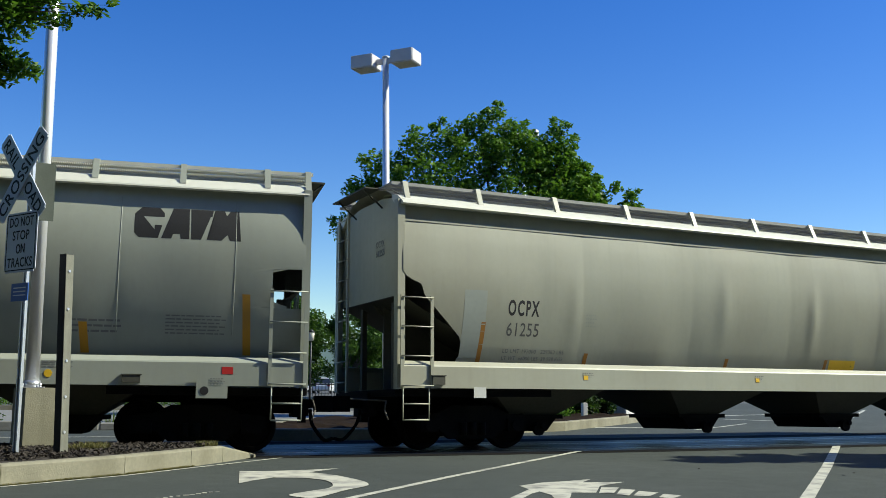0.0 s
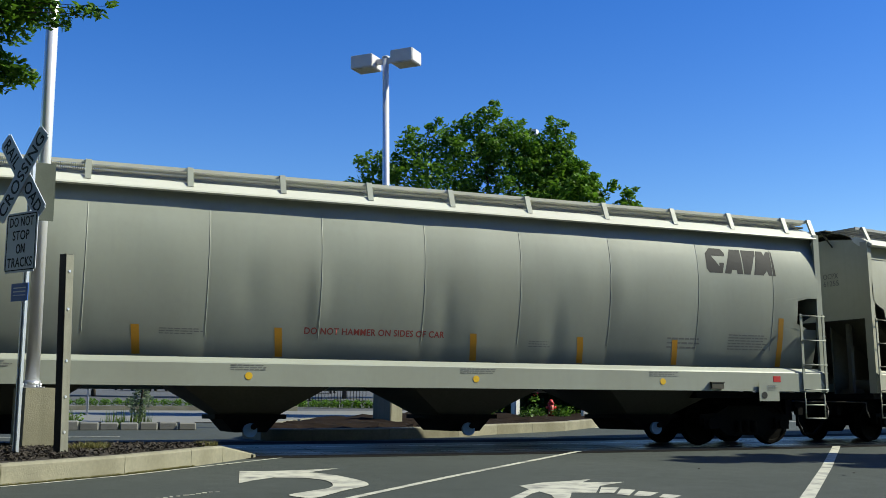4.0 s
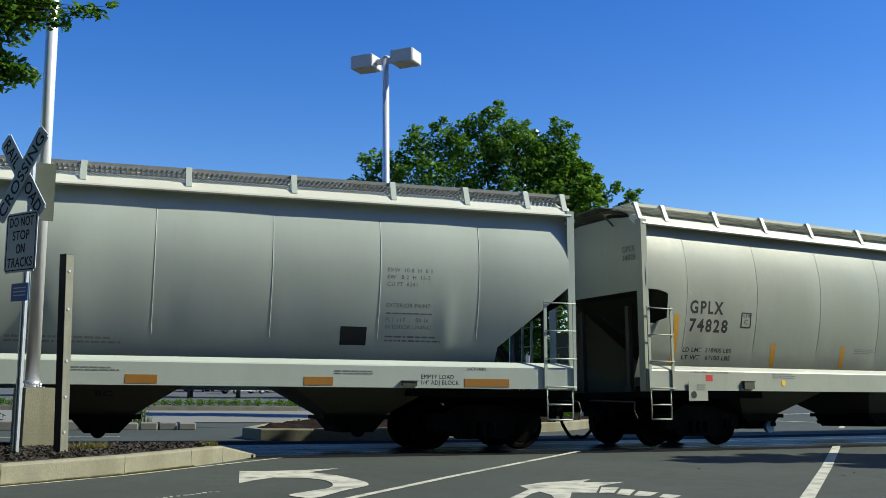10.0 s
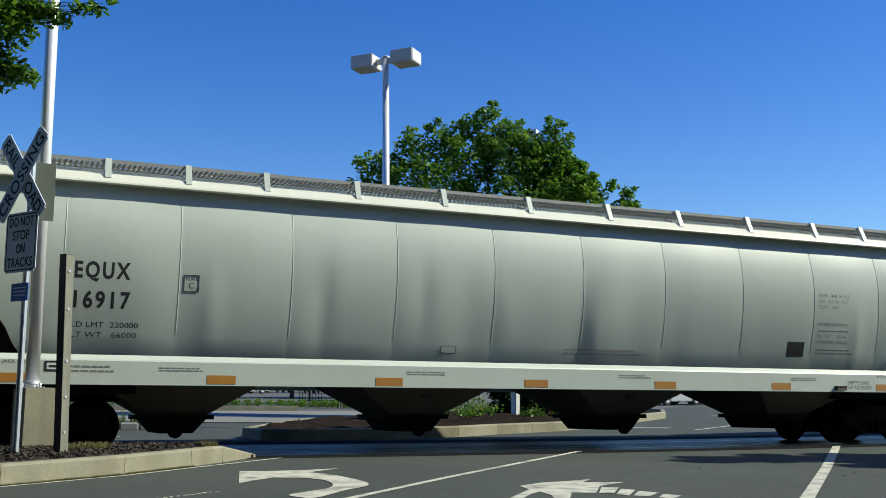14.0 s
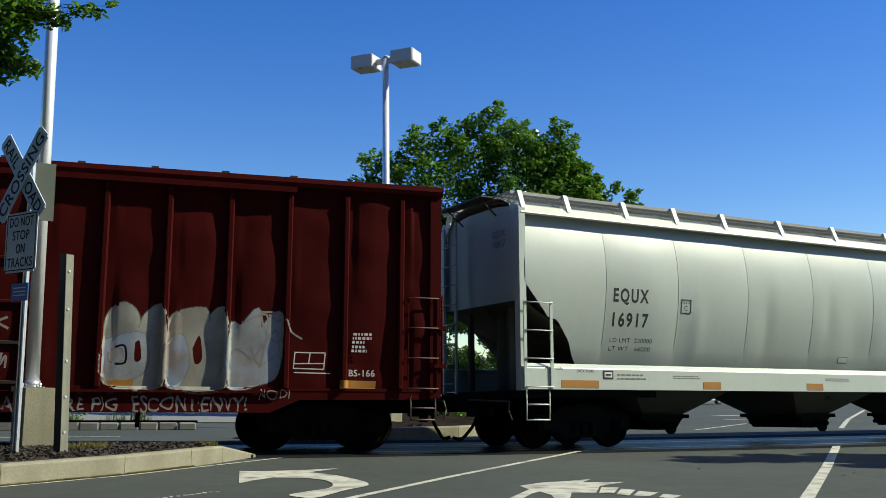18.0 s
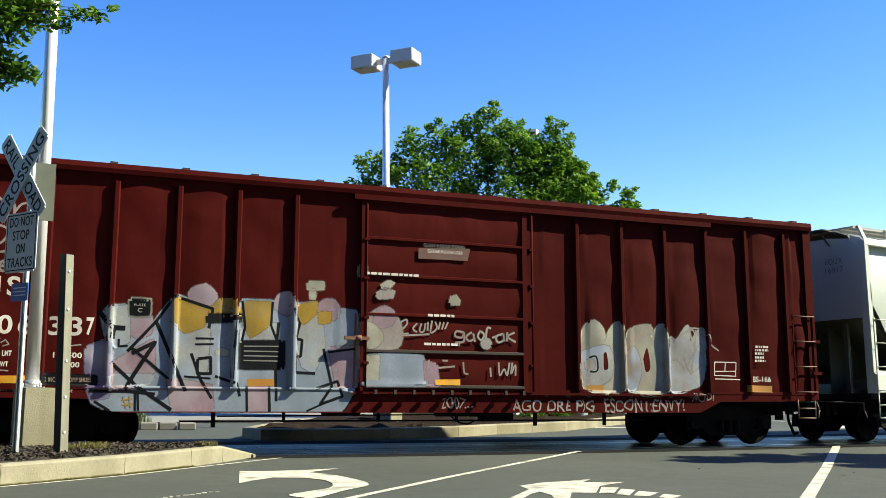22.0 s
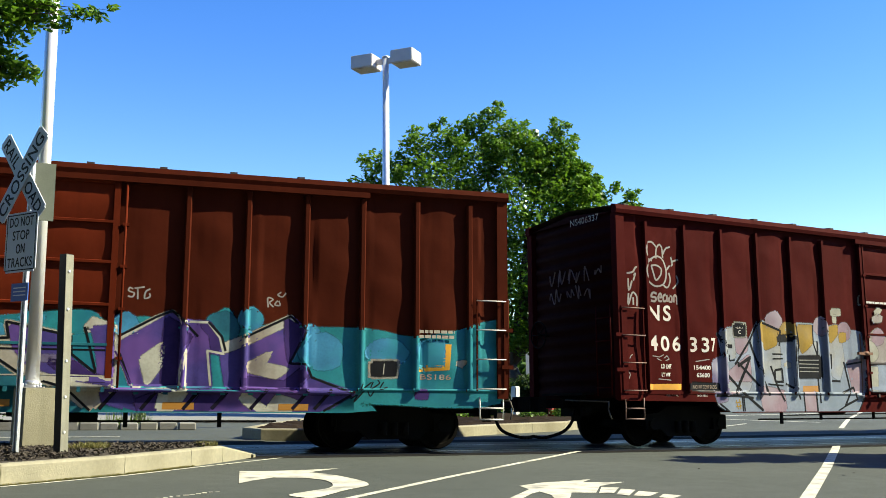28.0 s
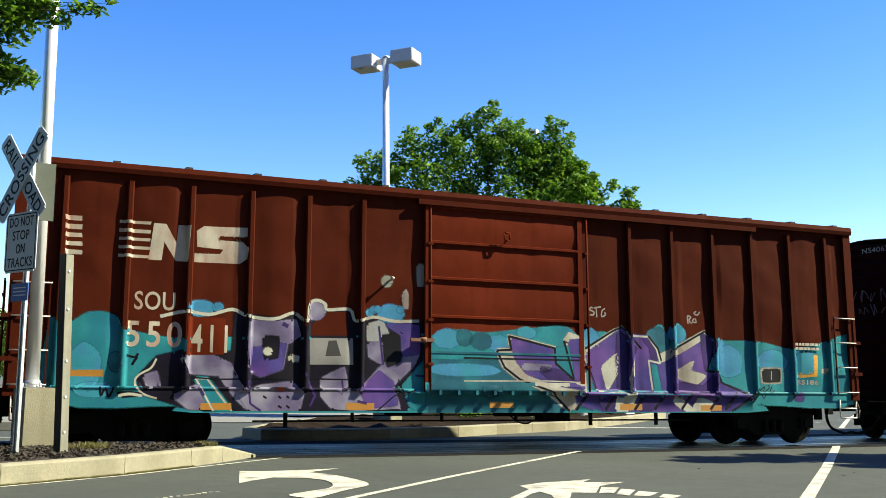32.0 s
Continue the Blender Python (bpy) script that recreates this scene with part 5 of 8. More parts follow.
pn.stroke([(-3.62, 1.69), (-3.03, 1.69)], 0.020, stencil_grey)
pn.stroke([(-3.62, 1.61), (-3.03, 1.61)], 0.020, stencil_grey)
pn.stroke([(-3.62, 1.53), (-3.03, 1.53)], 0.020, stencil_grey)
pn.fill([(-3.55, 1.22), (-3.07, 1.23), (-3.07, 1.10), (-3.55, 1.10)], stripe_orange)
pn.fill([(-2.53, 2.90), (-2.27, 2.91), (-2.27, 2.81), (-2.53, 2.80)], S_WHITE)
pn.fill([(-2.48, 2.77), (-2.42, 2.77), (-2.42, 2.64), (-2.48, 2.64)], S_WHITE)
pn.fill([(-4.06, 1.70), (-3.90, 1.68), (-3.90, 1.63), (-4.06, 1.63)], S_WHITE)
pn.stroke(smooth_line([(-7.47, 3.94), (-7.59, 4.04), (-7.74, 4.00), (-7.79, 3.86), (-7.74, 3.71), (-7.60, 3.66)], 4), 0.034, S_CHALK)
pn.stroke(smooth_line([(-7.50, 3.71), (-7.48, 3.89), (-7.40, 4.00), (-7.33, 3.93), (-7.32, 3.73)], 4), 0.034, S_CHALK)
pn.stroke(smooth_line([(-7.32, 3.80), (-7.23, 3.93), (-7.12, 3.97)], 4), 0.034, S_CHALK)
pn.stroke(smooth_line([(-7.60, 3.71), (-7.71, 3.62), (-7.80, 3.47), (-7.74, 3.28), (-7.55, 3.15), (-7.34, 3.21), (-7.26, 3.43), (-7.32, 3.68), (-7.46, 3.76), (-7.60, 3.71)], 4), 0.034, S_CHALK)
pn.stroke(smooth_line([(-7.63, 3.56), (-7.58, 3.39), (-7.53, 3.27), (-7.42, 3.37), (-7.39, 3.50), (-7.50, 3.57), (-7.63, 3.56)], 4), 0.034, S_CHALK)
pn.stroke(smooth_line([(-7.26, 3.48), (-7.15, 3.59)], 4), 0.034, S_CHALK)
pn.stroke(smooth_line([(-7.36, 3.18), (-7.24, 3.14), (-7.16, 3.29), (-7.19, 3.44)], 4), 0.034, S_CHALK)
pn.stroke(smooth_line([(-7.11, 3.77), (-7.08, 3.62), (-7.12, 3.59)], 4), 0.035, stencil_grey)
pn.stroke(smooth_line([(-6.97, 3.40), (-6.94, 3.26), (-7.10, 3.12)], 4), 0.035, stencil_grey)
pn.stroke(smooth_line([(-7.10, 3.67), (-6.91, 3.73)], 4), 0.035, stencil_grey)
pn.stroke(smooth_line([(-7.52, 3.00), (-7.61, 3.02), (-7.65, 2.94), (-7.54, 2.92), (-7.56, 2.85), (-7.66, 2.86)], 4), 0.040, S_CHALK)
pn.stroke(smooth_line([(-7.46, 2.93), (-7.40, 2.94), (-7.43, 3.01), (-7.48, 2.95), (-7.46, 2.86), (-7.38, 2.86)], 4), 0.040, S_CHALK)
pn.stroke(smooth_line([(-7.29, 3.00), (-7.35, 2.96), (-7.34, 2.86), (-7.26, 2.89), (-7.26, 2.99), (-7.24, 2.85)], 4), 0.040, S_CHALK)
pn.stroke(smooth_line([(-7.19, 2.95), (-7.20, 2.87), (-7.13, 2.86), (-7.12, 2.95), (-7.18, 2.98)], 4), 0.040, S_CHALK)
pn.stroke(smooth_line([(-7.07, 2.85), (-7.06, 2.99), (-6.99, 2.96), (-6.99, 2.81)], 4), 0.040, S_CHALK)
pn.stroke(smooth_line([(-8.25, 3.37), (-8.11, 3.40), (-8.05, 3.48), (-8.00, 3.51)], 4), 0.035, S_CHALK)
pn.stroke(smooth_line([(-8.22, 3.27), (-8.21, 3.03), (-8.13, 3.23)], 4), 0.035, S_CHALK)
pn.stroke(smooth_line([(-8.22, 2.98), (-8.23, 2.75), (-8.13, 2.99), (-8.02, 2.92), (-8.02, 2.73)], 4), 0.035, S_CHALK)
pn.stroke(smooth_line([(-8.11, 2.90), (-8.11, 2.75)], 4), 0.035, S_CHALK)
pn.stroke(smooth_line([(-8.09, 3.33), (-8.04, 3.38), (-8.10, 3.23)], 4), 0.035, S_CHALK)
pn.stroke([(-7.67, 1.77), (-7.50, 1.75), (-7.39, 1.80)], 0.018, S_CHALK)
pn.stroke([(-7.39, 1.73), (-7.32, 1.78), (-7.27, 1.71), (-7.36, 1.68)], 0.018, S_CHALK)
pn.stroke([(-7.55, 1.32), (-7.25, 1.30)], 0.018, S_CHALK)
pn.stroke([(-7.57, 1.72), (-7.46, 1.68)], 0.018, S_CHALK)
pn.stroke([(-6.57, 1.68), (-6.21, 1.73)], 0.018, S_CHALK)
pn.stroke([(-8.30, 1.47), (-8.25, 1.40), (-8.28, 1.31)], 0.018, S_CHALK)
pn.stroke([(-8.24, 1.71), (-8.22, 1.75), (-8.16, 1.79)], 0.018, S_CHALK)
box_letters(car_n, "NS", -7.75, 2.48, 0.290, 0.59, letter_white, 0.018, pn)
box_letters(car_n, "406", -7.75, 1.88, 0.280, 0.80, letter_white, 0.016, pn)
box_letters(car_n, "33", -6.71, 1.88, 0.280, 0.50, letter_white, 0.016, pn)
box_letters(car_n, "7", -6.15, 1.90, 0.260, 0.12, letter_white, 0.020, pn)
box_letters(car_n, "LD LMT", -7.47, 1.53, 0.080, 0.25, letter_white, 0.008, pn)
box_letters(car_n, "154400", -6.62, 1.52, 0.080, 0.43, letter_white, 0.006, pn)
box_letters(car_n, "LT WT", -7.47, 1.37, 0.070, 0.21, letter_white, 0.008, pn)
box_letters(car_n, "65600", -6.56, 1.37, 0.080, 0.34, letter_white, 0.006, pn)
box_letters(car_n, "PULL HERE", -7.38, 0.99, 0.040, 0.32, letter_white, 0.000, pn)
box_letters(car_n, "JACK HERE", -6.57, 0.98, 0.040, 0.27, letter_white, 0.000, pn)
pn.fill([(-7.82, 1.22), (-6.97, 1.23), (-6.98, 1.11), (-7.82, 1.11)], stripe_yellow)
pn.fill([(-6.79, 1.24), (-5.97, 1.22), (-5.97, 1.10), (-6.79, 1.12)], S_INK)
box_letters(car_n, "2 INCH HF COMP SHOES", -6.72, 1.14, 0.070, 0.69, letter_faded, 0.000, pn)
pn.fill([(-5.49, 2.49), (-5.19, 2.48), (-5.19, 2.24), (-5.48, 2.23)], S_WHITE)
pn.fill([(-5.47, 2.46), (-5.21, 2.46), (-5.21, 2.26), (-5.46, 2.25)], S_INK)
box_letters(car_n, "PLATE", -5.43, 2.38, 0.040, 0.18, letter_white, 0.000, pn)
box_letters(car_n, "C", -5.37, 2.28, 0.070, 0.07, letter_white, 0.000, pn)
pn.fill([(-0.52, 3.63), (0.51, 3.67), (0.45, 3.44), (-0.52, 3.43)], door_smear)
box_letters(car_n, "CLOSE & LOCK DOORS", -0.42, 3.66, 0.060, 0.82, stencil_grey, 0.000, pn)
box_letters(car_n, "BEFORE MOVING CAR", -0.34, 3.55, 0.060, 0.69, letter_white, 0.000, pn)
bars(car_n, -1.50, 3.09, -1.612, 1.04, 0.05, 1, letter_white, gap=0.1)
bars(car_n, -0.34, 2.38, -1.612, 0.67, 0.05, 1, letter_white, gap=0.1)
bars(car_n, -0.41, 1.86, -1.612, 0.78, 0.05, 1, letter_white, gap=0.1)
pn.fill([(-1.23, 2.88), (-1.10, 2.97), (-1.00, 2.96), (-1.08, 2.88)], S_WHITE)
pn.fill([(-1.31, 2.74), (-1.16, 2.82), (-0.99, 2.80), (-1.03, 2.71), (-1.26, 2.69)], S_CHALK)
pn.fill([(0.11, 2.64), (0.13, 2.73), (0.21, 2.77), (0.28, 2.68), (0.27, 2.64)], S_WHITE)
pn.fill([(-1.61, 3.24), (-1.52, 3.25), (-1.51, 3.09), (-1.62, 3.07)], S_WHITE)
pn.fill([(-1.57, 2.24), (-1.36, 2.41), (-1.16, 2.51), (-1.01, 2.42), (-0.85, 2.15), (-0.93, 1.82), (-1.54, 1.83)], S_CHALK, soft=True)
pn.fill([(-1.31, 2.41), (-1.16, 2.50), (-1.00, 2.42), (-1.03, 2.23), (-1.32, 2.18)], S_PINK, soft=True)
pn.fill([(-1.57, 2.22), (-1.37, 2.18), (-1.21, 2.00), (-1.32, 1.83), (-1.54, 1.85)], S_WHITE, soft=True)
pn.fill([(-1.56, 1.62), (-1.06, 1.68), (-0.44, 1.65), (-0.36, 1.16), (-1.56, 1.15)], S_PALE)
pn.fill([(-1.52, 1.60), (-1.27, 1.64), (-1.30, 1.17), (-1.55, 1.17)], S_WHITE)
pn.fill([(-0.39, 1.55), (-0.34, 1.16), (-0.13, 1.16), (-0.18, 1.51)], S_PINK)
pn.fill([(-0.19, 1.25), (0.30, 1.26), (0.29, 1.15), (-0.19, 1.15)], stripe_yellow)
pn.stroke(smooth_line([(-0.85, 2.26), (-0.75, 2.31), (-0.74, 2.22), (-0.88, 2.06), (-0.70, 2.06)], 4), 0.030, S_CHALK)
pn.stroke(smooth_line([(-0.54, 2.25), (-0.62, 2.15), (-0.54, 2.09)], 4), 0.030, S_CHALK)
pn.stroke(smooth_line([(-0.46, 2.25), (-0.49, 2.11), (-0.41, 2.11), (-0.38, 2.26)], 4), 0.030, S_CHALK)
pn.stroke(smooth_line([(-0.33, 2.28), (-0.34, 2.12)], 4), 0.030, S_CHALK)
pn.stroke(smooth_line([(-0.25, 2.31), (-0.28, 2.09), (-0.16, 2.17), (-0.19, 2.29)], 4), 0.030, S_CHALK)
pn.stroke(smooth_line([(-0.09, 2.29), (-0.13, 2.15)], 4), 0.030, S_CHALK)
pn.stroke(smooth_line([(-0.02, 2.29), (-0.06, 2.15)], 4), 0.030, S_CHALK)
pn.stroke(smooth_line([(0.06, 2.29), (0.00, 2.16)], 4), 0.030, S_CHALK)
pn.stroke(smooth_line([(-0.83, 2.02), (-0.30, 2.06)], 4), 0.030, S_CHALK)
pn.stroke(smooth_line([(0.37, 2.11), (0.23, 2.13), (0.20, 2.04), (0.34, 2.02), (0.37, 2.11), (0.37, 1.95), (0.20, 1.92)], 4), 0.036, S_CHALK)
pn.stroke(smooth_line([(0.53, 2.12), (0.42, 2.04), (0.47, 1.96), (0.57, 2.00), (0.56, 2.10), (0.59, 1.95)], 4), 0.036, S_CHALK)
pn.stroke(smooth_line([(0.70, 2.15), (0.65, 2.05), (0.72, 1.98), (0.78, 2.08), (0.70, 2.15)], 4), 0.036, S_CHALK)
pn.stroke(smooth_line([(0.81, 1.98), (0.84, 2.20), (0.92, 2.20)], 4), 0.036, S_CHALK)
pn.stroke(smooth_line([(0.94, 2.03), (1.03, 2.06)], 4), 0.036, S_CHALK)
pn.stroke(smooth_line([(1.17, 2.11), (1.03, 2.06), (1.05, 1.95), (1.17, 1.99), (1.17, 2.11), (1.19, 1.97)], 4), 0.036, S_CHALK)
pn.stroke(smooth_line([(1.25, 2.14), (1.24, 1.97)], 4), 0.036, S_CHALK)
pn.stroke(smooth_line([(1.40, 2.14), (1.26, 2.06), (1.42, 1.96)], 4), 0.036, S_CHALK)
pn.stroke(smooth_line([(1.07, 1.58), (1.09, 1.34), (1.18, 1.46), (1.24, 1.34), (1.29, 1.58)], 4), 0.030, S_CHALK)
pn.stroke(smooth_line([(1.35, 1.58), (1.32, 1.37), (1.41, 1.54), (1.41, 1.34)], 4), 0.030, S_CHALK)
pn.stroke(smooth_line([(0.90, 1.48), (0.91, 1.31)], 4), 0.030, S_CHALK)
pn.stroke(smooth_line([(-0.31, 1.60), (-0.34, 1.41)], 4), 0.030, S_CHALK)
pn.stroke(smooth_line([(-0.13, 1.46), (0.19, 1.49)], 4), 0.030, S_CHALK)
pn.stroke(smooth_line([(0.36, 1.57), (0.38, 1.38), (0.46, 1.36)], 4), 0.030, S_CHALK)
pn.stroke(smooth_line([(-0.05, 1.59), (0.06, 1.59)], 4), 0.030, S_CHALK)
pn.fill(blob(0.82, 1.92, 0.08, 0.07), S_CHALK)
pn.fill([(-1.69, 2.40), (-1.65, 2.40), (-1.67, 1.08), (-1.71, 1.08)], rust_iron)
pn.fill([(2.87, 1.89), (2.93, 2.26), (3.13, 2.41), (3.33, 2.27), (3.40, 1.98), (3.50, 2.24), (3.77, 2.34), (3.81, 1.14), (2.91, 1.15)], S_WHITE, soft=True)
pn.fill([(3.83, 1.92), (3.90, 2.19), (4.05, 2.31), (4.43, 2.36), (4.48, 2.13), (4.55, 2.27), (4.76, 2.32), (4.80, 1.12), (3.87, 1.12)], S_WHITE, soft=True)
pn.fill([(4.81, 1.84), (4.89, 2.14), (5.04, 2.09), (5.31, 2.39), (5.35, 2.05), (5.58, 2.30), (5.71, 2.24), (5.65, 1.36), (5.36, 1.16), (4.86, 1.10)], S_SILVER, soft=True)
pn.fill([(2.89, 1.80), (3.46, 1.91), (3.47, 1.33), (2.91, 1.21)], S_SILVER, soft=True)
pn.fill([(3.34, 1.79), (3.41, 1.81), (3.44, 1.52), (3.34, 1.50)], ox_red, soft=True)
pn.fill([(4.25, 1.71), (4.36, 1.93), (4.41, 1.54), (4.30, 1.46)], ox_red, soft=True)
pn.fill([(2.97, 1.63), (3.10, 1.65), (3.11, 1.52), (2.97, 1.51)], S_CHALK, soft=True)
pn.fill([(3.83, 1.72), (4.04, 1.92), (4.17, 1.54), (4.06, 1.15), (3.87, 1.15)], S_SILVER, soft=True)
pn.stroke(smooth_line([(3.03, 1.71), (3.18, 1.73), (3.20, 1.47), (3.04, 1.44)], 4), 0.030, S_INK)
pn.stroke(smooth_line([(5.35, 2.35), (5.68, 2.30), (5.71, 1.86), (5.46, 1.96), (5.35, 2.35)], 4), 0.030, S_CHALK)
pn.stroke(smooth_line([(5.26, 1.55), (5.61, 2.06), (5.69, 1.56)], 4), 0.030, S_CHALK)
pn.stroke(smooth_line([(5.21, 1.75), (5.36, 1.46), (5.67, 1.66)], 4), 0.030, S_CHALK)
pn.stroke(smooth_line([(5.46, 1.86), (5.36, 1.41)], 4), 0.030, S_CHALK)
pn.stroke(smooth_line([(5.49, 2.31), (5.68, 2.20), (5.79, 2.23), (5.88, 2.03), (6.07, 1.91)], 4), 0.030, S_CHALK)
pn.stroke(smooth_line([(5.09, 2.18), (5.45, 2.31), (5.47, 1.90)], 4), 0.030, S_CHALK)
pn.stroke(smooth_line([(4.61, 1.13), (4.94, 1.71), (5.22, 1.54)], 4), 0.030, S_CHALK)
pn.stroke([(5.95, 1.68), (6.47, 1.68), (6.45, 1.40), (5.93, 1.41), (5.95, 1.68)], 0.020, letter_white)
pn.stroke([(5.94, 1.49), (6.46, 1.50)], 0.020, letter_white)
pn.stroke([(6.21, 1.67), (6.19, 1.50)], 0.020, letter_white)
pn.stroke([(5.94, 1.34), (6.57, 1.33)], 0.020, letter_white)
box_letters(car_n, "AGO DRE PIG", 1.38, 0.69, 0.200, 1.73, S_CHALK, 0.006, pn, 0.050)
box_letters(car_n, "ESCON1:ENVY!", 3.33, 0.69, 0.220, 1.84, S_CHALK, 0.006, pn, 0.050)
box_letters(car_n, "2007...", -0.04, 0.74, 0.170, 0.62, S_CHALK, 0.006, pn, 0.050)
box_letters(car_n, "NO DI", 5.36, 0.89, 0.160, 0.53, S_CHALK, 0.002, pn, 0.050)
bars(car_n, 6.95, 1.99, -1.555, 0.39, 0.05, 1, letter_white, gap=0.1)
bars(car_n, 6.94, 1.92, -1.555, 0.36, 0.05, 1, letter_white, gap=0.1)
bars(car_n, 6.93, 1.85, -1.555, 0.27, 0.05, 1, letter_white, gap=0.1)
bars(car_n, 6.93, 1.77, -1.555, 0.27, 0.05, 1, letter_white, gap=0.1)
bars(car_n, 6.92, 1.70, -1.555, 0.33, 0.05, 1, letter_white, gap=0.1)
box_letters(car_n, "BS-166", 6.89, 1.29, 0.110, 0.46, letter_white, 0.004, pn)
pn.fill([(6.74, 1.22), (7.37, 1.21), (7.36, 1.08), (6.73, 1.08)], stripe_orange)
pn.fill([(2.94, 1.19), (3.34, 1.18), (3.33, 1.08), (2.94, 1.09)], stripe_orange)
letters("NS406337", 0.13, letter_faded, car_n, pose(-8.515, -0.05, 4.5, 90, 0, -90), 0.95)
# worn chalk scribbles on the end sheet
chalk_worn = mat("chalk_worn", (0.16, 0.12, 0.12), 0.8, vary=0.4, scale=6)
chalk_rng = random.Random(41)
for row, (z, n) in enumerate(((3.42, 6), (3.05, 5))):
    for i in range(n):
        y0 = 0.78 - 0.31 * i
        turns = [(y0 - 0.24 * k / 4 + chalk_rng.uniform(-0.07, 0.05), z + (0.17 if (k + i) % 2 else -0.04) + chalk_rng.uniform(-0.09, 0.05)) for k in range(chalk_rng.choice((3, 4, 5)))]
        wave = smooth_line(turns, 4)
        bm = bmesh.new()
        for p, q in zip(wave, wave[1:]):
            rod(bm, (-8.495, p[0], p[1]), (-8.495, q[0], q[1]), 0.012, n=4)
        tagged(part("scribble", bm, chalk_worn, car_n, "faint chalk scribble"), kind="stuff")
TRAIN.append((car_n, -48.520, 6.53))

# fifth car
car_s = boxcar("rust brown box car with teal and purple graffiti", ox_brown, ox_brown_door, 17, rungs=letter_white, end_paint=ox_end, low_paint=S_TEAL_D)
ps = Painter(car_s, 17)
ps.fill([(-7.88, 2.14), (-7.64, 2.03), (-7.32, 2.22), (-6.97, 2.19), (-6.75, 1.97), (-6.07, 1.85), (-4.97, 1.88), (-3.20, 1.93), (-1.61, 2.03), (-1.61, 0.66), (-5.66, 0.66), (-5.85, 0.81), (-7.81, 0.88)], S_TEAL, soft=True)
ps.fill([(-1.52, 1.98), (-1.06, 2.12), (-0.38, 2.09), (0.56, 2.20), (1.29, 2.25), (1.59, 2.06), (2.17, 2.19), (2.94, 1.99), (3.28, 2.22), (3.49, 2.37), (3.74, 2.07), (4.43, 2.14), (4.92, 2.09), (5.93, 2.09), (6.73, 1.97), (7.51, 2.08), (8.56, 2.26), (8.48, 0.89), (5.85, 0.85), (5.55, 0.66), (-1.61, 0.66)], S_TEAL, soft=True)
ps.fill([(-1.52, 1.57), (0.14, 1.58), (0.79, 1.19), (1.26, 0.66), (-1.52, 0.66)], S_TEAL_D)
ps.fill(blob(-1.17, 1.99, 0.25, 0.14), S_SKY)
ps.fill(blob(-0.83, 2.02, 0.13, 0.12), S_TEAL_D)
ps.fill(blob(-0.15, 1.93, 0.21, 0.11), S_SKY)
ps.fill(blob(-0.49, 1.96, 0.18, 0.12), S_TEAL_D)
ps.fill(blob(-0.84, 1.43, 0.69, 0.08), S_SKY)
ps.fill(blob(-0.27, 1.08, 0.16, 0.10), S_TEAL_D)
ps.fill(blob(0.44, 2.14, 0.17, 0.08), S_SKY)
ps.fill(blob(3.88, 2.22, 0.18, 0.18), S_SKY)
ps.fill(blob(4.91, 2.02, 0.13, 0.11), S_SKY)
ps.fill(blob(1.85, 2.09, 0.18, 0.16), S_SKY)
ps.fill(blob(3.41, 2.06, 0.26, 0.25), S_TEAL_D)
ps.fill(blob(-7.36, 1.37, 0.22, 0.36), S_SKY)
ps.fill(blob(-7.21, 1.02, 0.26, 0.09), S_SKY)
ps.fill(blob(-6.89, 1.47, 0.08, 0.13), S_TEAL_D)
ps.fill(blob(5.11, 1.70, 0.37, 0.30), S_SKY)
ps.fill(blob(6.27, 1.72, 0.36, 0.21), S_SKY)
ps.fill(blob(7.02, 1.67, 0.21, 0.27), S_SKY)
ps.fill([(-6.53, 1.22), (-6.24, 1.55), (-5.75, 1.67), (-5.03, 1.64), (-4.99, 2.31), (-4.75, 2.28), (-4.31, 2.23), (-4.00, 2.35), (-3.76, 2.09), (-3.68, 2.50), (-3.50, 2.55), (-3.40, 2.42), (-3.00, 2.44), (-2.88, 2.23), (-2.16, 2.30), (-1.64, 2.25), (-1.66, 1.60), (-2.08, 1.14), (-1.90, 0.69), (-4.87, 0.69), (-5.47, 0.68), (-5.97, 0.83), (-6.42, 0.97)], S_NAVY)
ps.fill([(-3.67, 2.18), (-3.40, 2.40), (-3.05, 2.42), (-3.00, 2.00), (-3.69, 1.98)], ox_brown)
ps.fill([(-5.85, 1.56), (-5.46, 1.62), (-5.07, 1.45), (-4.89, 1.11), (-4.53, 0.86), (-3.96, 0.82), (-4.07, 0.69), (-4.70, 0.69), (-4.97, 0.94), (-5.24, 1.30), (-5.74, 1.33)], S_LAV)
ps.fill([(-4.75, 2.19), (-4.31, 2.17), (-3.97, 2.22), (-3.90, 1.98), (-4.12, 1.84), (-4.20, 1.42), (-4.55, 1.29), (-4.72, 1.37), (-4.79, 1.76)], S_LAV)
ps.fill([(-4.69, 1.71), (-4.16, 1.81), (-4.22, 1.42), (-4.55, 1.29), (-4.72, 1.38)], S_PURPLE)
ps.fill([(-4.50, 1.92), (-4.28, 1.92), (-4.29, 1.61), (-4.47, 1.57)], S_NAVY)
ps.fill(blob(-4.44, 1.69, 0.04, 0.03), S_CREAM)
ps.fill([(-4.88, 0.94), (-4.54, 1.09), (-4.01, 1.16), (-3.83, 0.99), (-3.89, 0.69), (-4.70, 0.69)], S_LAV)
ps.fill([(-3.71, 1.94), (-2.93, 1.95), (-2.92, 1.49), (-3.70, 1.48)], stencil_grey)
ps.fill([(-3.43, 1.63), (-3.37, 1.90), (-3.23, 1.91), (-3.15, 1.64)], letter_black)
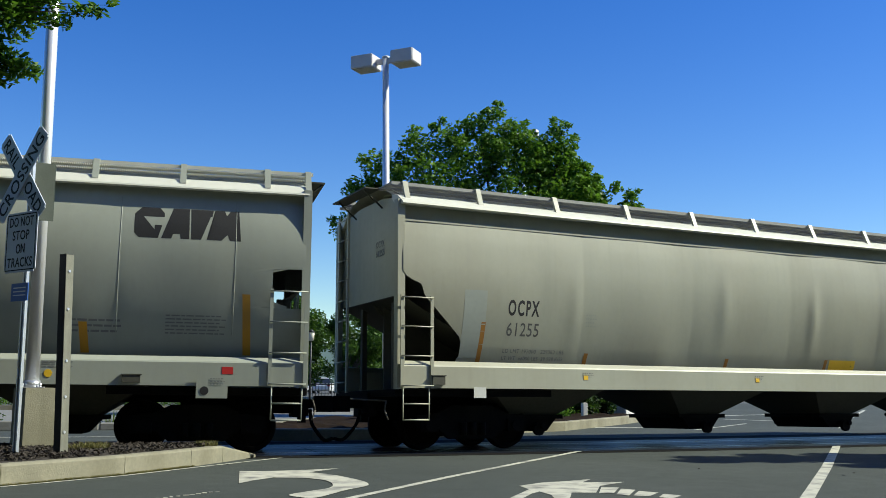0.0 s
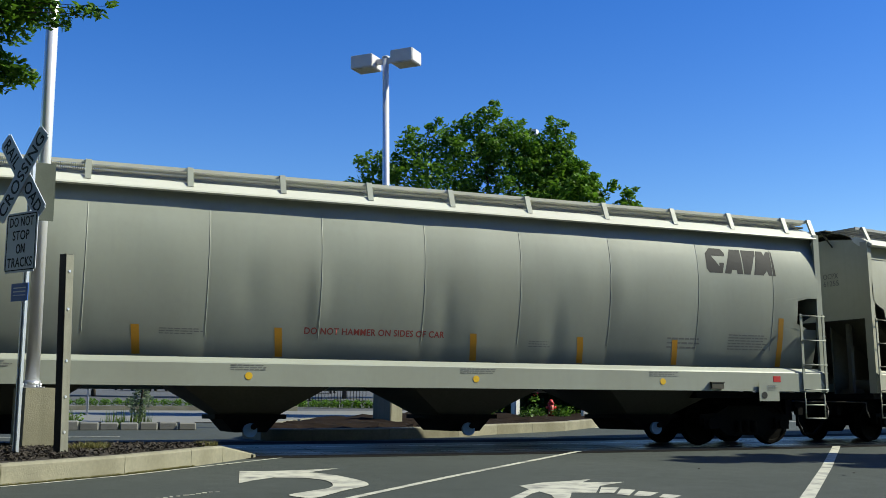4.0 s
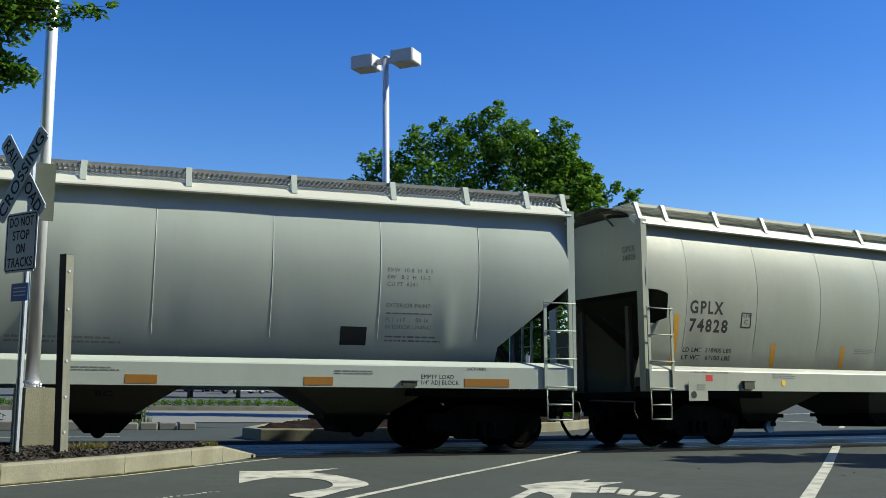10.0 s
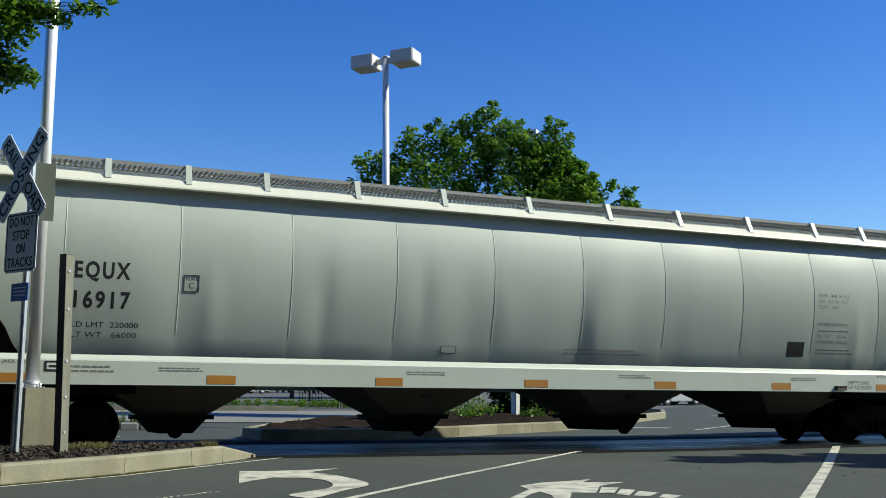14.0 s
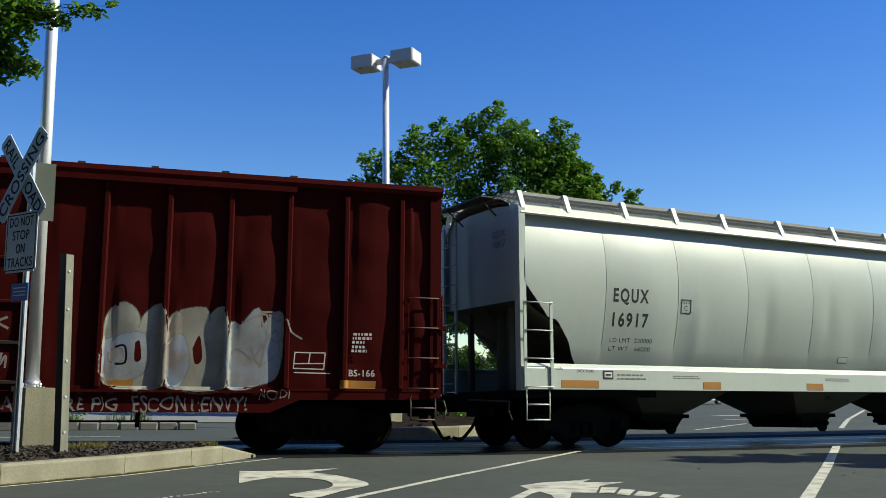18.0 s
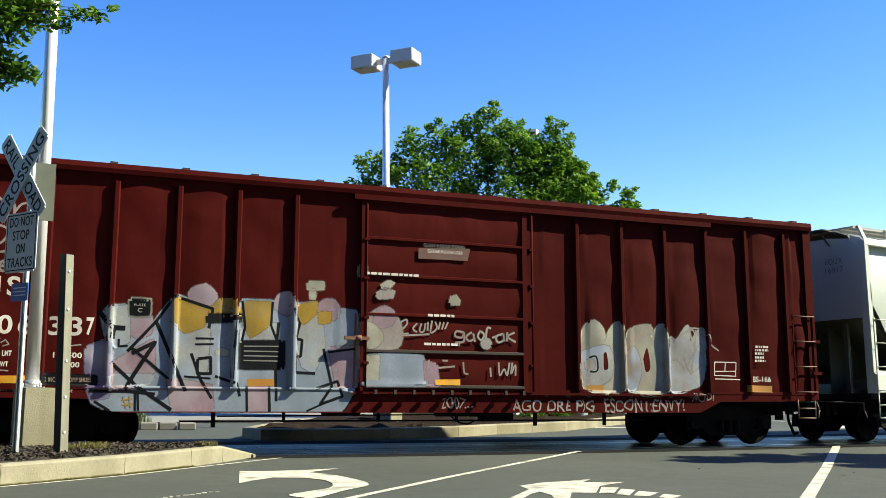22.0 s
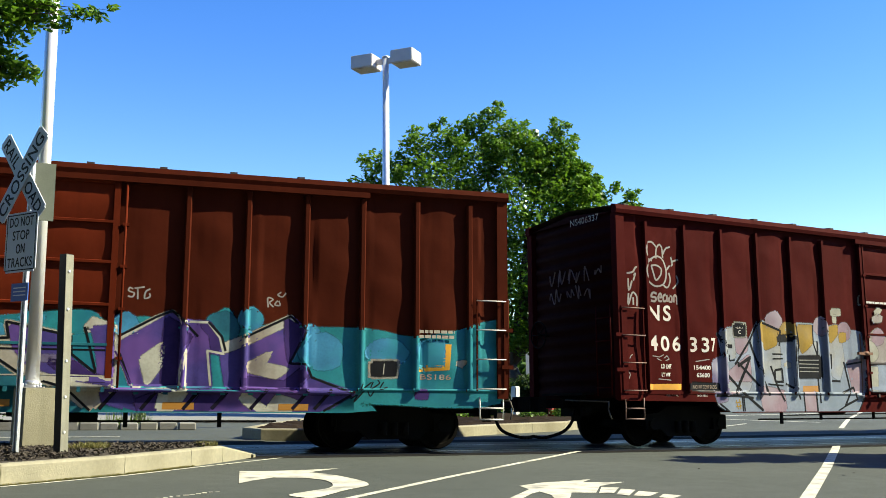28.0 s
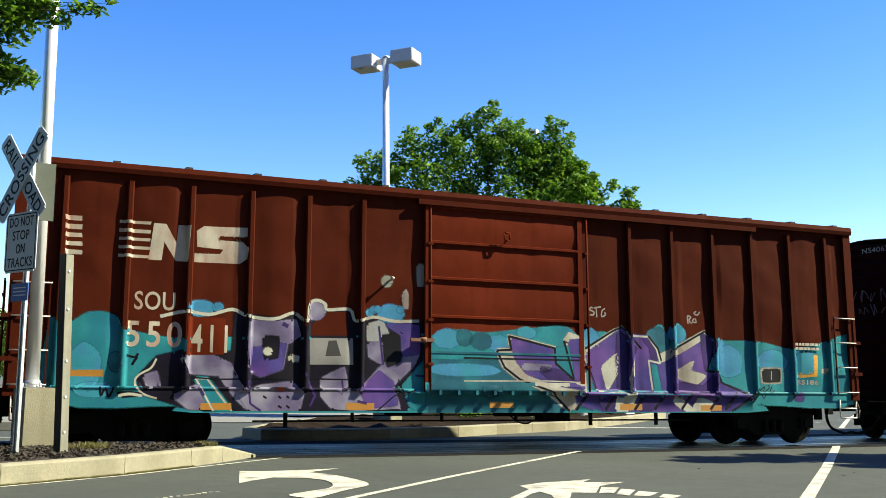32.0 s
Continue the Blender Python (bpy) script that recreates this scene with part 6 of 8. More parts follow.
ps.fill([(-3.47, 1.23), (-3.10, 1.42), (-3.04, 1.13), (-3.19, 0.98), (-2.77, 1.04), (-2.44, 1.40), (-2.20, 1.64), (-1.69, 1.72), (-1.81, 1.51), (-2.20, 1.14), (-2.07, 0.73), (-2.86, 0.69), (-3.25, 0.72), (-3.47, 0.95)], S_LAV)
ps.fill([(-2.77, 1.04), (-2.44, 1.36), (-2.20, 1.18), (-2.12, 0.82), (-2.63, 0.77)], S_PURPLE)
ps.fill([(-2.64, 2.19), (-2.40, 2.26), (-2.29, 2.05), (-2.40, 1.93), (-2.64, 1.94)], S_SILVER)
ps.fill([(-2.63, 1.86), (-2.41, 1.87), (-2.40, 1.54), (-2.61, 1.65)], S_LAV)
ps.fill([(-2.39, 1.99), (-2.01, 2.05), (-2.06, 1.59), (-2.27, 1.49)], S_INK)
ps.fill([(-2.31, 2.23), (-1.71, 2.20), (-1.69, 1.74), (-1.98, 1.69), (-2.01, 2.05)], S_PURPLE)
ps.fill([(-5.95, 0.93), (-5.57, 1.10), (-5.38, 0.73), (-5.72, 0.75)], S_LAV)
ps.fill([(-6.43, 1.24), (-6.26, 1.30), (-6.21, 1.10), (-6.35, 1.07)], S_LAV)
ps.fill([(-5.62, 1.22), (-5.44, 1.22), (-5.02, 0.69), (-5.32, 0.69)], S_TEAL)
ps.stroke([(-5.62, 1.22), (-5.44, 1.22), (-5.02, 0.69)], 0.030, S_CREAM)
ps.stroke([(-5.62, 1.22), (-5.32, 0.69)], 0.030, S_CREAM)
ps.fill([(-3.77, 2.45), (-3.64, 2.59), (-3.45, 2.53), (-3.43, 2.42), (-3.63, 2.36), (-3.70, 2.23)], S_NAVY)
ps.fill(blob(-3.61, 2.41, 0.14, 0.13), S_LAV)
ps.stroke(smooth_line([(-6.23, 2.22), (-5.82, 2.32), (-5.44, 2.28), (-5.06, 2.38), (-4.80, 2.28), (-4.35, 2.24), (-4.00, 2.36), (-3.78, 2.22), (-3.73, 2.52), (-3.59, 2.60), (-3.44, 2.54), (-3.39, 2.44), (-3.00, 2.46), (-2.88, 2.26), (-2.55, 2.34), (-2.16, 2.28), (-1.69, 2.30)], 4), 0.050, S_CREAM)
ps.stroke(smooth_line([(-6.26, 1.53), (-6.34, 1.38), (-6.53, 1.26), (-6.58, 1.13), (-6.46, 0.97), (-6.23, 0.89)], 4), 0.030, S_CREAM)
ps.fill(blob(-5.57, 2.38, 0.19, 0.10), S_SKY)
ps.fill(blob(-5.30, 2.41, 0.05, 0.04), S_SKY)
ps.fill(blob(-2.23, 2.41, 0.23, 0.13), S_SKY)
ps.fill(blob(-2.62, 2.41, 0.04, 0.04), S_SKY)
ps.stroke([(-4.76, 1.20), (-4.71, 0.81), (-4.53, 0.69)], 0.030, S_VIOLET)
ps.stroke([(-2.45, 2.18), (-2.37, 1.50)], 0.030, S_VIOLET)
ps.stroke([(-3.79, 1.34), (-3.60, 0.95), (-3.69, 0.77)], 0.040, S_VIOLET)
ps.stroke([(-3.12, 1.22), (-3.10, 1.04)], 0.030, S_VIOLET)
ps.stroke([(-1.76, 1.32), (-1.51, 1.30), (-1.46, 1.14)], 0.030, S_VIOLET)
ps.stroke([(-5.57, 1.10), (-5.48, 0.94)], 0.040, S_VIOLET)
ps.stroke([(-4.20, 2.17), (-4.10, 2.12)], 0.060, S_VIOLET)
ps.stroke([(-2.84, 0.86), (-2.67, 0.82)], 0.040, S_VIOLET)
ps.stroke([(-6.11, 1.26), (-5.28, 1.21), (-3.84, 1.24), (-2.91, 1.23)], 0.020, S_INK)
ps.stroke([(-2.48, 0.69), (-2.15, 0.96), (-1.76, 1.05)], 0.020, S_INK)
ps.stroke([(-2.08, 1.25), (-1.95, 0.96), (-1.81, 1.05)], 0.020, S_INK)
ps.stroke([(-4.50, 0.94), (-4.44, 0.90)], 0.030, S_INK)
ps.stroke([(-4.24, 0.94), (-4.19, 0.90)], 0.030, S_INK)
ps.stroke([(-4.10, 0.94), (-4.05, 0.91)], 0.030, S_INK)
ps.stroke([(-4.24, 0.78), (-4.18, 0.74)], 0.030, S_INK)
ps.stroke([(-4.10, 0.78), (-4.04, 0.74)], 0.030, S_INK)
ps.fill([(-4.05, 1.62), (-3.91, 1.59), (-3.91, 1.56), (-4.05, 1.56)], S_WHITE)
ps.stroke(smooth_line([(-7.11, 1.07), (-7.09, 0.93), (-7.03, 1.05), (-6.97, 0.91), (-6.90, 1.07)], 4), 0.030, S_INK)
ps.stroke(smooth_line([(-6.85, 0.97), (-6.66, 0.99), (-6.46, 0.95), (-6.77, 0.91)], 4), 0.030, S_INK)
ps.stroke(smooth_line([(-6.73, 1.58), (-6.60, 1.55), (-6.55, 1.61), (-6.64, 1.42), (-6.56, 1.55)], 4), 0.030, S_INK)
ps.stroke(smooth_line([(-6.83, 0.93), (-6.66, 0.96), (-6.46, 0.93)], 4), 0.040, S_CREAM)
ps.fill([(-5.53, 0.82), (-5.03, 0.82), (-5.02, 0.71), (-5.53, 0.71)], stripe_orange)
ps.fill([(-3.04, 0.83), (-2.53, 0.83), (-2.53, 0.71), (-3.04, 0.71)], stripe_orange)
ps.fill([(-0.18, 1.80), (0.12, 1.82), (0.07, 2.07), (1.04, 1.87), (1.06, 1.57), (1.44, 1.28), (1.26, 2.02), (1.36, 2.15), (1.70, 2.03), (1.73, 1.07), (1.38, 0.67), (0.91, 1.05), (0.25, 1.29), (-0.04, 1.51)], S_CREAM)
ps.fill([(1.36, 2.00), (1.65, 2.03), (1.68, 1.26), (1.49, 1.28)], S_PURPLE)
ps.fill([(1.06, 1.85), (1.31, 1.89), (1.42, 1.34), (1.20, 1.43), (1.06, 1.59)], S_TEAL)
ps.fill([(0.13, 2.01), (0.99, 1.82), (0.99, 1.57), (1.20, 1.32), (1.68, 1.16), (1.68, 1.11), (1.00, 1.21), (0.44, 1.41), (0.22, 1.66)], S_PURPLE)
ps.fill([(0.72, 1.46), (1.15, 1.43), (1.34, 1.26), (1.63, 1.17), (1.39, 1.17), (1.01, 1.23)], S_VIOLET)
ps.fill([(0.37, 1.54), (0.94, 1.53), (0.91, 1.48), (0.37, 1.48)], S_LAV)
ps.fill([(1.53, 1.03), (5.67, 0.99), (5.11, 0.68), (2.09, 0.68), (1.58, 0.84)], S_PURPLE)
ps.fill([(2.07, 0.84), (2.47, 1.01), (2.41, 0.68), (2.16, 0.68)], S_VIOLET)
ps.fill([(2.47, 0.97), (2.88, 1.02), (2.67, 0.68), (2.41, 0.68)], S_CREAM)
ps.fill([(3.14, 0.98), (3.50, 0.98), (3.23, 0.68), (2.92, 0.68)], S_VIOLET)
ps.fill([(3.82, 0.98), (4.24, 0.68), (4.02, 0.68), (3.76, 0.89)], S_CREAM)
ps.fill([(4.36, 0.94), (4.68, 0.85), (4.62, 0.68), (4.18, 0.68)], S_CREAM)
ps.fill([(1.75, 1.84), (2.31, 2.19), (2.59, 2.31), (2.99, 1.91), (2.83, 1.69), (2.83, 1.10), (2.02, 1.08), (1.77, 1.61)], S_CREAM)
ps.fill([(1.79, 1.77), (2.59, 2.27), (2.92, 1.91), (2.75, 1.51), (2.69, 1.12), (2.25, 1.11), (1.98, 1.13)], S_PURPLE)
ps.fill([(2.74, 2.19), (2.94, 1.91), (2.78, 1.71), (2.76, 1.93)], S_VIOLET)
ps.fill([(2.51, 2.21), (2.71, 2.10), (2.68, 1.15), (2.48, 1.14), (2.47, 1.77)], S_VIOLET)
ps.fill([(2.13, 1.53), (2.46, 1.78), (2.45, 1.44), (2.24, 1.13)], S_CREAM)
ps.fill([(2.79, 2.16), (3.18, 2.14), (3.37, 1.90), (3.44, 1.63), (3.18, 1.68), (3.25, 1.10), (2.77, 1.09), (2.84, 1.58), (2.98, 1.91)], S_PURPLE)
ps.fill([(3.03, 2.15), (3.21, 2.12), (3.39, 1.88), (3.43, 1.68), (3.27, 1.70), (3.23, 1.94)], S_VIOLET)
ps.stroke([(2.79, 2.16), (3.18, 2.15), (3.38, 1.90), (3.45, 1.63), (3.18, 1.68), (3.25, 1.10)], 0.035, S_CREAM)
ps.fill([(3.40, 1.70), (3.81, 1.89), (4.56, 2.28), (4.83, 2.06), (4.52, 1.48), (4.82, 1.46), (4.87, 1.26), (5.64, 1.01), (5.30, 0.99), (3.77, 1.04), (3.51, 1.11)], S_PURPLE)
ps.fill([(3.43, 1.77), (3.81, 1.93), (4.56, 2.29), (4.61, 2.22), (3.83, 1.82), (3.48, 1.68)], S_CREAM)
ps.fill([(3.82, 1.44), (4.23, 1.67), (4.11, 1.47), (4.52, 1.39), (4.32, 1.25), (3.84, 1.37)], S_CREAM)
ps.fill([(3.78, 1.24), (4.48, 1.16), (4.82, 1.44), (4.87, 1.26), (4.64, 1.07), (3.77, 1.11)], S_VIOLET)
ps.fill([(4.48, 2.24), (4.80, 2.07), (4.55, 1.52), (4.49, 1.93)], S_VIOLET)
ps.stroke([(-0.18, 1.80), (0.12, 1.82), (0.07, 2.07), (1.04, 1.87), (1.06, 1.58), (1.44, 1.28)], 0.035, S_INK)
ps.stroke([(-0.18, 1.80), (-0.02, 1.49), (0.30, 1.27), (1.00, 1.04), (1.38, 0.69)], 0.035, S_INK)
ps.stroke([(1.75, 1.88), (2.34, 2.22), (2.59, 2.33), (2.74, 2.21), (3.02, 1.91)], 0.035, S_INK)
ps.stroke([(3.18, 2.16), (3.41, 1.92), (3.48, 1.68)], 0.035, S_INK)
ps.stroke([(3.78, 1.91), (4.56, 2.30), (4.84, 2.06), (4.56, 1.49), (4.85, 1.48), (4.95, 1.26), (5.69, 0.99)], 0.035, S_INK)
ps.stroke([(1.24, 2.02), (1.44, 1.30)], 0.035, S_INK)
ps.stroke([(2.74, 2.19), (2.79, 2.15)], 0.035, S_INK)
ps.stroke([(1.79, 1.61), (1.98, 1.12)], 0.035, S_INK)
ps.stroke([(5.67, 0.98), (5.14, 0.68)], 0.035, S_INK)
ps.stroke([(1.78, 1.03), (1.52, 0.71)], 0.050, S_NAVY)
ps.stroke([(2.42, 1.04), (2.16, 0.71)], 0.050, S_NAVY)
ps.stroke([(3.09, 1.04), (2.82, 0.71)], 0.050, S_NAVY)
ps.stroke([(3.56, 1.04), (3.28, 0.72)], 0.050, S_NAVY)
ps.stroke([(4.20, 1.05), (3.92, 0.72)], 0.050, S_NAVY)
ps.stroke([(4.91, 1.05), (4.62, 0.72)], 0.050, S_NAVY)
ps.stroke([(5.30, 1.06), (5.00, 0.72)], 0.050, S_NAVY)
ps.stroke([(1.72, 1.65), (1.98, 1.14), (2.11, 0.68)], 0.025, S_VIOLET)
ps.fill([(2.50, 0.83), (3.00, 0.83), (3.00, 0.71), (2.49, 0.71)], stripe_orange)
ps.fill([(4.39, 0.81), (4.90, 0.81), (4.89, 0.70), (4.39, 0.70)], stripe_orange)
ps.fill([(-0.30, 0.86), (0.19, 0.86), (0.19, 0.75), (-0.30, 0.75)], stripe_orange)
ps.stroke([(-0.84, 1.65), (1.57, 1.65)], 0.025, S_INK)
ps.stroke([(-0.84, 1.23), (0.91, 1.25), (1.68, 1.23)], 0.020, S_CREAM)
ps.stroke(smooth_line([(1.95, 2.67), (1.90, 2.69), (1.88, 2.64), (1.97, 2.60), (1.94, 2.54), (1.87, 2.55)], 4), 0.025, S_CHALK)
ps.stroke(smooth_line([(2.02, 2.69), (2.03, 2.50)], 4), 0.025, S_CHALK)
ps.stroke(smooth_line([(1.97, 2.68), (2.13, 2.71)], 4), 0.025, S_CHALK)
ps.stroke(smooth_line([(2.22, 2.68), (2.15, 2.63), (2.14, 2.52), (2.22, 2.55), (2.21, 2.61)], 4), 0.025, S_CHALK)
ps.stroke(smooth_line([(4.17, 2.44), (4.16, 2.60), (4.25, 2.58), (4.19, 2.52), (4.26, 2.45)], 4), 0.025, S_CHALK)
ps.stroke(smooth_line([(4.33, 2.56), (4.28, 2.49), (4.37, 2.48), (4.35, 2.56)], 4), 0.025, S_CHALK)
ps.stroke(smooth_line([(4.39, 2.71), (4.33, 2.66), (4.41, 2.63), (4.47, 2.70)], 4), 0.025, S_CHALK)
ps.stroke(smooth_line([(5.63, 0.90), (5.75, 0.97), (5.69, 0.85), (5.87, 1.04)], 4), 0.020, S_INK)
ps.stroke(smooth_line([(5.93, 1.04), (5.98, 0.95), (6.05, 1.05)], 4), 0.020, S_INK)
ps.fill([(5.98, 1.55), (6.47, 1.56), (6.45, 1.30), (5.97, 1.29)], S_WHITE)
ps.fill([(6.02, 1.52), (6.43, 1.53), (6.42, 1.33), (6.01, 1.32)], S_INK)
ps.stroke([(6.23, 1.52), (6.21, 1.33)], 0.015, S_WHITE)
ps.fill([(6.84, 1.38), (7.42, 1.42), (7.46, 1.88), (7.32, 1.88), (7.30, 1.52), (6.85, 1.50)], stripe_yellow)
ps.fill([(6.89, 1.87), (7.30, 1.91), (7.30, 1.51), (6.86, 1.50)], S_SKY)
bars(car_s, 6.85, 2.07, -1.555, 0.66, 0.06, 1, letter_faded, gap=0.1)
bars(car_s, 6.84, 1.98, -1.555, 0.66, 0.06, 1, letter_faded, gap=0.1)
box_letters(car_s, "BS186", 6.88, 1.25, 0.090, 0.57, letter_faded, 0.004, ps)
ps.fill([(6.82, 1.05), (7.01, 1.05), (7.00, 0.93), (6.81, 0.93)], S_VIOLET)
ps.stroke(smooth_line([(5.85, 1.19), (5.80, 1.05), (6.00, 1.19)], 4), 0.020, S_INK)
ps.stroke(smooth_line([(6.03, 1.20), (5.99, 1.08), (6.14, 1.17), (6.11, 1.23)], 4), 0.020, S_INK)
ps.stroke(smooth_line([(6.22, 1.20), (6.15, 1.07), (6.29, 1.11)], 4), 0.020, S_INK)
ps.fill([(7.55, 1.54), (7.72, 1.58), (7.66, 1.50)], S_WHITE)
box_letters(car_s, "SOU", -6.65, 2.33, 0.290, 0.65, letter_faded, 0.010, ps)
ps.fill([(-5.80, 1.60), (-5.18, 1.62), (-5.16, 2.22), (-5.79, 2.24)], ox_brown_door)
box_letters(car_s, "550", -6.76, 1.73, 0.400, 0.89, letter_faded, 0.020, ps)
box_letters(car_s, "411", -5.72, 1.66, 0.440, 0.59, letter_faded, 0.020, ps)
ps.fill([(-7.78, 3.80), (-7.52, 3.80), (-7.52, 3.72), (-7.77, 3.72)], letter_faded)
ps.fill([(-6.94, 3.78), (-6.44, 3.78), (-6.45, 3.73), (-6.94, 3.73)], letter_faded)
ps.fill([(-7.77, 3.66), (-7.51, 3.66), (-7.51, 3.58), (-7.77, 3.58)], letter_faded)
ps.fill([(-6.94, 3.64), (-6.44, 3.64), (-6.45, 3.58), (-6.94, 3.58)], letter_faded)
ps.fill([(-7.76, 3.52), (-7.51, 3.52), (-7.50, 3.45), (-7.76, 3.45)], letter_faded)
ps.fill([(-6.94, 3.50), (-6.44, 3.50), (-6.45, 3.45), (-6.94, 3.45)], letter_faded)
ps.fill([(-7.75, 3.38), (-7.50, 3.38), (-7.49, 3.31), (-7.75, 3.31)], letter_faded)
ps.fill([(-6.94, 3.36), (-6.44, 3.36), (-6.45, 3.31), (-6.94, 3.31)], letter_faded)
ps.fill([(-7.75, 3.25), (-7.49, 3.24), (-7.49, 3.17), (-7.74, 3.17)], letter_faded)
ps.fill([(-6.94, 3.22), (-6.44, 3.22), (-6.45, 3.17), (-6.94, 3.17)], letter_faded)
ps.fill([(-6.46, 3.15), (-6.40, 3.76), (-6.20, 3.76), (-6.02, 3.45), (-6.00, 3.76), (-5.80, 3.76), (-5.83, 3.15), (-6.02, 3.15), (-6.22, 3.46), (-6.25, 3.15)], letter_faded)
ps.fill([(-5.72, 3.15), (-5.72, 3.30), (-5.30, 3.31), (-5.24, 3.39), (-5.68, 3.41), (-5.70, 3.68), (-5.58, 3.77), (-4.84, 3.79), (-4.84, 3.63), (-5.30, 3.62), (-5.34, 3.55), (-4.92, 3.54), (-4.82, 3.44), (-4.84, 3.25), (-4.96, 3.16)], letter_faded, soft=False)
ps.fill(blob(-2.31, 2.99, 0.07, 0.07), S_WHITE)
ps.fill([(-1.71, 3.31), (-1.64, 3.31), (-1.64, 2.95), (-1.70, 2.95)], S_WHITE)
ps.fill([(-1.99, 2.78), (-1.94, 2.83), (-1.93, 2.53), (-1.97, 2.53)], S_CHALK)
ps.fill(blob(-2.05, 2.49, 0.03, 0.03), S_SKY)
ps.fill(blob(-2.48, 2.48, 0.03, 0.03), S_SKY)
ps.fill(blob(-2.56, 2.47, 0.03, 0.03), S_SKY)
ps.fill([(-7.62, 1.33), (-7.07, 1.34), (-7.07, 1.23), (-7.61, 1.23)], stripe_orange)
ps.fill([(-7.61, 1.72), (-7.57, 1.72), (-7.55, 1.33), (-7.59, 1.33)], stripe_orange)
bm = bmesh.new()
for a, b in (((-0.05, 3.86), (-0.05, 4.0)), ((-0.05, 4.0), (0.06, 4.0)), ((0.06, 4.0), (0.06, 3.86)), ((0.06, 3.86), (-0.05, 3.86))):
    rod(bm, (a[0], -1.70, a[1]), (b[0], -1.70, b[1]), 0.014, n=6)
rod(bm, (0.0, -1.70, 3.86), (0.0, -1.58, 3.82), 0.016, n=6)
part("pull_ring", bm, ox_brown_door, car_s)
bm = bmesh.new()
rod(bm, (-2.27, -1.49, 3.0), (-2.27, -1.66, 3.01), 0.022, n=8)
rod(bm, (-2.27, -1.66, 3.01), (-2.25, -1.68, 3.06), 0.035, 0.03, n=8)
part("door_stop", bm, letter_faded, car_s)
TRAIN.append((car_s, -67.669, 6.53))

# the car behind it
car_x = boxcar("brown box car, painted teal along its lower side", ox_brown, ox_brown_door, 23)
px = Painter(car_x, 23)
px.fill([(-8.45, 1.05), (8.45, 1.05), (8.45, 2.3), (6.9, 2.2), (5.0, 2.4), (2, 2.2), (-3, 2.4), (-8.45, 2.25)], S_TEAL)
TRAIN.append((car_x, -86.82, 6.53))

# ---- ground ----
stone_dark = mat("stone_dark", (0.16, 0.16, 0.15), 0.9, vary=0.3, scale=4, bump=0.5, rand=0.3)

def flat(name, pts, z, material, label="", category="", kind="structure"):
    bm = bmesh.new()
    f = bm.faces.new([bm.verts.new((x, y, z)) for x, y in pts])
    bmesh.ops.triangulate(bm, faces=[f])
    ob = part(name, bm, material)
    return tagged(ob, label, category, kind=kind)


bm = bmesh.new()
grid(bm, [[(x, y, -0.02) for x in (-1500, -200, -40, -10, 20, 60, 200, 1500)] for y in (-1500, -60, 0, 14, 30, 60, 200, 1500)], False)
tagged(part("ground", bm, asphalt_old), "old grey asphalt ground reaching the horizon", "ground", kind="structure")
road = flat("road", [(-30, -12), (30, -30), (60, 10), (75, 60), (40, 62), (22, 40), (7.5, 23.5), (-30, 24.2)], -0.016, asphalt, "dark asphalt road with worn paint", "road")


def strip(name, pts, w, z, material, parent=None):
    """A painted line along points."""
    bm = bmesh.new()
    rows = []
    for i, p in enumerate(pts):
        a, b = pts[max(0, i - 1)], pts[min(len(pts) - 1, i + 1)]
        d = Vector((b[0] - a[0], b[1] - a[1])).normalized()
        rows.append([(p[0] + d.y * w / 2, p[1] - d.x * w / 2, z), (p[0] - d.y * w / 2, p[1] + d.x * w / 2, z)])
    grid(bm, rows, False)
    return part(name, bm, material, parent)


marks = road
strip("lane_line", [(1.0, 9.05), (2.52, 10.89), (4.53, 13.17), (6.6, 15.4), (8.96, 17.93)], 0.11, -0.010, road_paint, marks)
strip("lane_line", [(6.0, 8.0), (7.66, 9.8), (11.04, 13.6), (15.48, 18.7)], 0.16, -0.010, road_paint, marks)
strip("lane_line", [(21.6, 25.9), (27.8, 32.9), (40, 46)], 0.16, -0.010, road_paint, marks)
strip("edge_line", [(-4.5, 10.3), (-1.11, 12.93), (0.3, 14.1), (1.3, 15.2), (2.81, 16.8)], 0.07, -0.010, road_paint, marks)
strip("lane_line", [(13.6, 26.8), (15.9, 26.4)], 0.35, -0.010, road_paint, marks)
strip("lane_line", [(22.2, 33.0), (24.2, 30.1)], 0.3, -0.010, road_paint, marks)
strip("stop_line", [(24.0, 36.5), (32, 40)], 0.3, -0.010, road_paint, marks)
strip("lane_line", [(16.0, 25.2), (20.5, 29.2)], 0.12, -0.010, road_paint, marks)


def arrow(parts):
    for i, pts in enumerate(parts):
        if i:
            pts = smooth_line([*pts, pts[0]], 5)[:-1]
        bm = bmesh.new()
        f = bm.faces.new([bm.verts.new((x, y, -0.010 + 0.002 * i)) for x, y in pts])
        bmesh.ops.triangulate(bm, faces=[f])
        part("turn_arrow", bm, road_paint, marks, "worn white turn arrow")


arrow([[(1.84, 14.47), (2.19, 14.40), (2.77, 14.48), (3.31, 14.67), (2.75, 14.12), (2.30, 13.61), (1.86, 13.15), (1.62, 12.77)],
       [(2.17, 14.23), (2.70, 14.13), (3.00, 13.65), (3.17, 12.90), (3.18, 12.45), (3.06, 12.13), (2.73, 11.75), (2.26, 11.09), (2.08, 11.18), (2.01, 11.42), (2.28, 11.72), (2.59, 12.03), (2.73, 12.47), (2.73, 12.98), (2.51, 13.33), (2.13, 13.49)]])
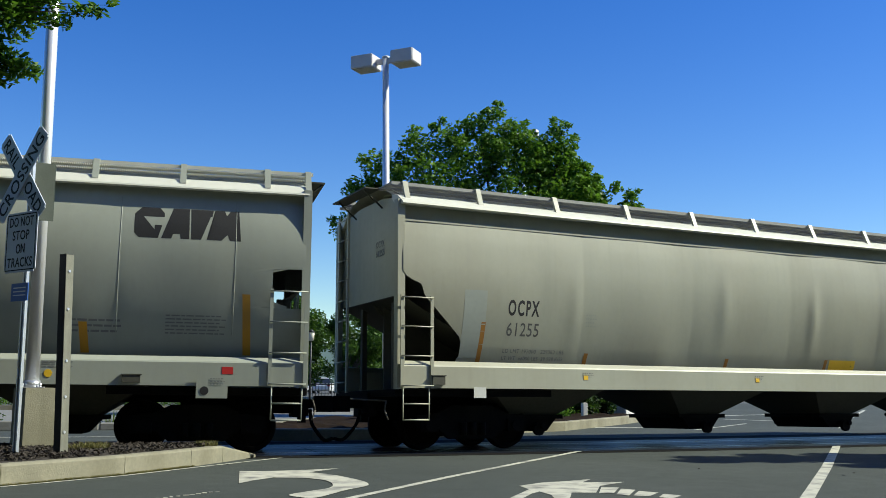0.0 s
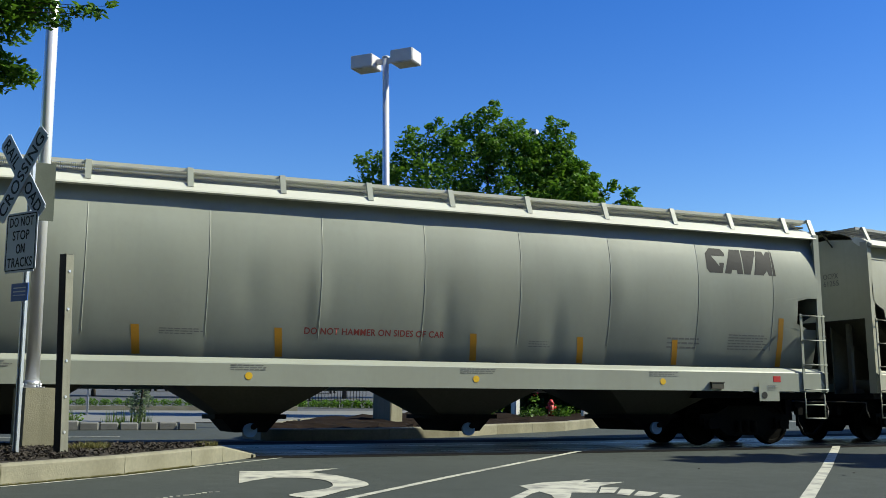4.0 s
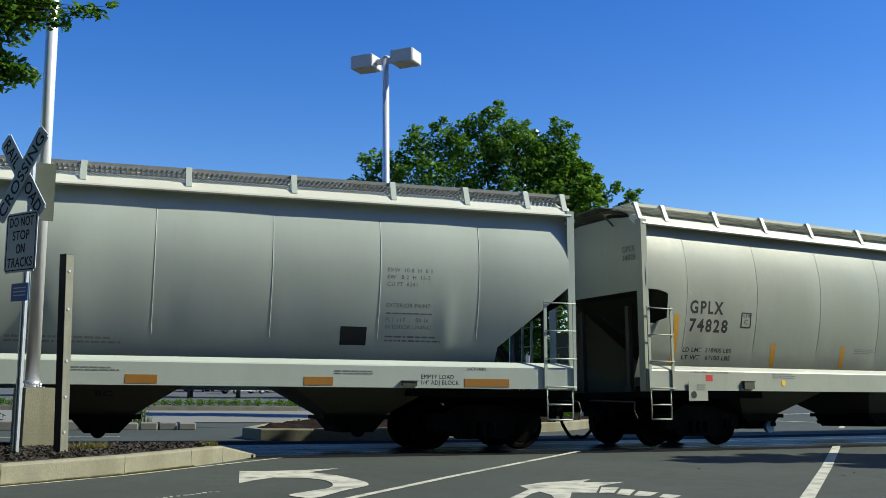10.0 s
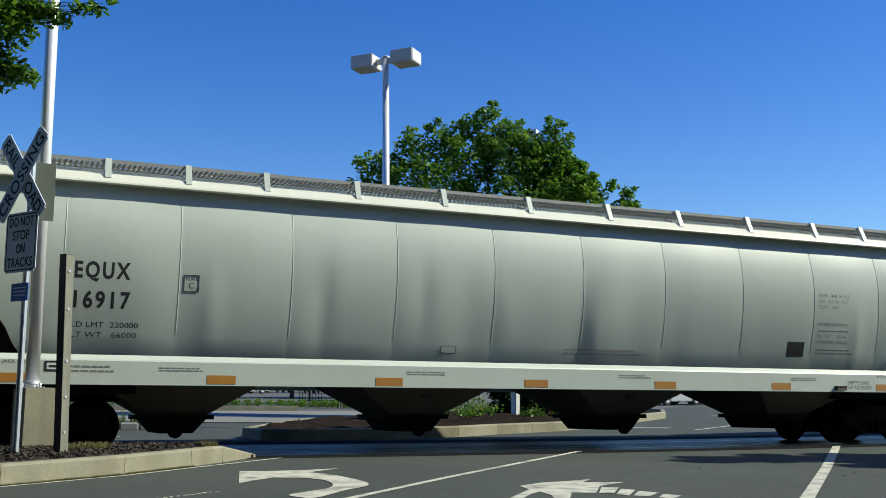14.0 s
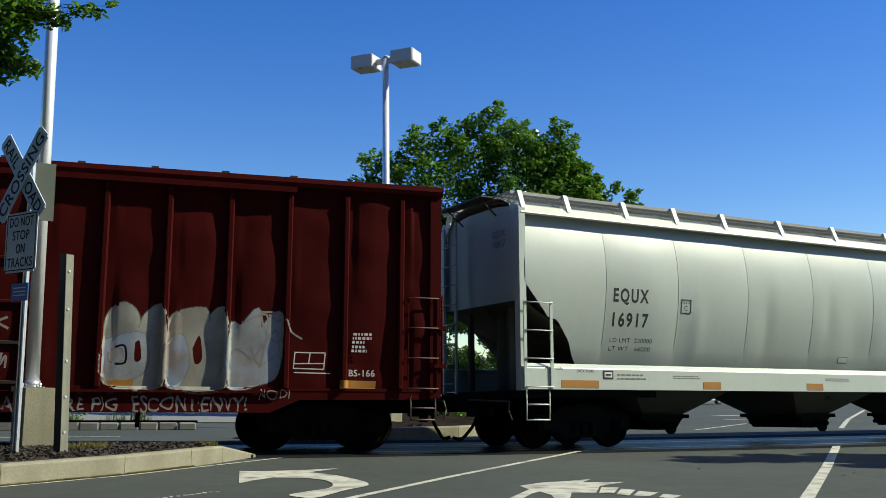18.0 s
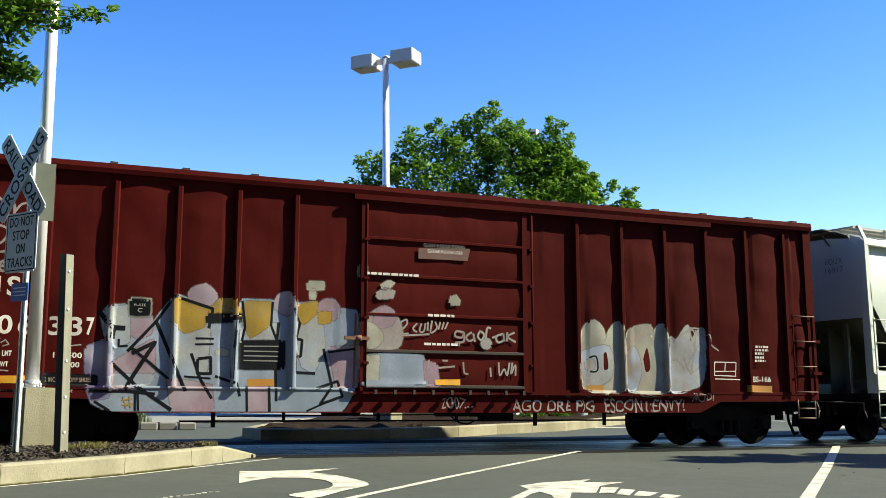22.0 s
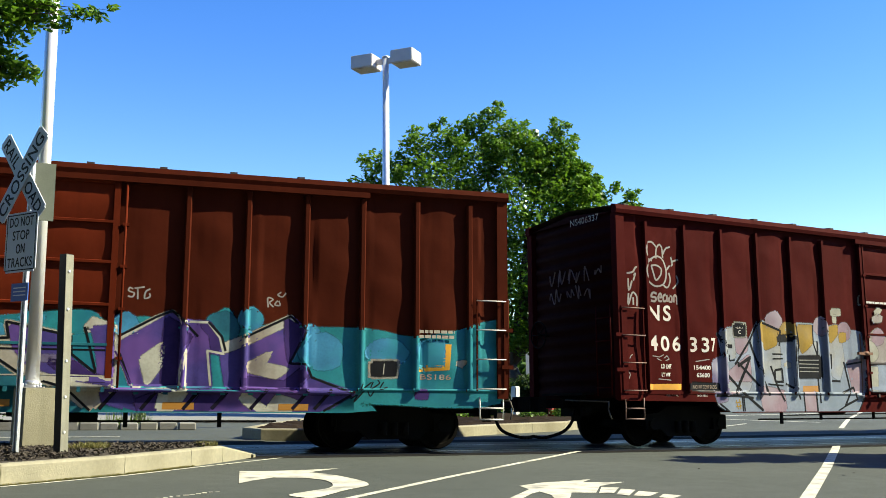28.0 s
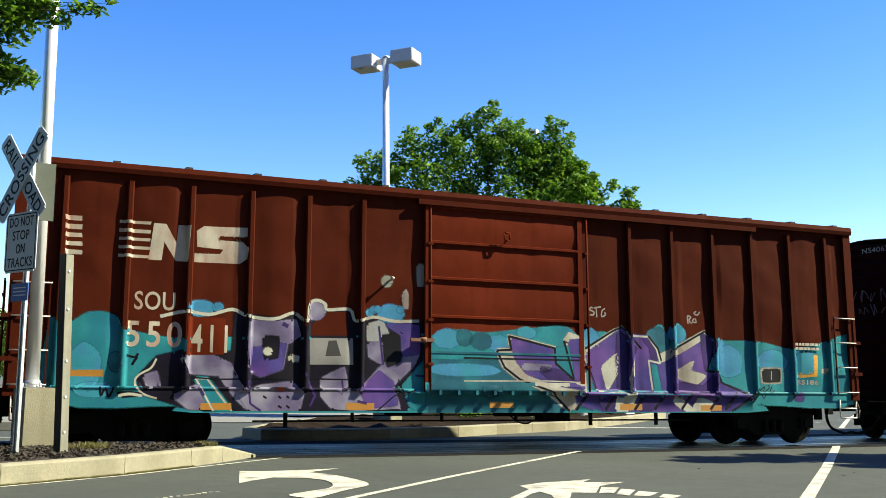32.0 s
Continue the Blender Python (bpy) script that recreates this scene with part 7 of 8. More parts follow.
arrow([[(4.19, 10.40), (4.92, 11.42), (4.96, 11.81), (5.42, 12.15), (5.78, 12.23), (6.27, 12.45), (5.94, 12.05), (6.54, 12.00), (5.97, 11.61), (5.56, 10.91), (5.27, 10.97), (4.89, 10.24), (4.75, 10.28), (4.93, 10.80), (4.94, 11.16), (4.75, 10.96), (4.34, 10.36)]])
for worn in ([(5.92, 11.48), (6.11, 11.37), (5.74, 10.81), (5.56, 10.84)],
             [(6.07, 11.25), (6.18, 11.09), (5.80, 10.55), (5.71, 10.69)],
             [(6.16, 10.97), (6.30, 10.75), (6.01, 10.45), (5.85, 10.54)],
             [(6.30, 10.63), (6.41, 10.42), (6.16, 10.19), (6.05, 10.32)]):
    arrow([worn])
rl = random.Random(3)
for i in range(11):
    x, y = 0.5 + 0.075 * i, 11.3 + 0.062 * i
    part("paint_fleck", made(box, x, x + rl.uniform(0.03, 0.06), y, y + rl.uniform(0.03, 0.09), -0.014, -0.010), road_paint, road)
for i in range(9):
    x, y = rl.uniform(1.5, 11), rl.uniform(9.5, 16.5)
    leaf_spot = part("leaf_litter", made(rod, (x, y, -0.012), (x, y, -0.006), rl.uniform(0.012, 0.028), n=5), mulch_mat, road)

# ---- track: rails and crossing panels along the curve ----
track = thing("railway_track", "steel rails set in a road crossing", "railway track", kind="structure")


def along(bm, s0, s1, n, pts):
    """Sweep a small section (side, height) along the curve."""
    rows = []
    for i in range(n + 1):
        a = (s0 + (s1 - s0) * i / n) / RADIUS
        m = pose(RADIUS * math.sin(a), TRACK_Y + RADIUS * (1 - math.cos(a)), 0, 0, 0, math.degrees(a))
        rows.append([tuple(m @ Vector((0, y, z))) for y, z in pts + pts[:1]])
    grid(bm, rows, False)


for side in (-1, 1):
    c = side * 0.755
    bm = bmesh.new()
    along(bm, -120, 110, 80, [(c - 0.036, -0.15), (c - 0.036, 0.0), (c + 0.036, 0.0), (c + 0.036, -0.15)])
    part("rail", bm, rail_steel, track)
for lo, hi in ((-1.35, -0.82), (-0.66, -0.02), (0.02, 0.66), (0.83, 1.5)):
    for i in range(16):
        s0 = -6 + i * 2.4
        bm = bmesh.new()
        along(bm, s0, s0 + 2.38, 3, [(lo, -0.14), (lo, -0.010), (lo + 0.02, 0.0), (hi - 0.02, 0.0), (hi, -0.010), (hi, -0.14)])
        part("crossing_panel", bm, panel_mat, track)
bm = bmesh.new()
along(bm, -120, -6, 40, [(-2.2, -0.3), (-1.6, -0.05), (1.6, -0.05), (2.2, -0.3)])
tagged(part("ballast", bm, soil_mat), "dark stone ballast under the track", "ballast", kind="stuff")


# dark strip standing in for the train's shade on the crossing
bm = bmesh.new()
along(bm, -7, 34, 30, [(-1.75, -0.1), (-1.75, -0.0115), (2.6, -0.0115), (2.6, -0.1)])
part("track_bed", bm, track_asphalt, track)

# ---- islands with concrete kerbs ----
def kerb(name, pts, w, h, joints, label, ends=None):
    """A kerb of separate concrete lengths along points, with a rounded top edge and open joints."""
    root = thing(name, label, "kerb", kind="structure")
    pts = [Vector((*p, 0)) for p in pts]
    for k, (a, b) in enumerate(zip(pts, pts[1:])):
        ha, hb = (ends or {}).get(k, (h, h))
        n = max(1, round((b - a).length / joints))
        for i in range(n):
            p, q = a.lerp(b, i / n), a.lerp(b, (i + 1) / n)
            d = (q - p).normalized()
            o = Vector((-d.y, d.x, 0))
            p, q = p + d * 0.004, q - d * 0.004
            bm = bmesh.new()
            rows = []
            for e, f in ((p, i / n), (q, (i + 1) / n)):
                hh = ha + (hb - ha) * f
                prof = ((0, -0.05), (0, hh - 0.03), (0.012, hh - 0.008), (0.035, hh), (w, hh), (w, -0.05))
                rows.append([tuple(e + o * s + Vector((0, 0, z))) for s, z in prof])
            vs = grid(bm, rows, False)
            bm.faces.new(vs[0][::-1])
            bm.faces.new(vs[1])
            part("kerb_stone", bm, concrete, root)
    return root


NEAR = [(-6.5, 9.0), (-3.0, 11.55), (-1.12, 13.08), (0.3, 14.3), (1.25, 15.4), (1.78, 16.1), (2.42, 17.02), (2.2, 17.1), (1.6, 16.75)]
kerb("kerb", NEAR, 0.16, 0.235, 1.9, "pale concrete kerb round the planted island", {5: (0.235, 0.04), 6: (0.04, 0.06), 7: (0.06, 0.2)})


def mound(name, outline, z, rise, material, label, kind="stuff"):
    """A planted bed inside an outline: a low uneven sheet."""
    bm = bmesh.new()
    f = bm.faces.new([bm.verts.new((x, y, z)) for x, y in outline])
    bmesh.ops.triangulate(bm, faces=[f])
    for _ in range(4):
        bmesh.ops.subdivide_edges(bm, edges=[e for e in bm.edges if e.calc_length() > 0.35], cuts=1)
        bmesh.ops.triangulate(bm, faces=[f for f in bm.faces if len(f.verts) > 3])
    for v in bm.verts:
        if not v.is_boundary:
            v.co.z += rise * (0.5 + 0.9 * noise.noise(v.co * 2.3)) + 0.02 * noise.noise(v.co * 14)
    ob = part(name, bm, material)
    return tagged(ob, label, "planting bed", kind=kind)


BED = [(-7.5, 9.1), (-3.1, 11.7), (-1.22, 13.2), (0.2, 14.42), (1.12, 15.5), (1.62, 16.2), (1.55, 16.6), (0.9, 16.5), (-1.5, 16.6), (-9, 16.7)]
mound("mulch_bed", BED, 0.20, 0.08, mulch_mat, "dark bark mulch in the island")


def chips(name, outline, z, count, size, material, label, seed):
    """Loose chips over a bed."""
    rng = random.Random(seed)
    xs, ys = [p[0] for p in outline], [p[1] for p in outline]
    verts, faces = [], []
    while len(faces) < count:
        x, y = rng.uniform(min(xs), max(xs)), rng.uniform(min(ys), max(ys))
        inside = False
        for (ax, ay), (bx, by) in zip(outline, outline[1:] + outline[:1]):
            if (ay > y) != (by > y) and x < (bx - ax) * (y - ay) / (by - ay) + ax:
                inside = not inside
        if not inside:
            continue
        m = pose(x, y, z + rng.uniform(0, 0.05), rng.uniform(-50, 50), rng.uniform(-50, 50), rng.uniform(0, 360))
        a, b = size * rng.uniform(0.4, 1.2), size * rng.uniform(0.2, 0.5)
        k = len(verts)
        verts += [tuple(m @ Vector(p)) for p in ((-a, -b, 0), (a, -b * 0.6, 0), (a * 0.8, b, 0), (-a, b * 0.7, 0.008))]
        faces.append((k, k + 1, k + 2, k + 3))
    me = bpy.data.meshes.new(name)
    me.from_pydata(verts, [], faces)
    me.materials.append(material)
    return tagged(new(name, me), label, "mulch", kind="stuff")


chips("mulch_chips", [(-2.2, 12.7), (0.2, 14.6), (1.75, 16.3), (1.4, 16.5), (-2.4, 16.5)], 0.23, 9000, 0.032, mulch_mat, "loose dark bark chips", 4)


def tufts(name, spots, material, label, seed, height=0.25):
    rng = random.Random(seed)
    verts, faces = [], []
    for x, y, z, r, n in spots:
        for _ in range(n):
            a, q = rng.uniform(0, 6.28), r * math.sqrt(rng.random())
            bx, by = x + q * math.cos(a), y + q * math.sin(a)
            h, w, l = height * rng.uniform(0.4, 1.0), rng.uniform(0.008, 0.02), rng.uniform(0.02, 0.12)
            t = rng.uniform(0, 6.28)
            k = len(verts)
            verts += [(bx - w * math.sin(t), by + w * math.cos(t), z), (bx + w * math.sin(t), by - w * math.cos(t), z), (bx + l * math.cos(t), by + l * math.sin(t), z + h)]
            faces.append((k, k + 1, k + 2))
    me = bpy.data.meshes.new(name)
    me.from_pydata(verts, [], faces)
    me.materials.append(material)
    return tagged(new(name, me), label, "grass", kind="stuff")


tufts("grass_tufts", [(-0.12, 15.35, 0.24, 0.22, 420), (-0.32, 15.2, 0.24, 0.14, 160), (1.55, 16.2, 0.2, 0.16, 260)], weed_mat, "dry pale weeds in the mulch", 8, 0.13)
MOSS = [(-3.0 + 0.047 * i, 11.53 + 0.0383 * i, -0.015, 0.035, 10) for i in range(40)] + [(-1.12 + 0.0355 * i, 13.05 + 0.0305 * i, -0.015, 0.03, 8 if i % 3 else 16) for i in range(40)] + [(0.32 + 0.024 * i, 14.28 + 0.0275 * i, -0.015, 0.03, 9) for i in range(40)]
tufts("kerb_weeds", MOSS, weed_mat, "yellow-green weeds along the kerb's foot", 9, 0.035)


# ---- pedestals, poles, signs ----
def pedestal(name, x, y, z0, z1, w, turn, label):
    root = thing(name, label, "pedestal", pose(x, y, 0, 0, 0, turn))
    bm = bmesh.new()
    b = 0.025
    o = [(-w / 2 + b, -w / 2), (w / 2 - b, -w / 2), (w / 2, -w / 2 + b), (w / 2, w / 2 - b), (w / 2 - b, w / 2), (-w / 2 + b, w / 2), (-w / 2, w / 2 - b), (-w / 2, -w / 2 + b)]
    prism(bm, o, "z", z0, z1 - 0.02)
    prism(bm, [(p * 0.97, q * 0.97) for p, q in o], "z", z1 - 0.02, z1)
    part("block", bm, concrete_stained, root)
    return root



pedestal("pedestal", -0.965, 16.13, 0.15, 1.10, 0.52, 20.7, "square cast concrete lamp pedestal")


def light_pole(x, y, z0, z1, r0, r1, label, heads=False, lean=-1.15):
    root = thing("light_pole", label, "light pole", pose(x, y, z0, -0.4, lean, 0))
    h = z1 - z0
    part("shaft", made(rod, (0, 0, 0.05), (0, 0, h), r0, r1, n=20), pole_paint, root)
    bm = bmesh.new()
    rod(bm, (0, 0, 0), (0, 0, 0.025), r0 * 2.4, n=4)
    rod(bm, (0, 0, 0.02), (0, 0, 0.12), r0 * 1.35, r0 * 1.15, n=16)
    part("base_plate", bm, galvanised, root)
    for k in range(4):
        a = math.pi / 2 * k + 0.8
        part("bolt", made(rod, (r0 * 1.7 * math.cos(a), r0 * 1.7 * math.sin(a), 0.02), (r0 * 1.7 * math.cos(a), r0 * 1.7 * math.sin(a), 0.08), 0.014, n=6), galvanised, root)
    if heads:
        part("cap", made(rod, (0, 0, h), (0, 0, h + 0.04), r1 * 1.2, n=16), pole_paint, root)
        for s, tilt in ((-1, 0), (1, 0)):
            hd = new("lamp_head")
            hd.parent = root
            hd.matrix_basis = pose(0, 0, h - 0.22, 0, 0, -42 if s < 0 else 138)
            bm = bmesh.new()
            box(bm, -0.95, -0.28, -0.30, 0.30, -0.05, 0.32)
            bmesh.ops.bevel(bm, geom=bm.edges[:], offset=0.02, segments=2, affect="EDGES")
            part("housing", bm, lamp_paint, hd)
            bm = bmesh.new()
            box(bm, -0.88, -0.35, -0.23, 0.23, -0.062, -0.05)
            part("lens", bm, lens_mat, hd)
            bm = bmesh.new()
            box(bm, -0.3, -0.02, -0.05, 0.05, 0.06, 0.2)
            part("arm", bm, lamp_paint, hd)
    return root


light_pole(-1.035, 16.12, 1.09, 9.5, 0.10, 0.085, "white round steel light pole on a concrete pedestal", lean=-0.5)
pedestal("pedestal", 7.12, 25.96, 0.1, 1.05, 0.58, 42, "square cast concrete lamp pedestal")
light_pole(7.07, 25.96, 1.04, 10.14, 0.105, 0.09, "white light pole with two box lamp heads", heads=True)

light_pole(24.5, 56.95, 0.0, 16.9, 0.13, 0.10, "tall white light pole far behind the tree", heads=True)

# wooden post: timber coloured as its shaded side, a pale board added as its lit face
post = thing("wooden_post", "weathered grey wooden post standing in mulch", "post", pose(-0.53, 14.61, 0.2, -1.5, -0.8, 40))
bm = bmesh.new()
prism(bm, ((-0.058, -0.064), (0.058, -0.064), (0.064, -0.058), (0.064, 0.06), (-0.064, 0.06), (-0.064, -0.058)), "z", 0, 2.74)
part("timber", bm, mat("dark_timber", (0.02, 0.02, 0.017), 0.9, vary=0.4, scale=8, bump=0.4, bump_scale=40), post)
bm = bmesh.new()
box(bm, -0.062, 0.062, -0.078, -0.066, 0.0, 2.73)
bmesh.ops.bevel(bm, geom=bm.edges[:], offset=0.003, segments=1, affect="EDGES")
part("face_board", bm, weathered_post, post, "weathered face of the post, coloured as its sunlit side")
for z in (0.33, 0.8, 1.28, 1.98, 2.5):
    part("bolt_head", made(rod, (-0.01, -0.09, z), (-0.01, -0.074, z), 0.02, n=8), galvanised, post)

# crossing sign on its post
sg = thing("crossing_sign", "white crossbuck railway sign on a galvanised post", "road sign", pose(-1.113, 14.49, 0.165, 0, -0.6, -53))
bm = bmesh.new()
for x in (-0.045, 0.02):
    box(bm, x, x + 0.025, 0.02, 0.06, 0, 4.0)
box(bm, -0.025, 0.025, 0.045, 0.06, 0, 4.0)
part("sign_post", bm, galvanised, sg)
holes = bmesh.new()
for i in range(60):
    z = 0.2 + i * 0.055
    rod(holes, (0, 0.046, z), (0, 0.040, z), 0.008, n=6)
part("post_hole", holes, letter_black, sg)
for k, (a, words) in enumerate(((-50, "RAIL   ROAD"), (50, "CROSSING"))):
    bl = new("blade")
    bl.parent = sg
    bl.matrix_basis = pose(-0.14, -0.02 * k, 3.83) @ pose(0, 0, 0, 0, -a if k == 0 else -a, 0)
    bl.empty_display_size = 0.1
    bm = bmesh.new()
    box(bm, -0.74, 0.74, -0.012, 0.0, -0.135, 0.135)
    bmesh.ops.bevel(bm, geom=[e for e in bm.edges if abs(e.verts[0].co.y - e.verts[1].co.y) > 0.005], offset=0.03, segments=3, affect="EDGES")
    part("plate", bm, sign_white, bl)
    letters(words, 0.17, letter_black, bl, pose(-0.67, -0.0145, -0.085, 90), 1.34, bold=0.006)
st = new("stop_plate")
st.parent = sg
st.matrix_basis = pose(-0.06, -0.02, 2.90)
bm = bmesh.new()
box(bm, -0.36, 0.36, -0.01, 0, -0.41, 0.41)
bmesh.ops.bevel(bm, geom=[e for e in bm.edges if abs(e.verts[0].co.y - e.verts[1].co.y) > 0.005], offset=0.04, segments=3, affect="EDGES")
part("plate", bm, sign_white, st)
bm = bmesh.new()
for x0, x1, z0, z1 in ((-0.33, 0.33, 0.37, 0.385), (-0.33, 0.33, -0.385, -0.37), (-0.335, -0.32, -0.37, 0.37), (0.32, 0.335, -0.37, 0.37)):
    box(bm, x0, x1, -0.0125, -0.01, z0, z1)
part("border", bm, letter_black, st)
for i, (line, w) in enumerate((("DO NOT", 0.54), ("STOP", 0.38), ("ON", 0.20), ("TRACKS", 0.57))):
    letters(line, 0.125, letter_black, st, pose(-w / 2, -0.013, 0.22 - 0.185 * i, 90), w, bold=0.004)
bp = part("blue_plate", made(box, -0.19, 0.19, -0.012, 0.0, -0.12, 0.12), sign_blue, sg, "small blue notice", m=pose(-0.02, -0.02, 2.22))
for z in (0.05, 0.0, -0.05):
    part("marking", made(box, -0.14, 0.14, -0.0145, -0.012, z, z + 0.015), sign_white, bp)
bb = new("rear_plate", None)
bb.parent = sg
bb.matrix_basis = pose(0.03, 0.19, 3.60, 0, 0, 60)
part("plate", made(box, -0.14, 0.16, 0.0, 0.012, -0.38, 0.42), sign_back, bb, "bare metal back of a sign")

# ---- far side: islands, drives, parked cars, hedges ----
FAR = [(8.6, 23.2), (9.27, 23.51), (11.83, 25.02), (16.0, 29.2), (20.3, 34.0), (22, 37), (21.5, 40)]
kerb("kerb", [(6.0, 28.6), (4.7, 26.6), (3.5, 23.8), (2.85, 22.2), (3.15, 21.5), (4.2, 21.35), (6.0, 21.7), (7.9, 22.5), *FAR[1:]], 0.16, 0.235, 1.9, "pale concrete kerb of the far island")
FBED = [(6.1, 28.5), (4.85, 26.6), (3.66, 23.75), (3.03, 22.2), (3.3, 21.65), (4.2, 21.5), (5.95, 21.85), (7.85, 22.65), (9.2, 23.75), (11.7, 25.2), (15.9, 29.4), (20.1, 34.1), (21.3, 39.8), (14, 36), (8, 31)]
mound("mulch_bed", FBED, 0.18, 0.12, soil_mat, "dark mulch bed of the far island")
flat("concrete_drive", [(-30, 31.0), (7.0, 30.0), (9.0, 33.0), (13, 41), (-30, 41.5)], 0.012, concrete_light, "bright concrete drive", "drive")
flat("road_far", [(-30, 21.2), (3.2, 21.2), (3.4, 23.8), (4.7, 27.5), (5.6, 29.9), (-30, 30.8)], -0.004, asphalt, "asphalt lane behind the track", "road")
strip("edge_line", [(-8, 23.0), (-0.4, 23.0), (0.35, 23.0)], 0.14, 0.004, road_paint, marks)
kerb("kerb", [(7.5, 41.4), (-25, 42.0)], 0.2, 0.18, 3.0, "low grey kerb along the drive")
wallet = thing("garden_wall", "low grey stone edging with pale blocks", "garden wall", kind="structure")
rw = random.Random(5)
for i in range(20):
    x = -7 + 0.46 * i
    h = rw.uniform(0.17, 0.22)
    bm = bmesh.new()
    box(bm, x + rw.uniform(0, 0.03), x + 0.45, 26.0 + rw.uniform(-0.04, 0.04), 26.3, -0.02, h)
    bmesh.ops.bevel(bm, geom=bm.edges[:], offset=0.03, segments=1, affect="EDGES")
    part("stone", bm, concrete_light if i in (17, 19) else stone_dark, wallet)

# ---- trees ----
def leaf_cloud(name, clumps, per, size, material, parent, seed, m=None, flatten=0.8, label=""):
    """Many small folded leaves scattered in clumps (x, y, z, radius)."""
    rng = np.random.default_rng(seed)
    verts, faces = [], []
    for cx, cy, cz, r in clumps:
        n = int(per * r * r * 4)
        d = rng.normal(size=(n, 3))
        d /= np.linalg.norm(d, axis=1)[:, None]
        rad = r * rng.random(n) ** 0.45
        p = d * rad[:, None] * np.array((1, 1, flatten)) + np.array((cx, cy, cz))
        a = rng.normal(size=(n, 3))
        a[:, 2] *= 0.6
        a /= np.linalg.norm(a, axis=1)[:, None]
        b = np.cross(a, rng.normal(size=(n, 3)))
        b /= np.linalg.norm(b, axis=1)[:, None]
        s = size * rng.uniform(0.6, 1.3, n)[:, None]
        k = len(verts)
        q = np.stack([p - a * s, p + b * s * 0.45, p + a * s, p - b * s * 0.45], 1).reshape(-1, 3)
        verts.extend(map(tuple, q))
        faces.extend((k + 4 * i, k + 4 * i + 1, k + 4 * i + 2, k + 4 * i + 3) for i in range(n))
    me = bpy.data.meshes.new(name)
    me.from_pydata(verts, [], faces)
    me.materials.append(material)
    ob = part(name, me, None, parent, label, m)
    return ob


def limbs(bm, base, targets, r, rng):
    for t in targets:
        a, b = Vector(base), Vector(t)
        mid = a.lerp(b, 0.5) + Vector((rng.uniform(-1, 1), rng.uniform(-1, 1), rng.uniform(0, 1))) * (b - a).length * 0.10
        rod(bm, a, mid, r, r * 0.6, n=7, caps=False)
        rod(bm, mid, b, r * 0.6, r * 0.12, n=6, caps=False)


def tree(x, y, height, crown, trunk_r, seed, label, leaf=0.11, per=260, material=None, group="", base_z=0.0, foot=0.0):
    """crown: clumps (dx, dy, z, r) round the tree's place; foot: how far the trunk stands to one side of it."""
    root = thing("tree", label, "tree", pose(x, y, base_z), group=group)
    rng = random.Random(seed)
    bm = bmesh.new()
    fork = min(c[2] for c in crown) * 0.75
    rod(bm, (foot, 0, -0.1), (0.4 * foot + 0.03, 0.02, fork), trunk_r * 1.25, trunk_r * 0.85, n=12)
    limbs(bm, (0.4 * foot + 0.03, 0.02, fork - 0.1), [(c[0], c[1], c[2]) for c in crown[:39:2]], trunk_r * 0.42, rng)
    part("trunk", bm, bark, root)
    cr = leaf_cloud("crown", crown, per, leaf, material or leaf_green, root, seed)
    return root, cr


def rounded_crown(seed, n, rx, ry, z0, z1, r0, r1, lean=(0, 0)):
    rng = random.Random(seed)
    out = []
    for i in range(n):
        u = rng.random()
        z = z0 + (z1 - z0) * u
        w = math.sin(math.pi * (0.15 + 0.8 * u)) ** 0.7
        a, q = rng.uniform(0, 6.28), math.sqrt(rng.random())
        out.append((rx * w * q * math.cos(a) + lean[0] * u, ry * w * q * math.sin(a) + lean[1] * u, z, rng.uniform(r0, r1)))
    return out


# the big tree behind the train: an uneven crown with a shoulder on one side
TX, TY = 13.0, 33.6


def big_clump(u, v, r, deep=0.0):
    """A clump at sideways distance u and height v of the crown, seen across the line of sight."""
    u = u * 1.034 - 0.31
    return (u * 0.949 + deep * 0.312, -u * 0.316 + deep * 0.941, v + 0.1, r)


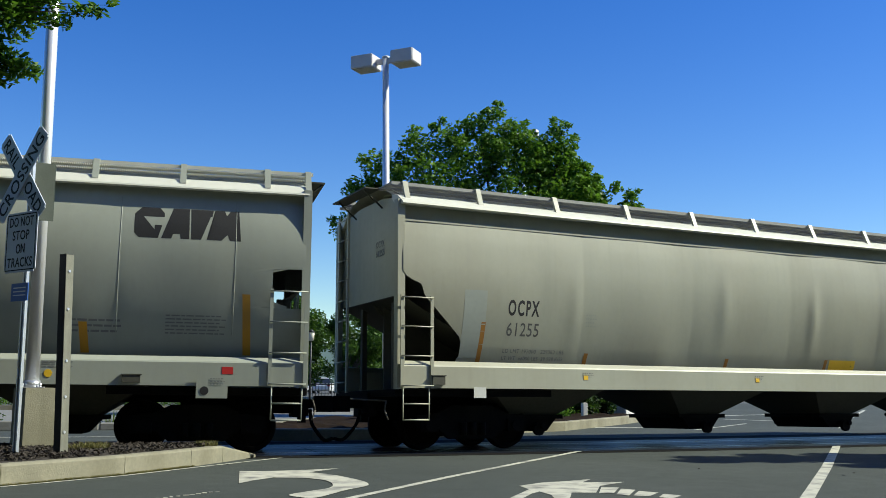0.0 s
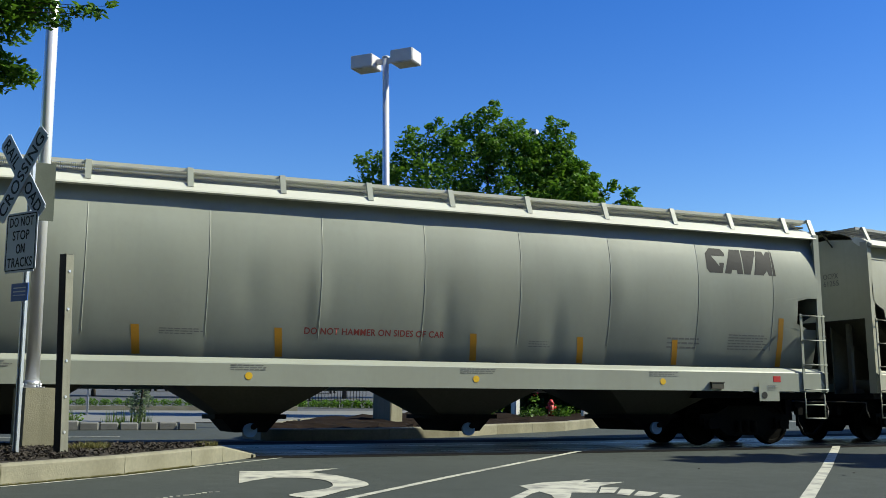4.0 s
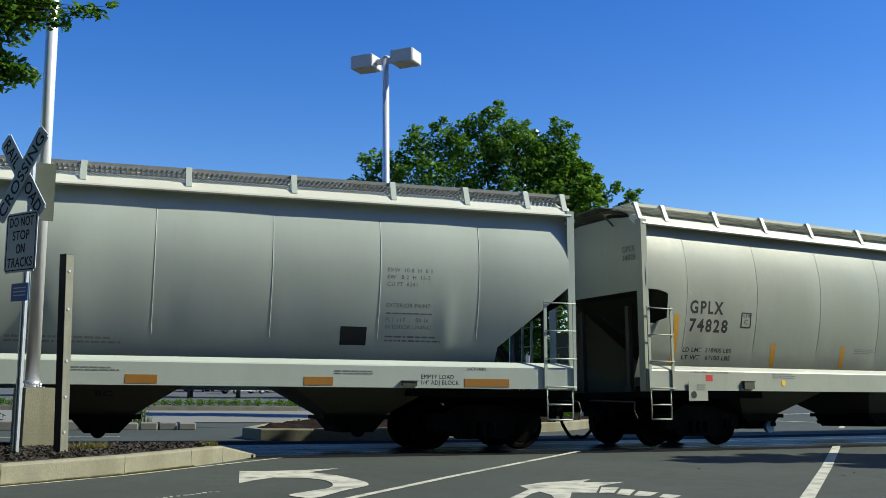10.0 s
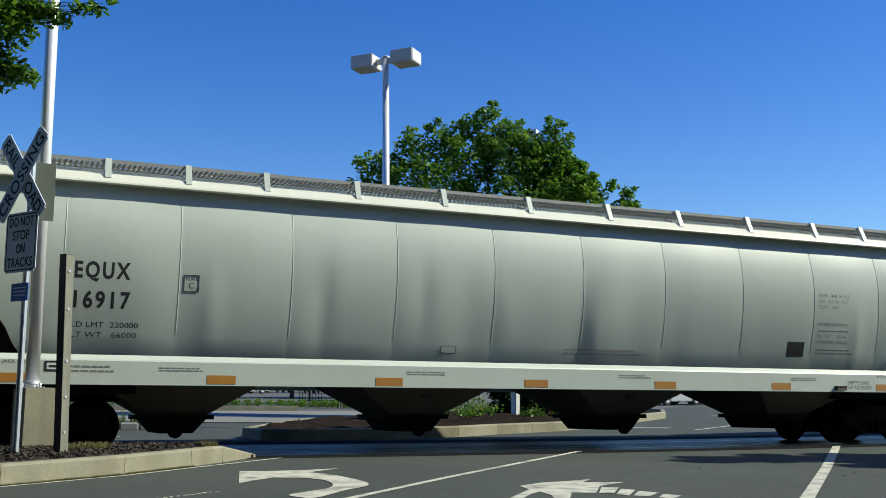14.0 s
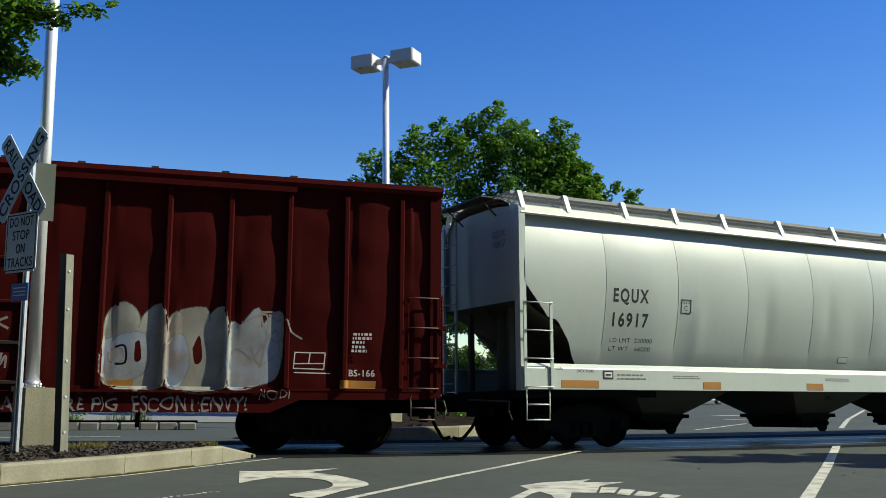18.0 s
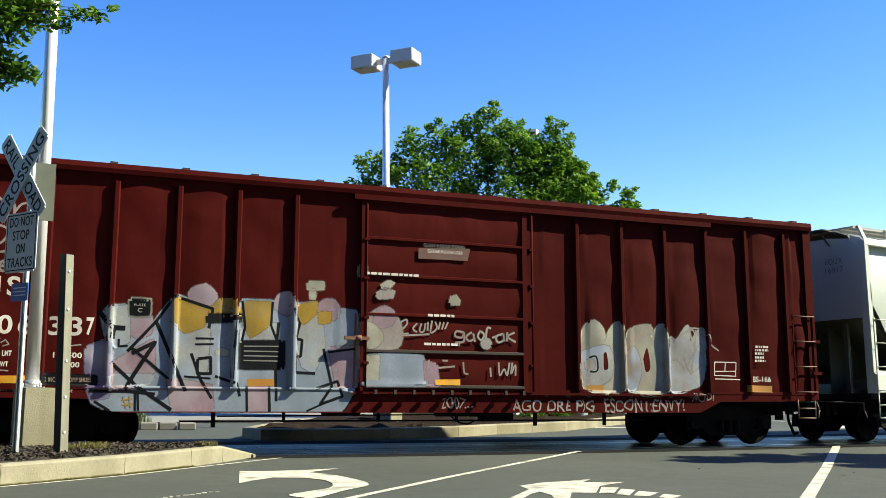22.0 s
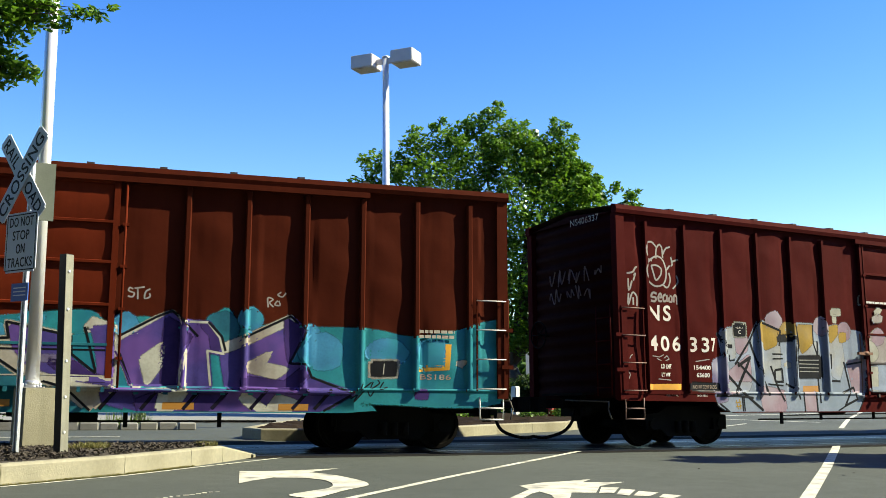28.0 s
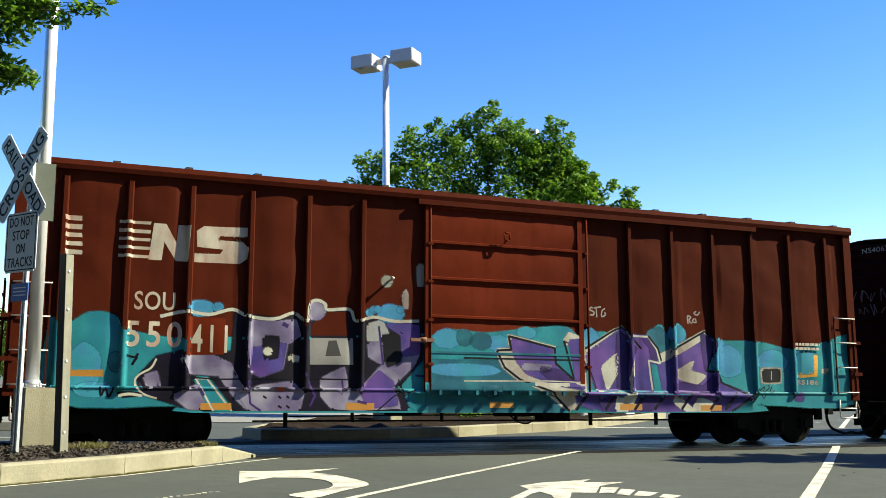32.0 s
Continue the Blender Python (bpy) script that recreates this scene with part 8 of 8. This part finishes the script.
BIG = [big_clump(*c) for c in (
    (-4.4, 8.0, 0.75), (-4.6, 6.6, 0.9), (-3.6, 8.9, 0.9), (-3.2, 7.4, 1.2, 0.8), (-2.4, 9.6, 0.8), (-2.0, 8.4, 1.2, -0.6), (-1.3, 10.0, 0.75), (-0.8, 9.0, 1.2),
    (-0.2, 10.5, 0.7), (0.3, 11.0, 0.45), (0.4, 9.8, 0.9, 0.5), (0.9, 10.4, 0.6), (1.2, 8.8, 1.2), (1.7, 9.6, 0.7), (2.6, 10.5, 0.42), (2.2, 9.9, 0.6), (2.9, 9.9, 0.45), (2.6, 8.6, 0.9, 0.7), (3.2, 8.2, 0.8),
    (3.4, 9.0, 0.4), (3.9, 7.9, 0.6), (4.6, 8.3, 0.28), (5.15, 8.0, 0.34), (5.0, 7.5, 0.3), (4.9, 7.3, 0.6), (4.3, 7.0, 0.8),
    (2.3, 9.2, 0.8), (2.9, 8.9, 0.7), (3.3, 8.4, 0.65), (1.8, 8.7, 0.9), (2.8, 9.4, 0.5), (3.7, 8.2, 0.6), (2.6, 7.9, 0.9, -0.6), (3.4, 7.5, 0.8, -0.4), (-3.9, 5.4, 1.1), (-2.2, 6.6, 1.4), (-0.6, 7.2, 1.5, 0.6), (1.2, 7.0, 1.5, -0.5), (2.9, 6.6, 1.3), (-2.8, 4.4, 1.2), (-0.9, 5.2, 1.5), (1.0, 5.0, 1.5), (2.8, 4.9, 1.3), (0.6, 3.6, 1.2), (1.6, 2.8, 1.0), (2.4, 3.4, 1.1), (-1.4, 3.4, 1.0))]
rb = random.Random(77)
for c in list(BIG):
    for _ in range(4):
        v = Vector((rb.gauss(0, 1), rb.gauss(0, 1), rb.gauss(0, 0.8) + 0.3)).normalized() * c[3] * 0.95
        BIG.append((c[0] + v.x, c[1] + v.y, c[2] + v.z, c[3] * rb.uniform(0.22, 0.42)))
tree_big, crown_big = tree(TX, TY, 11, BIG, 0.26, 31, "large leafy green tree standing behind the track", leaf=0.095, per=250, foot=1.75)

# the tree whose branch hangs into view, and one by the road that shades the asphalt
tree_side, _ = tree(-5.6, 13.2, 9, rounded_crown(4, 26, 2.6, 2.6, 4.2, 8.6, 0.6, 1.1), 0.2, 41, "green street tree with hanging branches", leaf=0.10, per=150)
BRANCHES = []
for k, (clumps, limb) in enumerate((
        ([(-1.75, 13.75, 6.0, 0.42), (-1.5, 13.7, 5.75, 0.34), (-1.42, 13.65, 5.95, 0.3), (-1.9, 13.75, 5.6, 0.35), (-1.28, 13.6, 6.1, 0.22), (-1.1, 13.55, 6.05, 0.15), (-0.95, 13.5, 5.97, 0.13)], ((-3.6, 13.5, 5.9), (-1.0, 13.5, 5.98))),
        ([(-1.25, 13.6, 5.9, 0.17), (-1.05, 13.52, 5.84, 0.14), (-0.85, 13.47, 5.82, 0.13), (-0.68, 13.42, 5.97, 0.12), (-0.50, 13.37, 5.98, 0.11), (-0.38, 13.33, 5.93, 0.08), (-0.26, 13.28, 6.06, 0.07)], ((-1.8, 13.7, 5.9), (-0.26, 13.28, 6.05))),
        ([(-1.75, 13.75, 5.3, 0.30), (-1.5, 13.7, 5.28, 0.22), (-1.35, 13.66, 5.2, 0.2), (-1.18, 13.6, 5.12, 0.14), (-1.55, 13.75, 5.08, 0.2), (-1.9, 13.8, 5.15, 0.3)], ((-3.6, 13.5, 5.7), (-1.15, 13.6, 5.14))))):
    bm = bmesh.new()
    limbs(bm, limb[0], [limb[1]] + [c[:3] for c in clumps], 0.011, random.Random(k))
    b = new("branch")
    b.parent = tree_side
    base = Vector(limb[0]) - Vector((-5.6, 13.2, 0))
    b.matrix_basis = Matrix.Translation(base)
    sh = -Vector(limb[0])
    me = mesh_of("twig", bm, bark)
    me.transform(Matrix.Translation(sh))
    part("twig", me, None, b)
    leaf_cloud("leaves", [(c[0] + sh.x + 0.06, c[1] + sh.y, c[2] + sh.z + 0.02, c[3] * 1.12) for c in clumps], 600, 0.058, leaf_green, b, 60 + k)
    BRANCHES.append((b, base, k))
tree(18.6, 13.0, 8, rounded_crown(9, 54, 2.4, 1.7, 2.6, 7.8, 0.25, 0.62), 0.18, 51, "green street tree at the roadside", leaf=0.17, per=240)

# trees and shrubs beyond the drive
rt = random.Random(12)
for i, (x, y, h, r) in enumerate(((-4.5, 74, 4.6, 2.6), (-0.8, 75, 5.2, 2.4), (2.6, 73, 5.4, 2.4), (5.6, 72, 4.6, 2.2), (8.6, 70, 6.2, 2.6), (12.2, 69.5, 5.8, 2.6), (16, 70, 6.0, 2.8), (-9, 72, 5.0, 2.8), (20, 72, 6.5, 3.0), (26, 74, 6.5, 3.2))):
    tree(x, y, h * 1.25, rounded_crown(70 + i, 26, r, r, 1.4, h * 1.25 - 0.6, 0.7, 1.2), 0.14, 80 + i, "green roadside tree beyond the car park", leaf=0.12, per=170, material=leaf_far, group="far trees")
for i in range(22):
    x = -110 + i * 13 + rt.uniform(-3, 3)
    tree(x, 150 + rt.uniform(-12, 12) - 0.15 * x, 6, rounded_crown(120 + i, 12, 6.5, 4, 1.5, 5.5, 2.0, 3.2), 0.3, 140 + i, "distant green tree on the horizon", leaf=0.55, per=9, material=leaf_far, group="distant trees")

# grey weeping conifer
wp = thing("weeping_conifer", "grey-green weeping conifer by the drive", "tree", pose(1.0, 30.6, 0.0))
part("trunk", made(rod, (0, 0, 0), (0.05, 0, 2.0), 0.05, 0.02, n=8), bark, wp)
rng = np.random.default_rng(3)
cl = []
for i in range(46):
    a, q, z = rng.uniform(0, 6.28), rng.uniform(0.05, 0.42), rng.uniform(0.2, 2.0)
    q *= 0.4 + 0.6 * (1 - abs(z - 0.9) / 1.1)
    cl.append((q * math.cos(a), q * math.sin(a), z, 0.12))
leaf_cloud("crown", cl, 900, 0.045, leaf_grey, wp, 7, flatten=1.6)

# hedges
for i in range(60):
    x = -14 + 0.5 * i
    b = thing("hedge_shrub", "clipped round green shrub in a row", "shrub", pose(x, 45.6 + rt.uniform(-0.1, 0.1), 0.0), group="hedge along the car park")
    leaf_cloud("foliage", [(0, 0, 0.22, 0.24), (0.11, 0.07, 0.2, 0.19), (-0.12, -0.03, 0.19, 0.19), (0.03, -0.07, 0.27, 0.18)], 420, 0.045, leaf_green, b, 300 + i)
shrubs = [(14.3, 30.6, 0.5), (13.1, 28.4, 0.35), (13.7, 28.9, 0.3), (12.4, 28.2, 0.4), (15.4, 31.0, 0.5), (16.6, 32.2, 0.5), (17.6, 33.3, 0.4), (11.7, 27.5, 0.32), (10.3, 28.6, 0.5), (9.4, 28.4, 0.4), (-0.75, 26.7, 0.34), (-2.6, 26.8, 0.3), (-1.7, 26.8, 0.4), (0.35, 26.8, 0.2), (18.6, 35, 0.5)]
for i, (x, y, r) in enumerate(shrubs):
    b = thing("shrub", "low green flowering shrub in the bed", "shrub", pose(x, y, -0.01 if y < 27.2 and x < 5 else 0.12), group="shrubs in the beds")
    leaf_cloud("foliage", [(rt.uniform(-r, r) * 0.6, rt.uniform(-r, r) * 0.6, r * rt.uniform(0.2, 0.9), r * rt.uniform(0.4, 0.7)) for _ in range(5)], 260, 0.05, leaf_far if i % 2 else leaf_green, b, 400 + i)
# dense shrubs under the tree, leaves darkened for its shade, and flowering ones before them
for i, (x, y, r) in enumerate([(12.95, 32.53, 0.55), (13.71, 31.74, 0.6), (14.07, 30.98, 0.6), (14.91, 31.34, 0.65), (15.3, 30.78, 0.6), (16.05, 31.17, 0.5)]):
    b = thing("shrub", "dense shrub under the tree, leaves coloured as in shade", "shrub", pose(x, y, 0.12), group="dark shrubs under the tree")
    leaf_cloud("foliage", [(rt.uniform(-r, r) * 0.5, rt.uniform(-r, r) * 0.4, r * rt.uniform(0.3, 2.0), r * rt.uniform(0.6, 0.8)) for _ in range(9)], 420, 0.085, leaf_deep, b, 440 + i)
for i, (x, y, r) in enumerate([(12.73, 28.86, 0.36), (11.02, 28.79, 0.42), (10.37, 28.8, 0.36)]):
    b = thing("flowering_shrub", "leafy shrub with red blossoms in the mulch", "shrub", pose(x, y, 0.14), group="flowering shrubs in the bed")
    clumps = [(rt.uniform(-r, r) * 0.7, rt.uniform(-r, r) * 0.6, r * rt.uniform(0.3, 1.9), r * rt.uniform(0.3, 0.5)) for _ in range(8)]
    leaf_cloud("foliage", clumps, 170, 0.055, leaf_green, b, 460 + i)
    leaf_cloud("blossoms", [(c[0], c[1] - 0.05, c[2] + 0.12, 0.10) for c in clumps[::2]], 26, 0.045, blossom_red, b, 480 + i)
tufts("ornamental_grass", [(0.1 + 0.3 * i, 26.6, 0.0, 0.16, 40) for i in range(4)] + [(-0.9, 26.6, 0, 0.25, 120), (-1.5, 26.6, 0, 0.3, 140)], grass_mat, "tall pale ornamental grass", 21, 0.55)
tufts("verge_grass", [(8.5 + 0.6 * i, 47.5 - 0.3 * i, 0.0, 0.5, 90) for i in range(18)] + [(52 + i * 1.2, 76 - i * 0.4, 0, 0.9, 60) for i in range(14)], grass_mat, "bright green grass verge", 22, 0.5)


# ---- parked vehicles, fence, small things ----
glass_dark = mat("car_glass", (0.02, 0.025, 0.03), 0.08, vary=0.1, bump=0.0, spec=0.8)
tyre_mat = mat("tyre", (0.02, 0.02, 0.02), 0.9, vary=0.2)
lamp_red = mat("tail_lamp", (0.4, 0.02, 0.02), 0.3)


def parked(x, y, turn, colour, label, tall=1.45, long=4.5):
    paint = mat("car_paint_" + colour[0], colour[1], 0.28, 0.2, vary=0.04, bump=0.0, spec=0.7)
    root = thing("parked_car", label, "car", pose(x, y, 0, 0, 0, turn), group="parked cars")
    h, l = tall, long / 2
    bm = bmesh.new()
    prism(bm, ((-l, 0.35), (-l, 0.78), (-l + 0.1, 0.9), (-l + 0.9, 0.95), (l - 1.3, 0.95), (l - 0.2, 0.78), (l, 0.62), (l, 0.3), (l - 0.3, 0.22), (-l + 0.3, 0.22)), "y", -0.86, 0.86)
    bmesh.ops.bevel(bm, geom=bm.edges[:], offset=0.06, segments=2, affect="EDGES")
    part("body", bm, paint, root)
    bm = bmesh.new()
    hull_between(bm, [(-l + 0.45, -0.80, 0.93), (l - 1.15, -0.80, 0.93), (l - 1.15, 0.80, 0.93), (-l + 0.45, 0.80, 0.93)],
                 [(-l + 0.95, -0.62, h - 0.06), (l - 1.95, -0.62, h - 0.06), (l - 1.95, 0.62, h - 0.06), (-l + 0.95, 0.62, h - 0.06)])
    part("glasshouse", bm, glass_dark, root)
    bm = bmesh.new()
    hull_between(bm, [(-l + 0.9, -0.66, h - 0.08), (l - 1.9, -0.66, h - 0.08), (l - 1.9, 0.66, h - 0.08), (-l + 0.9, 0.66, h - 0.08)],
                 [(-l + 1.05, -0.58, h), (l - 2.05, -0.58, h), (l - 2.05, 0.58, h), (-l + 1.05, 0.58, h)])
    part("roof", bm, paint, root)
    for wx in (-l + 0.85, l - 0.85):
        for wy in (-0.80, 0.80):
            w = part("wheel", made(rod, (wx, wy - 0.1, 0.33), (wx, wy + 0.1, 0.33), 0.33, n=18), tyre_mat, root)
            part("rim", made(rod, (wx, wy - 0.112, 0.33), (wx, wy + 0.112, 0.33), 0.2, n=12), galvanised, w)
    for wy in (-0.7, 0.7):
        part("tail_light", made(box, -l - 0.01, -l + 0.05, wy - 0.12, wy + 0.12, 0.68, 0.82), lamp_red, root)
        part("headlight", made(box, l - 0.12, l + 0.01, wy - 0.13, wy + 0.13, 0.58, 0.70), galvanised, root)
    return root


BLUE_GREY = ("blue_grey", (0.10, 0.12, 0.22))
WHITE = ("white", (0.7, 0.7, 0.7))
BLACK = ("black", (0.02, 0.02, 0.025))
SILVER = ("silver", (0.4, 0.41, 0.43))
RED = ("red", (0.25, 0.02, 0.02))
parked(2.1, 110.0, 78, BLACK, "black car in the row beyond the hedge", 1.45)
parked(3.7, 105.2, 74, BLUE_GREY, "blue-grey car in the row beyond the hedge", 1.45)
parked(5.2, 103.6, 76, WHITE, "white van in the row beyond the hedge", 1.90)
parked(7.1, 105.1, 75, BLUE_GREY, "dark blue car in the row beyond the hedge", 1.42)
parked(8.6, 101.5, 74, WHITE, "white van in the row beyond the hedge", 1.85)
parked(10.8, 105.0, 72, SILVER, "silver car in the row beyond the hedge", 1.42)
parked(11.5, 89.8, 30, WHITE, "white off-road car beyond the hedge", 1.75)
parked(15.5, 99.2, 70, BLACK, "black car in the row beyond the hedge", 1.45)
parked(18.5, 101.3, 72, SILVER, "silver car in the row beyond the hedge", 1.42)
parked(20.1, 96.5, 70, WHITE, "white car in the row beyond the hedge", 1.50)
parked(14.5, 46.0, 60, BLACK, "black car parked behind the island")
parked(33.5, 55.5, 20, SILVER, "silver car parked across the road")
parked(36.5, 57.5, 20, WHITE, "white car parked across the road")
parked(42.0, 70.0, 30, RED, "dark red car far off")

fence_black = mat("fence_black", (0.015, 0.015, 0.015), 0.5)
fence = thing("metal_fence", "black metal picket fence", "fence", pose(8.4, 46.2, 0.05, 0, 0, -12))
for z in (0.25, 1.0):
    part("fence_rail", made(box, 0, 3.2, -0.015, 0.015, z, z + 0.04), fence_black, fence)
for i in range(22):
    part("picket", made(box, 0.05 + 0.145 * i, 0.075 + 0.145 * i, -0.012, 0.012, 0, 1.1), fence_black, fence)


def small_post(x, y, h, w, material, name, label, z=0.2, turn=0.0):
    root = thing(name, label, "post", pose(x, y, z, 0, 0, turn))
    bm = bmesh.new()
    box(bm, -w / 2, w / 2, -w / 2, w / 2, 0, h)
    bmesh.ops.bevel(bm, geom=bm.edges[:], offset=w * 0.12, segments=2, affect="EDGES")
    part("body", bm, material, root)
    return root


small_post(12.30, 29.65, 1.05, 0.22, white_plate, "marker_post", "pale square post standing in the mulch", z=0.1, turn=24)
small_post(14.40, 29.04, 0.46, 0.17, white_plate, "marker_post", "short white marker post in the bed")
hy = thing("hydrant", "small red hydrant in the bed", "hydrant", pose(13.05, 28.6, 0.2))
bm = bmesh.new()
rod(bm, (0, 0, 0), (0, 0, 0.42), 0.09, n=14)
rod(bm, (0, 0, 0.42), (0, 0, 0.56), 0.11, 0.04, n=14)
part("barrel", bm, red_plate, hy)
part("nozzle", made(rod, (-0.16, 0, 0.32), (0.16, 0, 0.32), 0.045, n=10), red_plate, hy)
ut = thing("utility_box", "pale utility box in the bed", "utility box", pose(17.2, 31.6, 0.2, 0, 0, 35))
bm = bmesh.new()
box(bm, -0.35, 0.35, -0.25, 0.25, 0, 0.5)
bmesh.ops.bevel(bm, geom=bm.edges[:], offset=0.03, segments=2, affect="EDGES")
part("cabinet", bm, white_plate, ut)
ns = thing("notice_sign", "small white prohibition sign on a post", "road sign", pose(-0.55, 36.0, 0, 0, 0, -18))
part("sign_post", made(box, -0.03, 0.03, 0, 0.04, 0, 2.1), galvanised, ns)
part("plate", made(box, -0.28, 0.28, -0.012, 0, 1.4, 2.2), white_plate, ns)
bm = bmesh.new()
for i in range(20):
    a0, a1 = 2 * math.pi * i / 20, 2 * math.pi * (i + 1) / 20
    rod(bm, (0.17 * math.cos(a0), -0.014, 1.88 + 0.17 * math.sin(a0)), (0.17 * math.cos(a1), -0.014, 1.88 + 0.17 * math.sin(a1)), 0.014, n=4)
rod(bm, (-0.12, -0.014, 2.0), (0.12, -0.014, 1.76), 0.014, n=4)
part("red_ring", bm, red_plate, ns)
for x, y in ((5.0, 66), (11.6, 60)):
    sl = thing("street_lamp", "black lantern street lamp", "street lamp", pose(x, y, 0), group="lantern lamps")
    part("pole", made(rod, (0, 0, 0), (0, 0, 3.6), 0.07, 0.045, n=10), fence_black, sl)
    part("lantern", made(rod, (0, 0, 3.6), (0, 0, 4.1), 0.14, 0.22, n=6), lens_mat, sl)
    part("cap", made(rod, (0, 0, 4.1), (0, 0, 4.3), 0.26, 0.03, n=6), fence_black, sl)
# unseen dense trees added behind the viewer to block sky light and deepen shade
for i in range(15):
    a = radians(153 + 11.6 * i)
    tree(22 * math.cos(a), 22 * math.sin(a), 30, rounded_crown(500 + i, 36, 3.8, 3.0, 2.0, 29.0, 2.0, 3.0), 0.4, 520 + i, "unseen tall tree added to block sky light", leaf=0.45, per=24, material=leaf_dark, group="row of trees")
for i in range(3):
    a = radians(326 + 11.5 * i)
    tree(24 * math.cos(a), 24 * math.sin(a), 14, rounded_crown(530 + i, 16, 3.6, 3.0, 2.0, 13.0, 1.8, 2.6), 0.4, 540 + i, "unseen tall tree added to block sky light", leaf=0.42, per=26, material=leaf_dark, group="row of trees")
hill_mat = mat("far_hill", (0.06, 0.10, 0.09), 0.95, vary=0.2, scale=0.02, bump=0.0)
bm = bmesh.new()
rows = []
for y, k in ((400, 0.0), (460, 1.0), (600, 0.6)):
    rows.append([(-700 + 40 * i, y, k * (9 + 9 * noise.noise(Vector((i * 0.17, 3, 1))) + 16 * math.exp(-((i - 17.5) / 3.0) ** 2))) for i in range(40)])
grid(bm, rows)
tagged(part("backdrop_hill", bm, hill_mat), "low wooded hills on the horizon", "hill", kind="structure")


# ---- motions ----
def motions():
    dist = [(0, 0.000), (0.5, 1.395), (1, 2.792), (1.5, 4.189), (2, 5.584), (2.5, 6.984), (3, 8.366), (3.5, 9.745), (5.5, 15.005), (6, 16.261), (6.5, 17.482), (7, 18.699), (7.5, 19.929), (8, 21.169), (8.5, 22.408), (9, 23.646), (9.5, 24.878), (10, 26.116), (10.5, 27.351), (11, 28.606), (11.5, 29.826), (12, 31.047), (12.5, 32.263), (13, 33.498), (13.5, 34.741), (14, 35.985), (14.5, 37.231), (16.5, 42.131), (17, 43.317), (17.5, 44.488), (18, 45.638), (18.5, 46.775), (19, 47.895), (19.5, 49.000), (20, 50.089), (20.5, 51.160), (21, 52.212), (21.5, 53.240), (22, 54.247), (22.5, 55.237), (23, 56.215), (23.5, 57.190), (24, 58.164), (24.5, 59.142), (25, 60.121), (25.5, 61.099), (27.5, 65.070), (28, 66.085), (28.5, 67.113), (29, 68.152), (29.5, 69.201), (30, 70.261), (30.5, 71.335), (31, 72.416), (31.5, 73.503), (32, 74.594)]
    times = [t for t, _ in dist]
    for car, s0, _ in TRAIN:
        walk(car, [(t, on_track(s0 + d)) for t, d in dist])
    # wheels turn as the train rolls
    steps = 150
    spots = np.linspace(0, 32, steps + 1)
    far = np.interp(spots, times, [d for _, d in dist])
    for w, x, side in WHEELS:
        flip = pose(0, 0, 0, 0, 0, 0 if side < 0 else 180)
        walk(w, [(float(t), pose(x, side * 0.76, 0.45) @ pose(0, 0, 0, 0, math.degrees(d / 0.44) % 360, 0) @ flip) for t, d in zip(spots, far)])
    # leaves stir in a light wind
    for b, base, k in BRANCHES:
        walk(b, [(t, Matrix.Translation(base) @ pose(0, 0, 0, 1.2 * math.sin(1.7 * t + k), 1.6 * math.sin(1.1 * t + 2 * k) + (-2.5 if k < 2 and t < 1 else 0), 1.0 * math.sin(0.9 * t + k))) for t in [0.5 * i for i in range(65)]])
    walk(crown_big, [(t, pose(0, 0, 0, 0.25 * math.sin(0.8 * t), 0.5 * math.sin(0.7 * t + 1), 0)) for t in [0.8 * i for i in range(41)]])


motions()
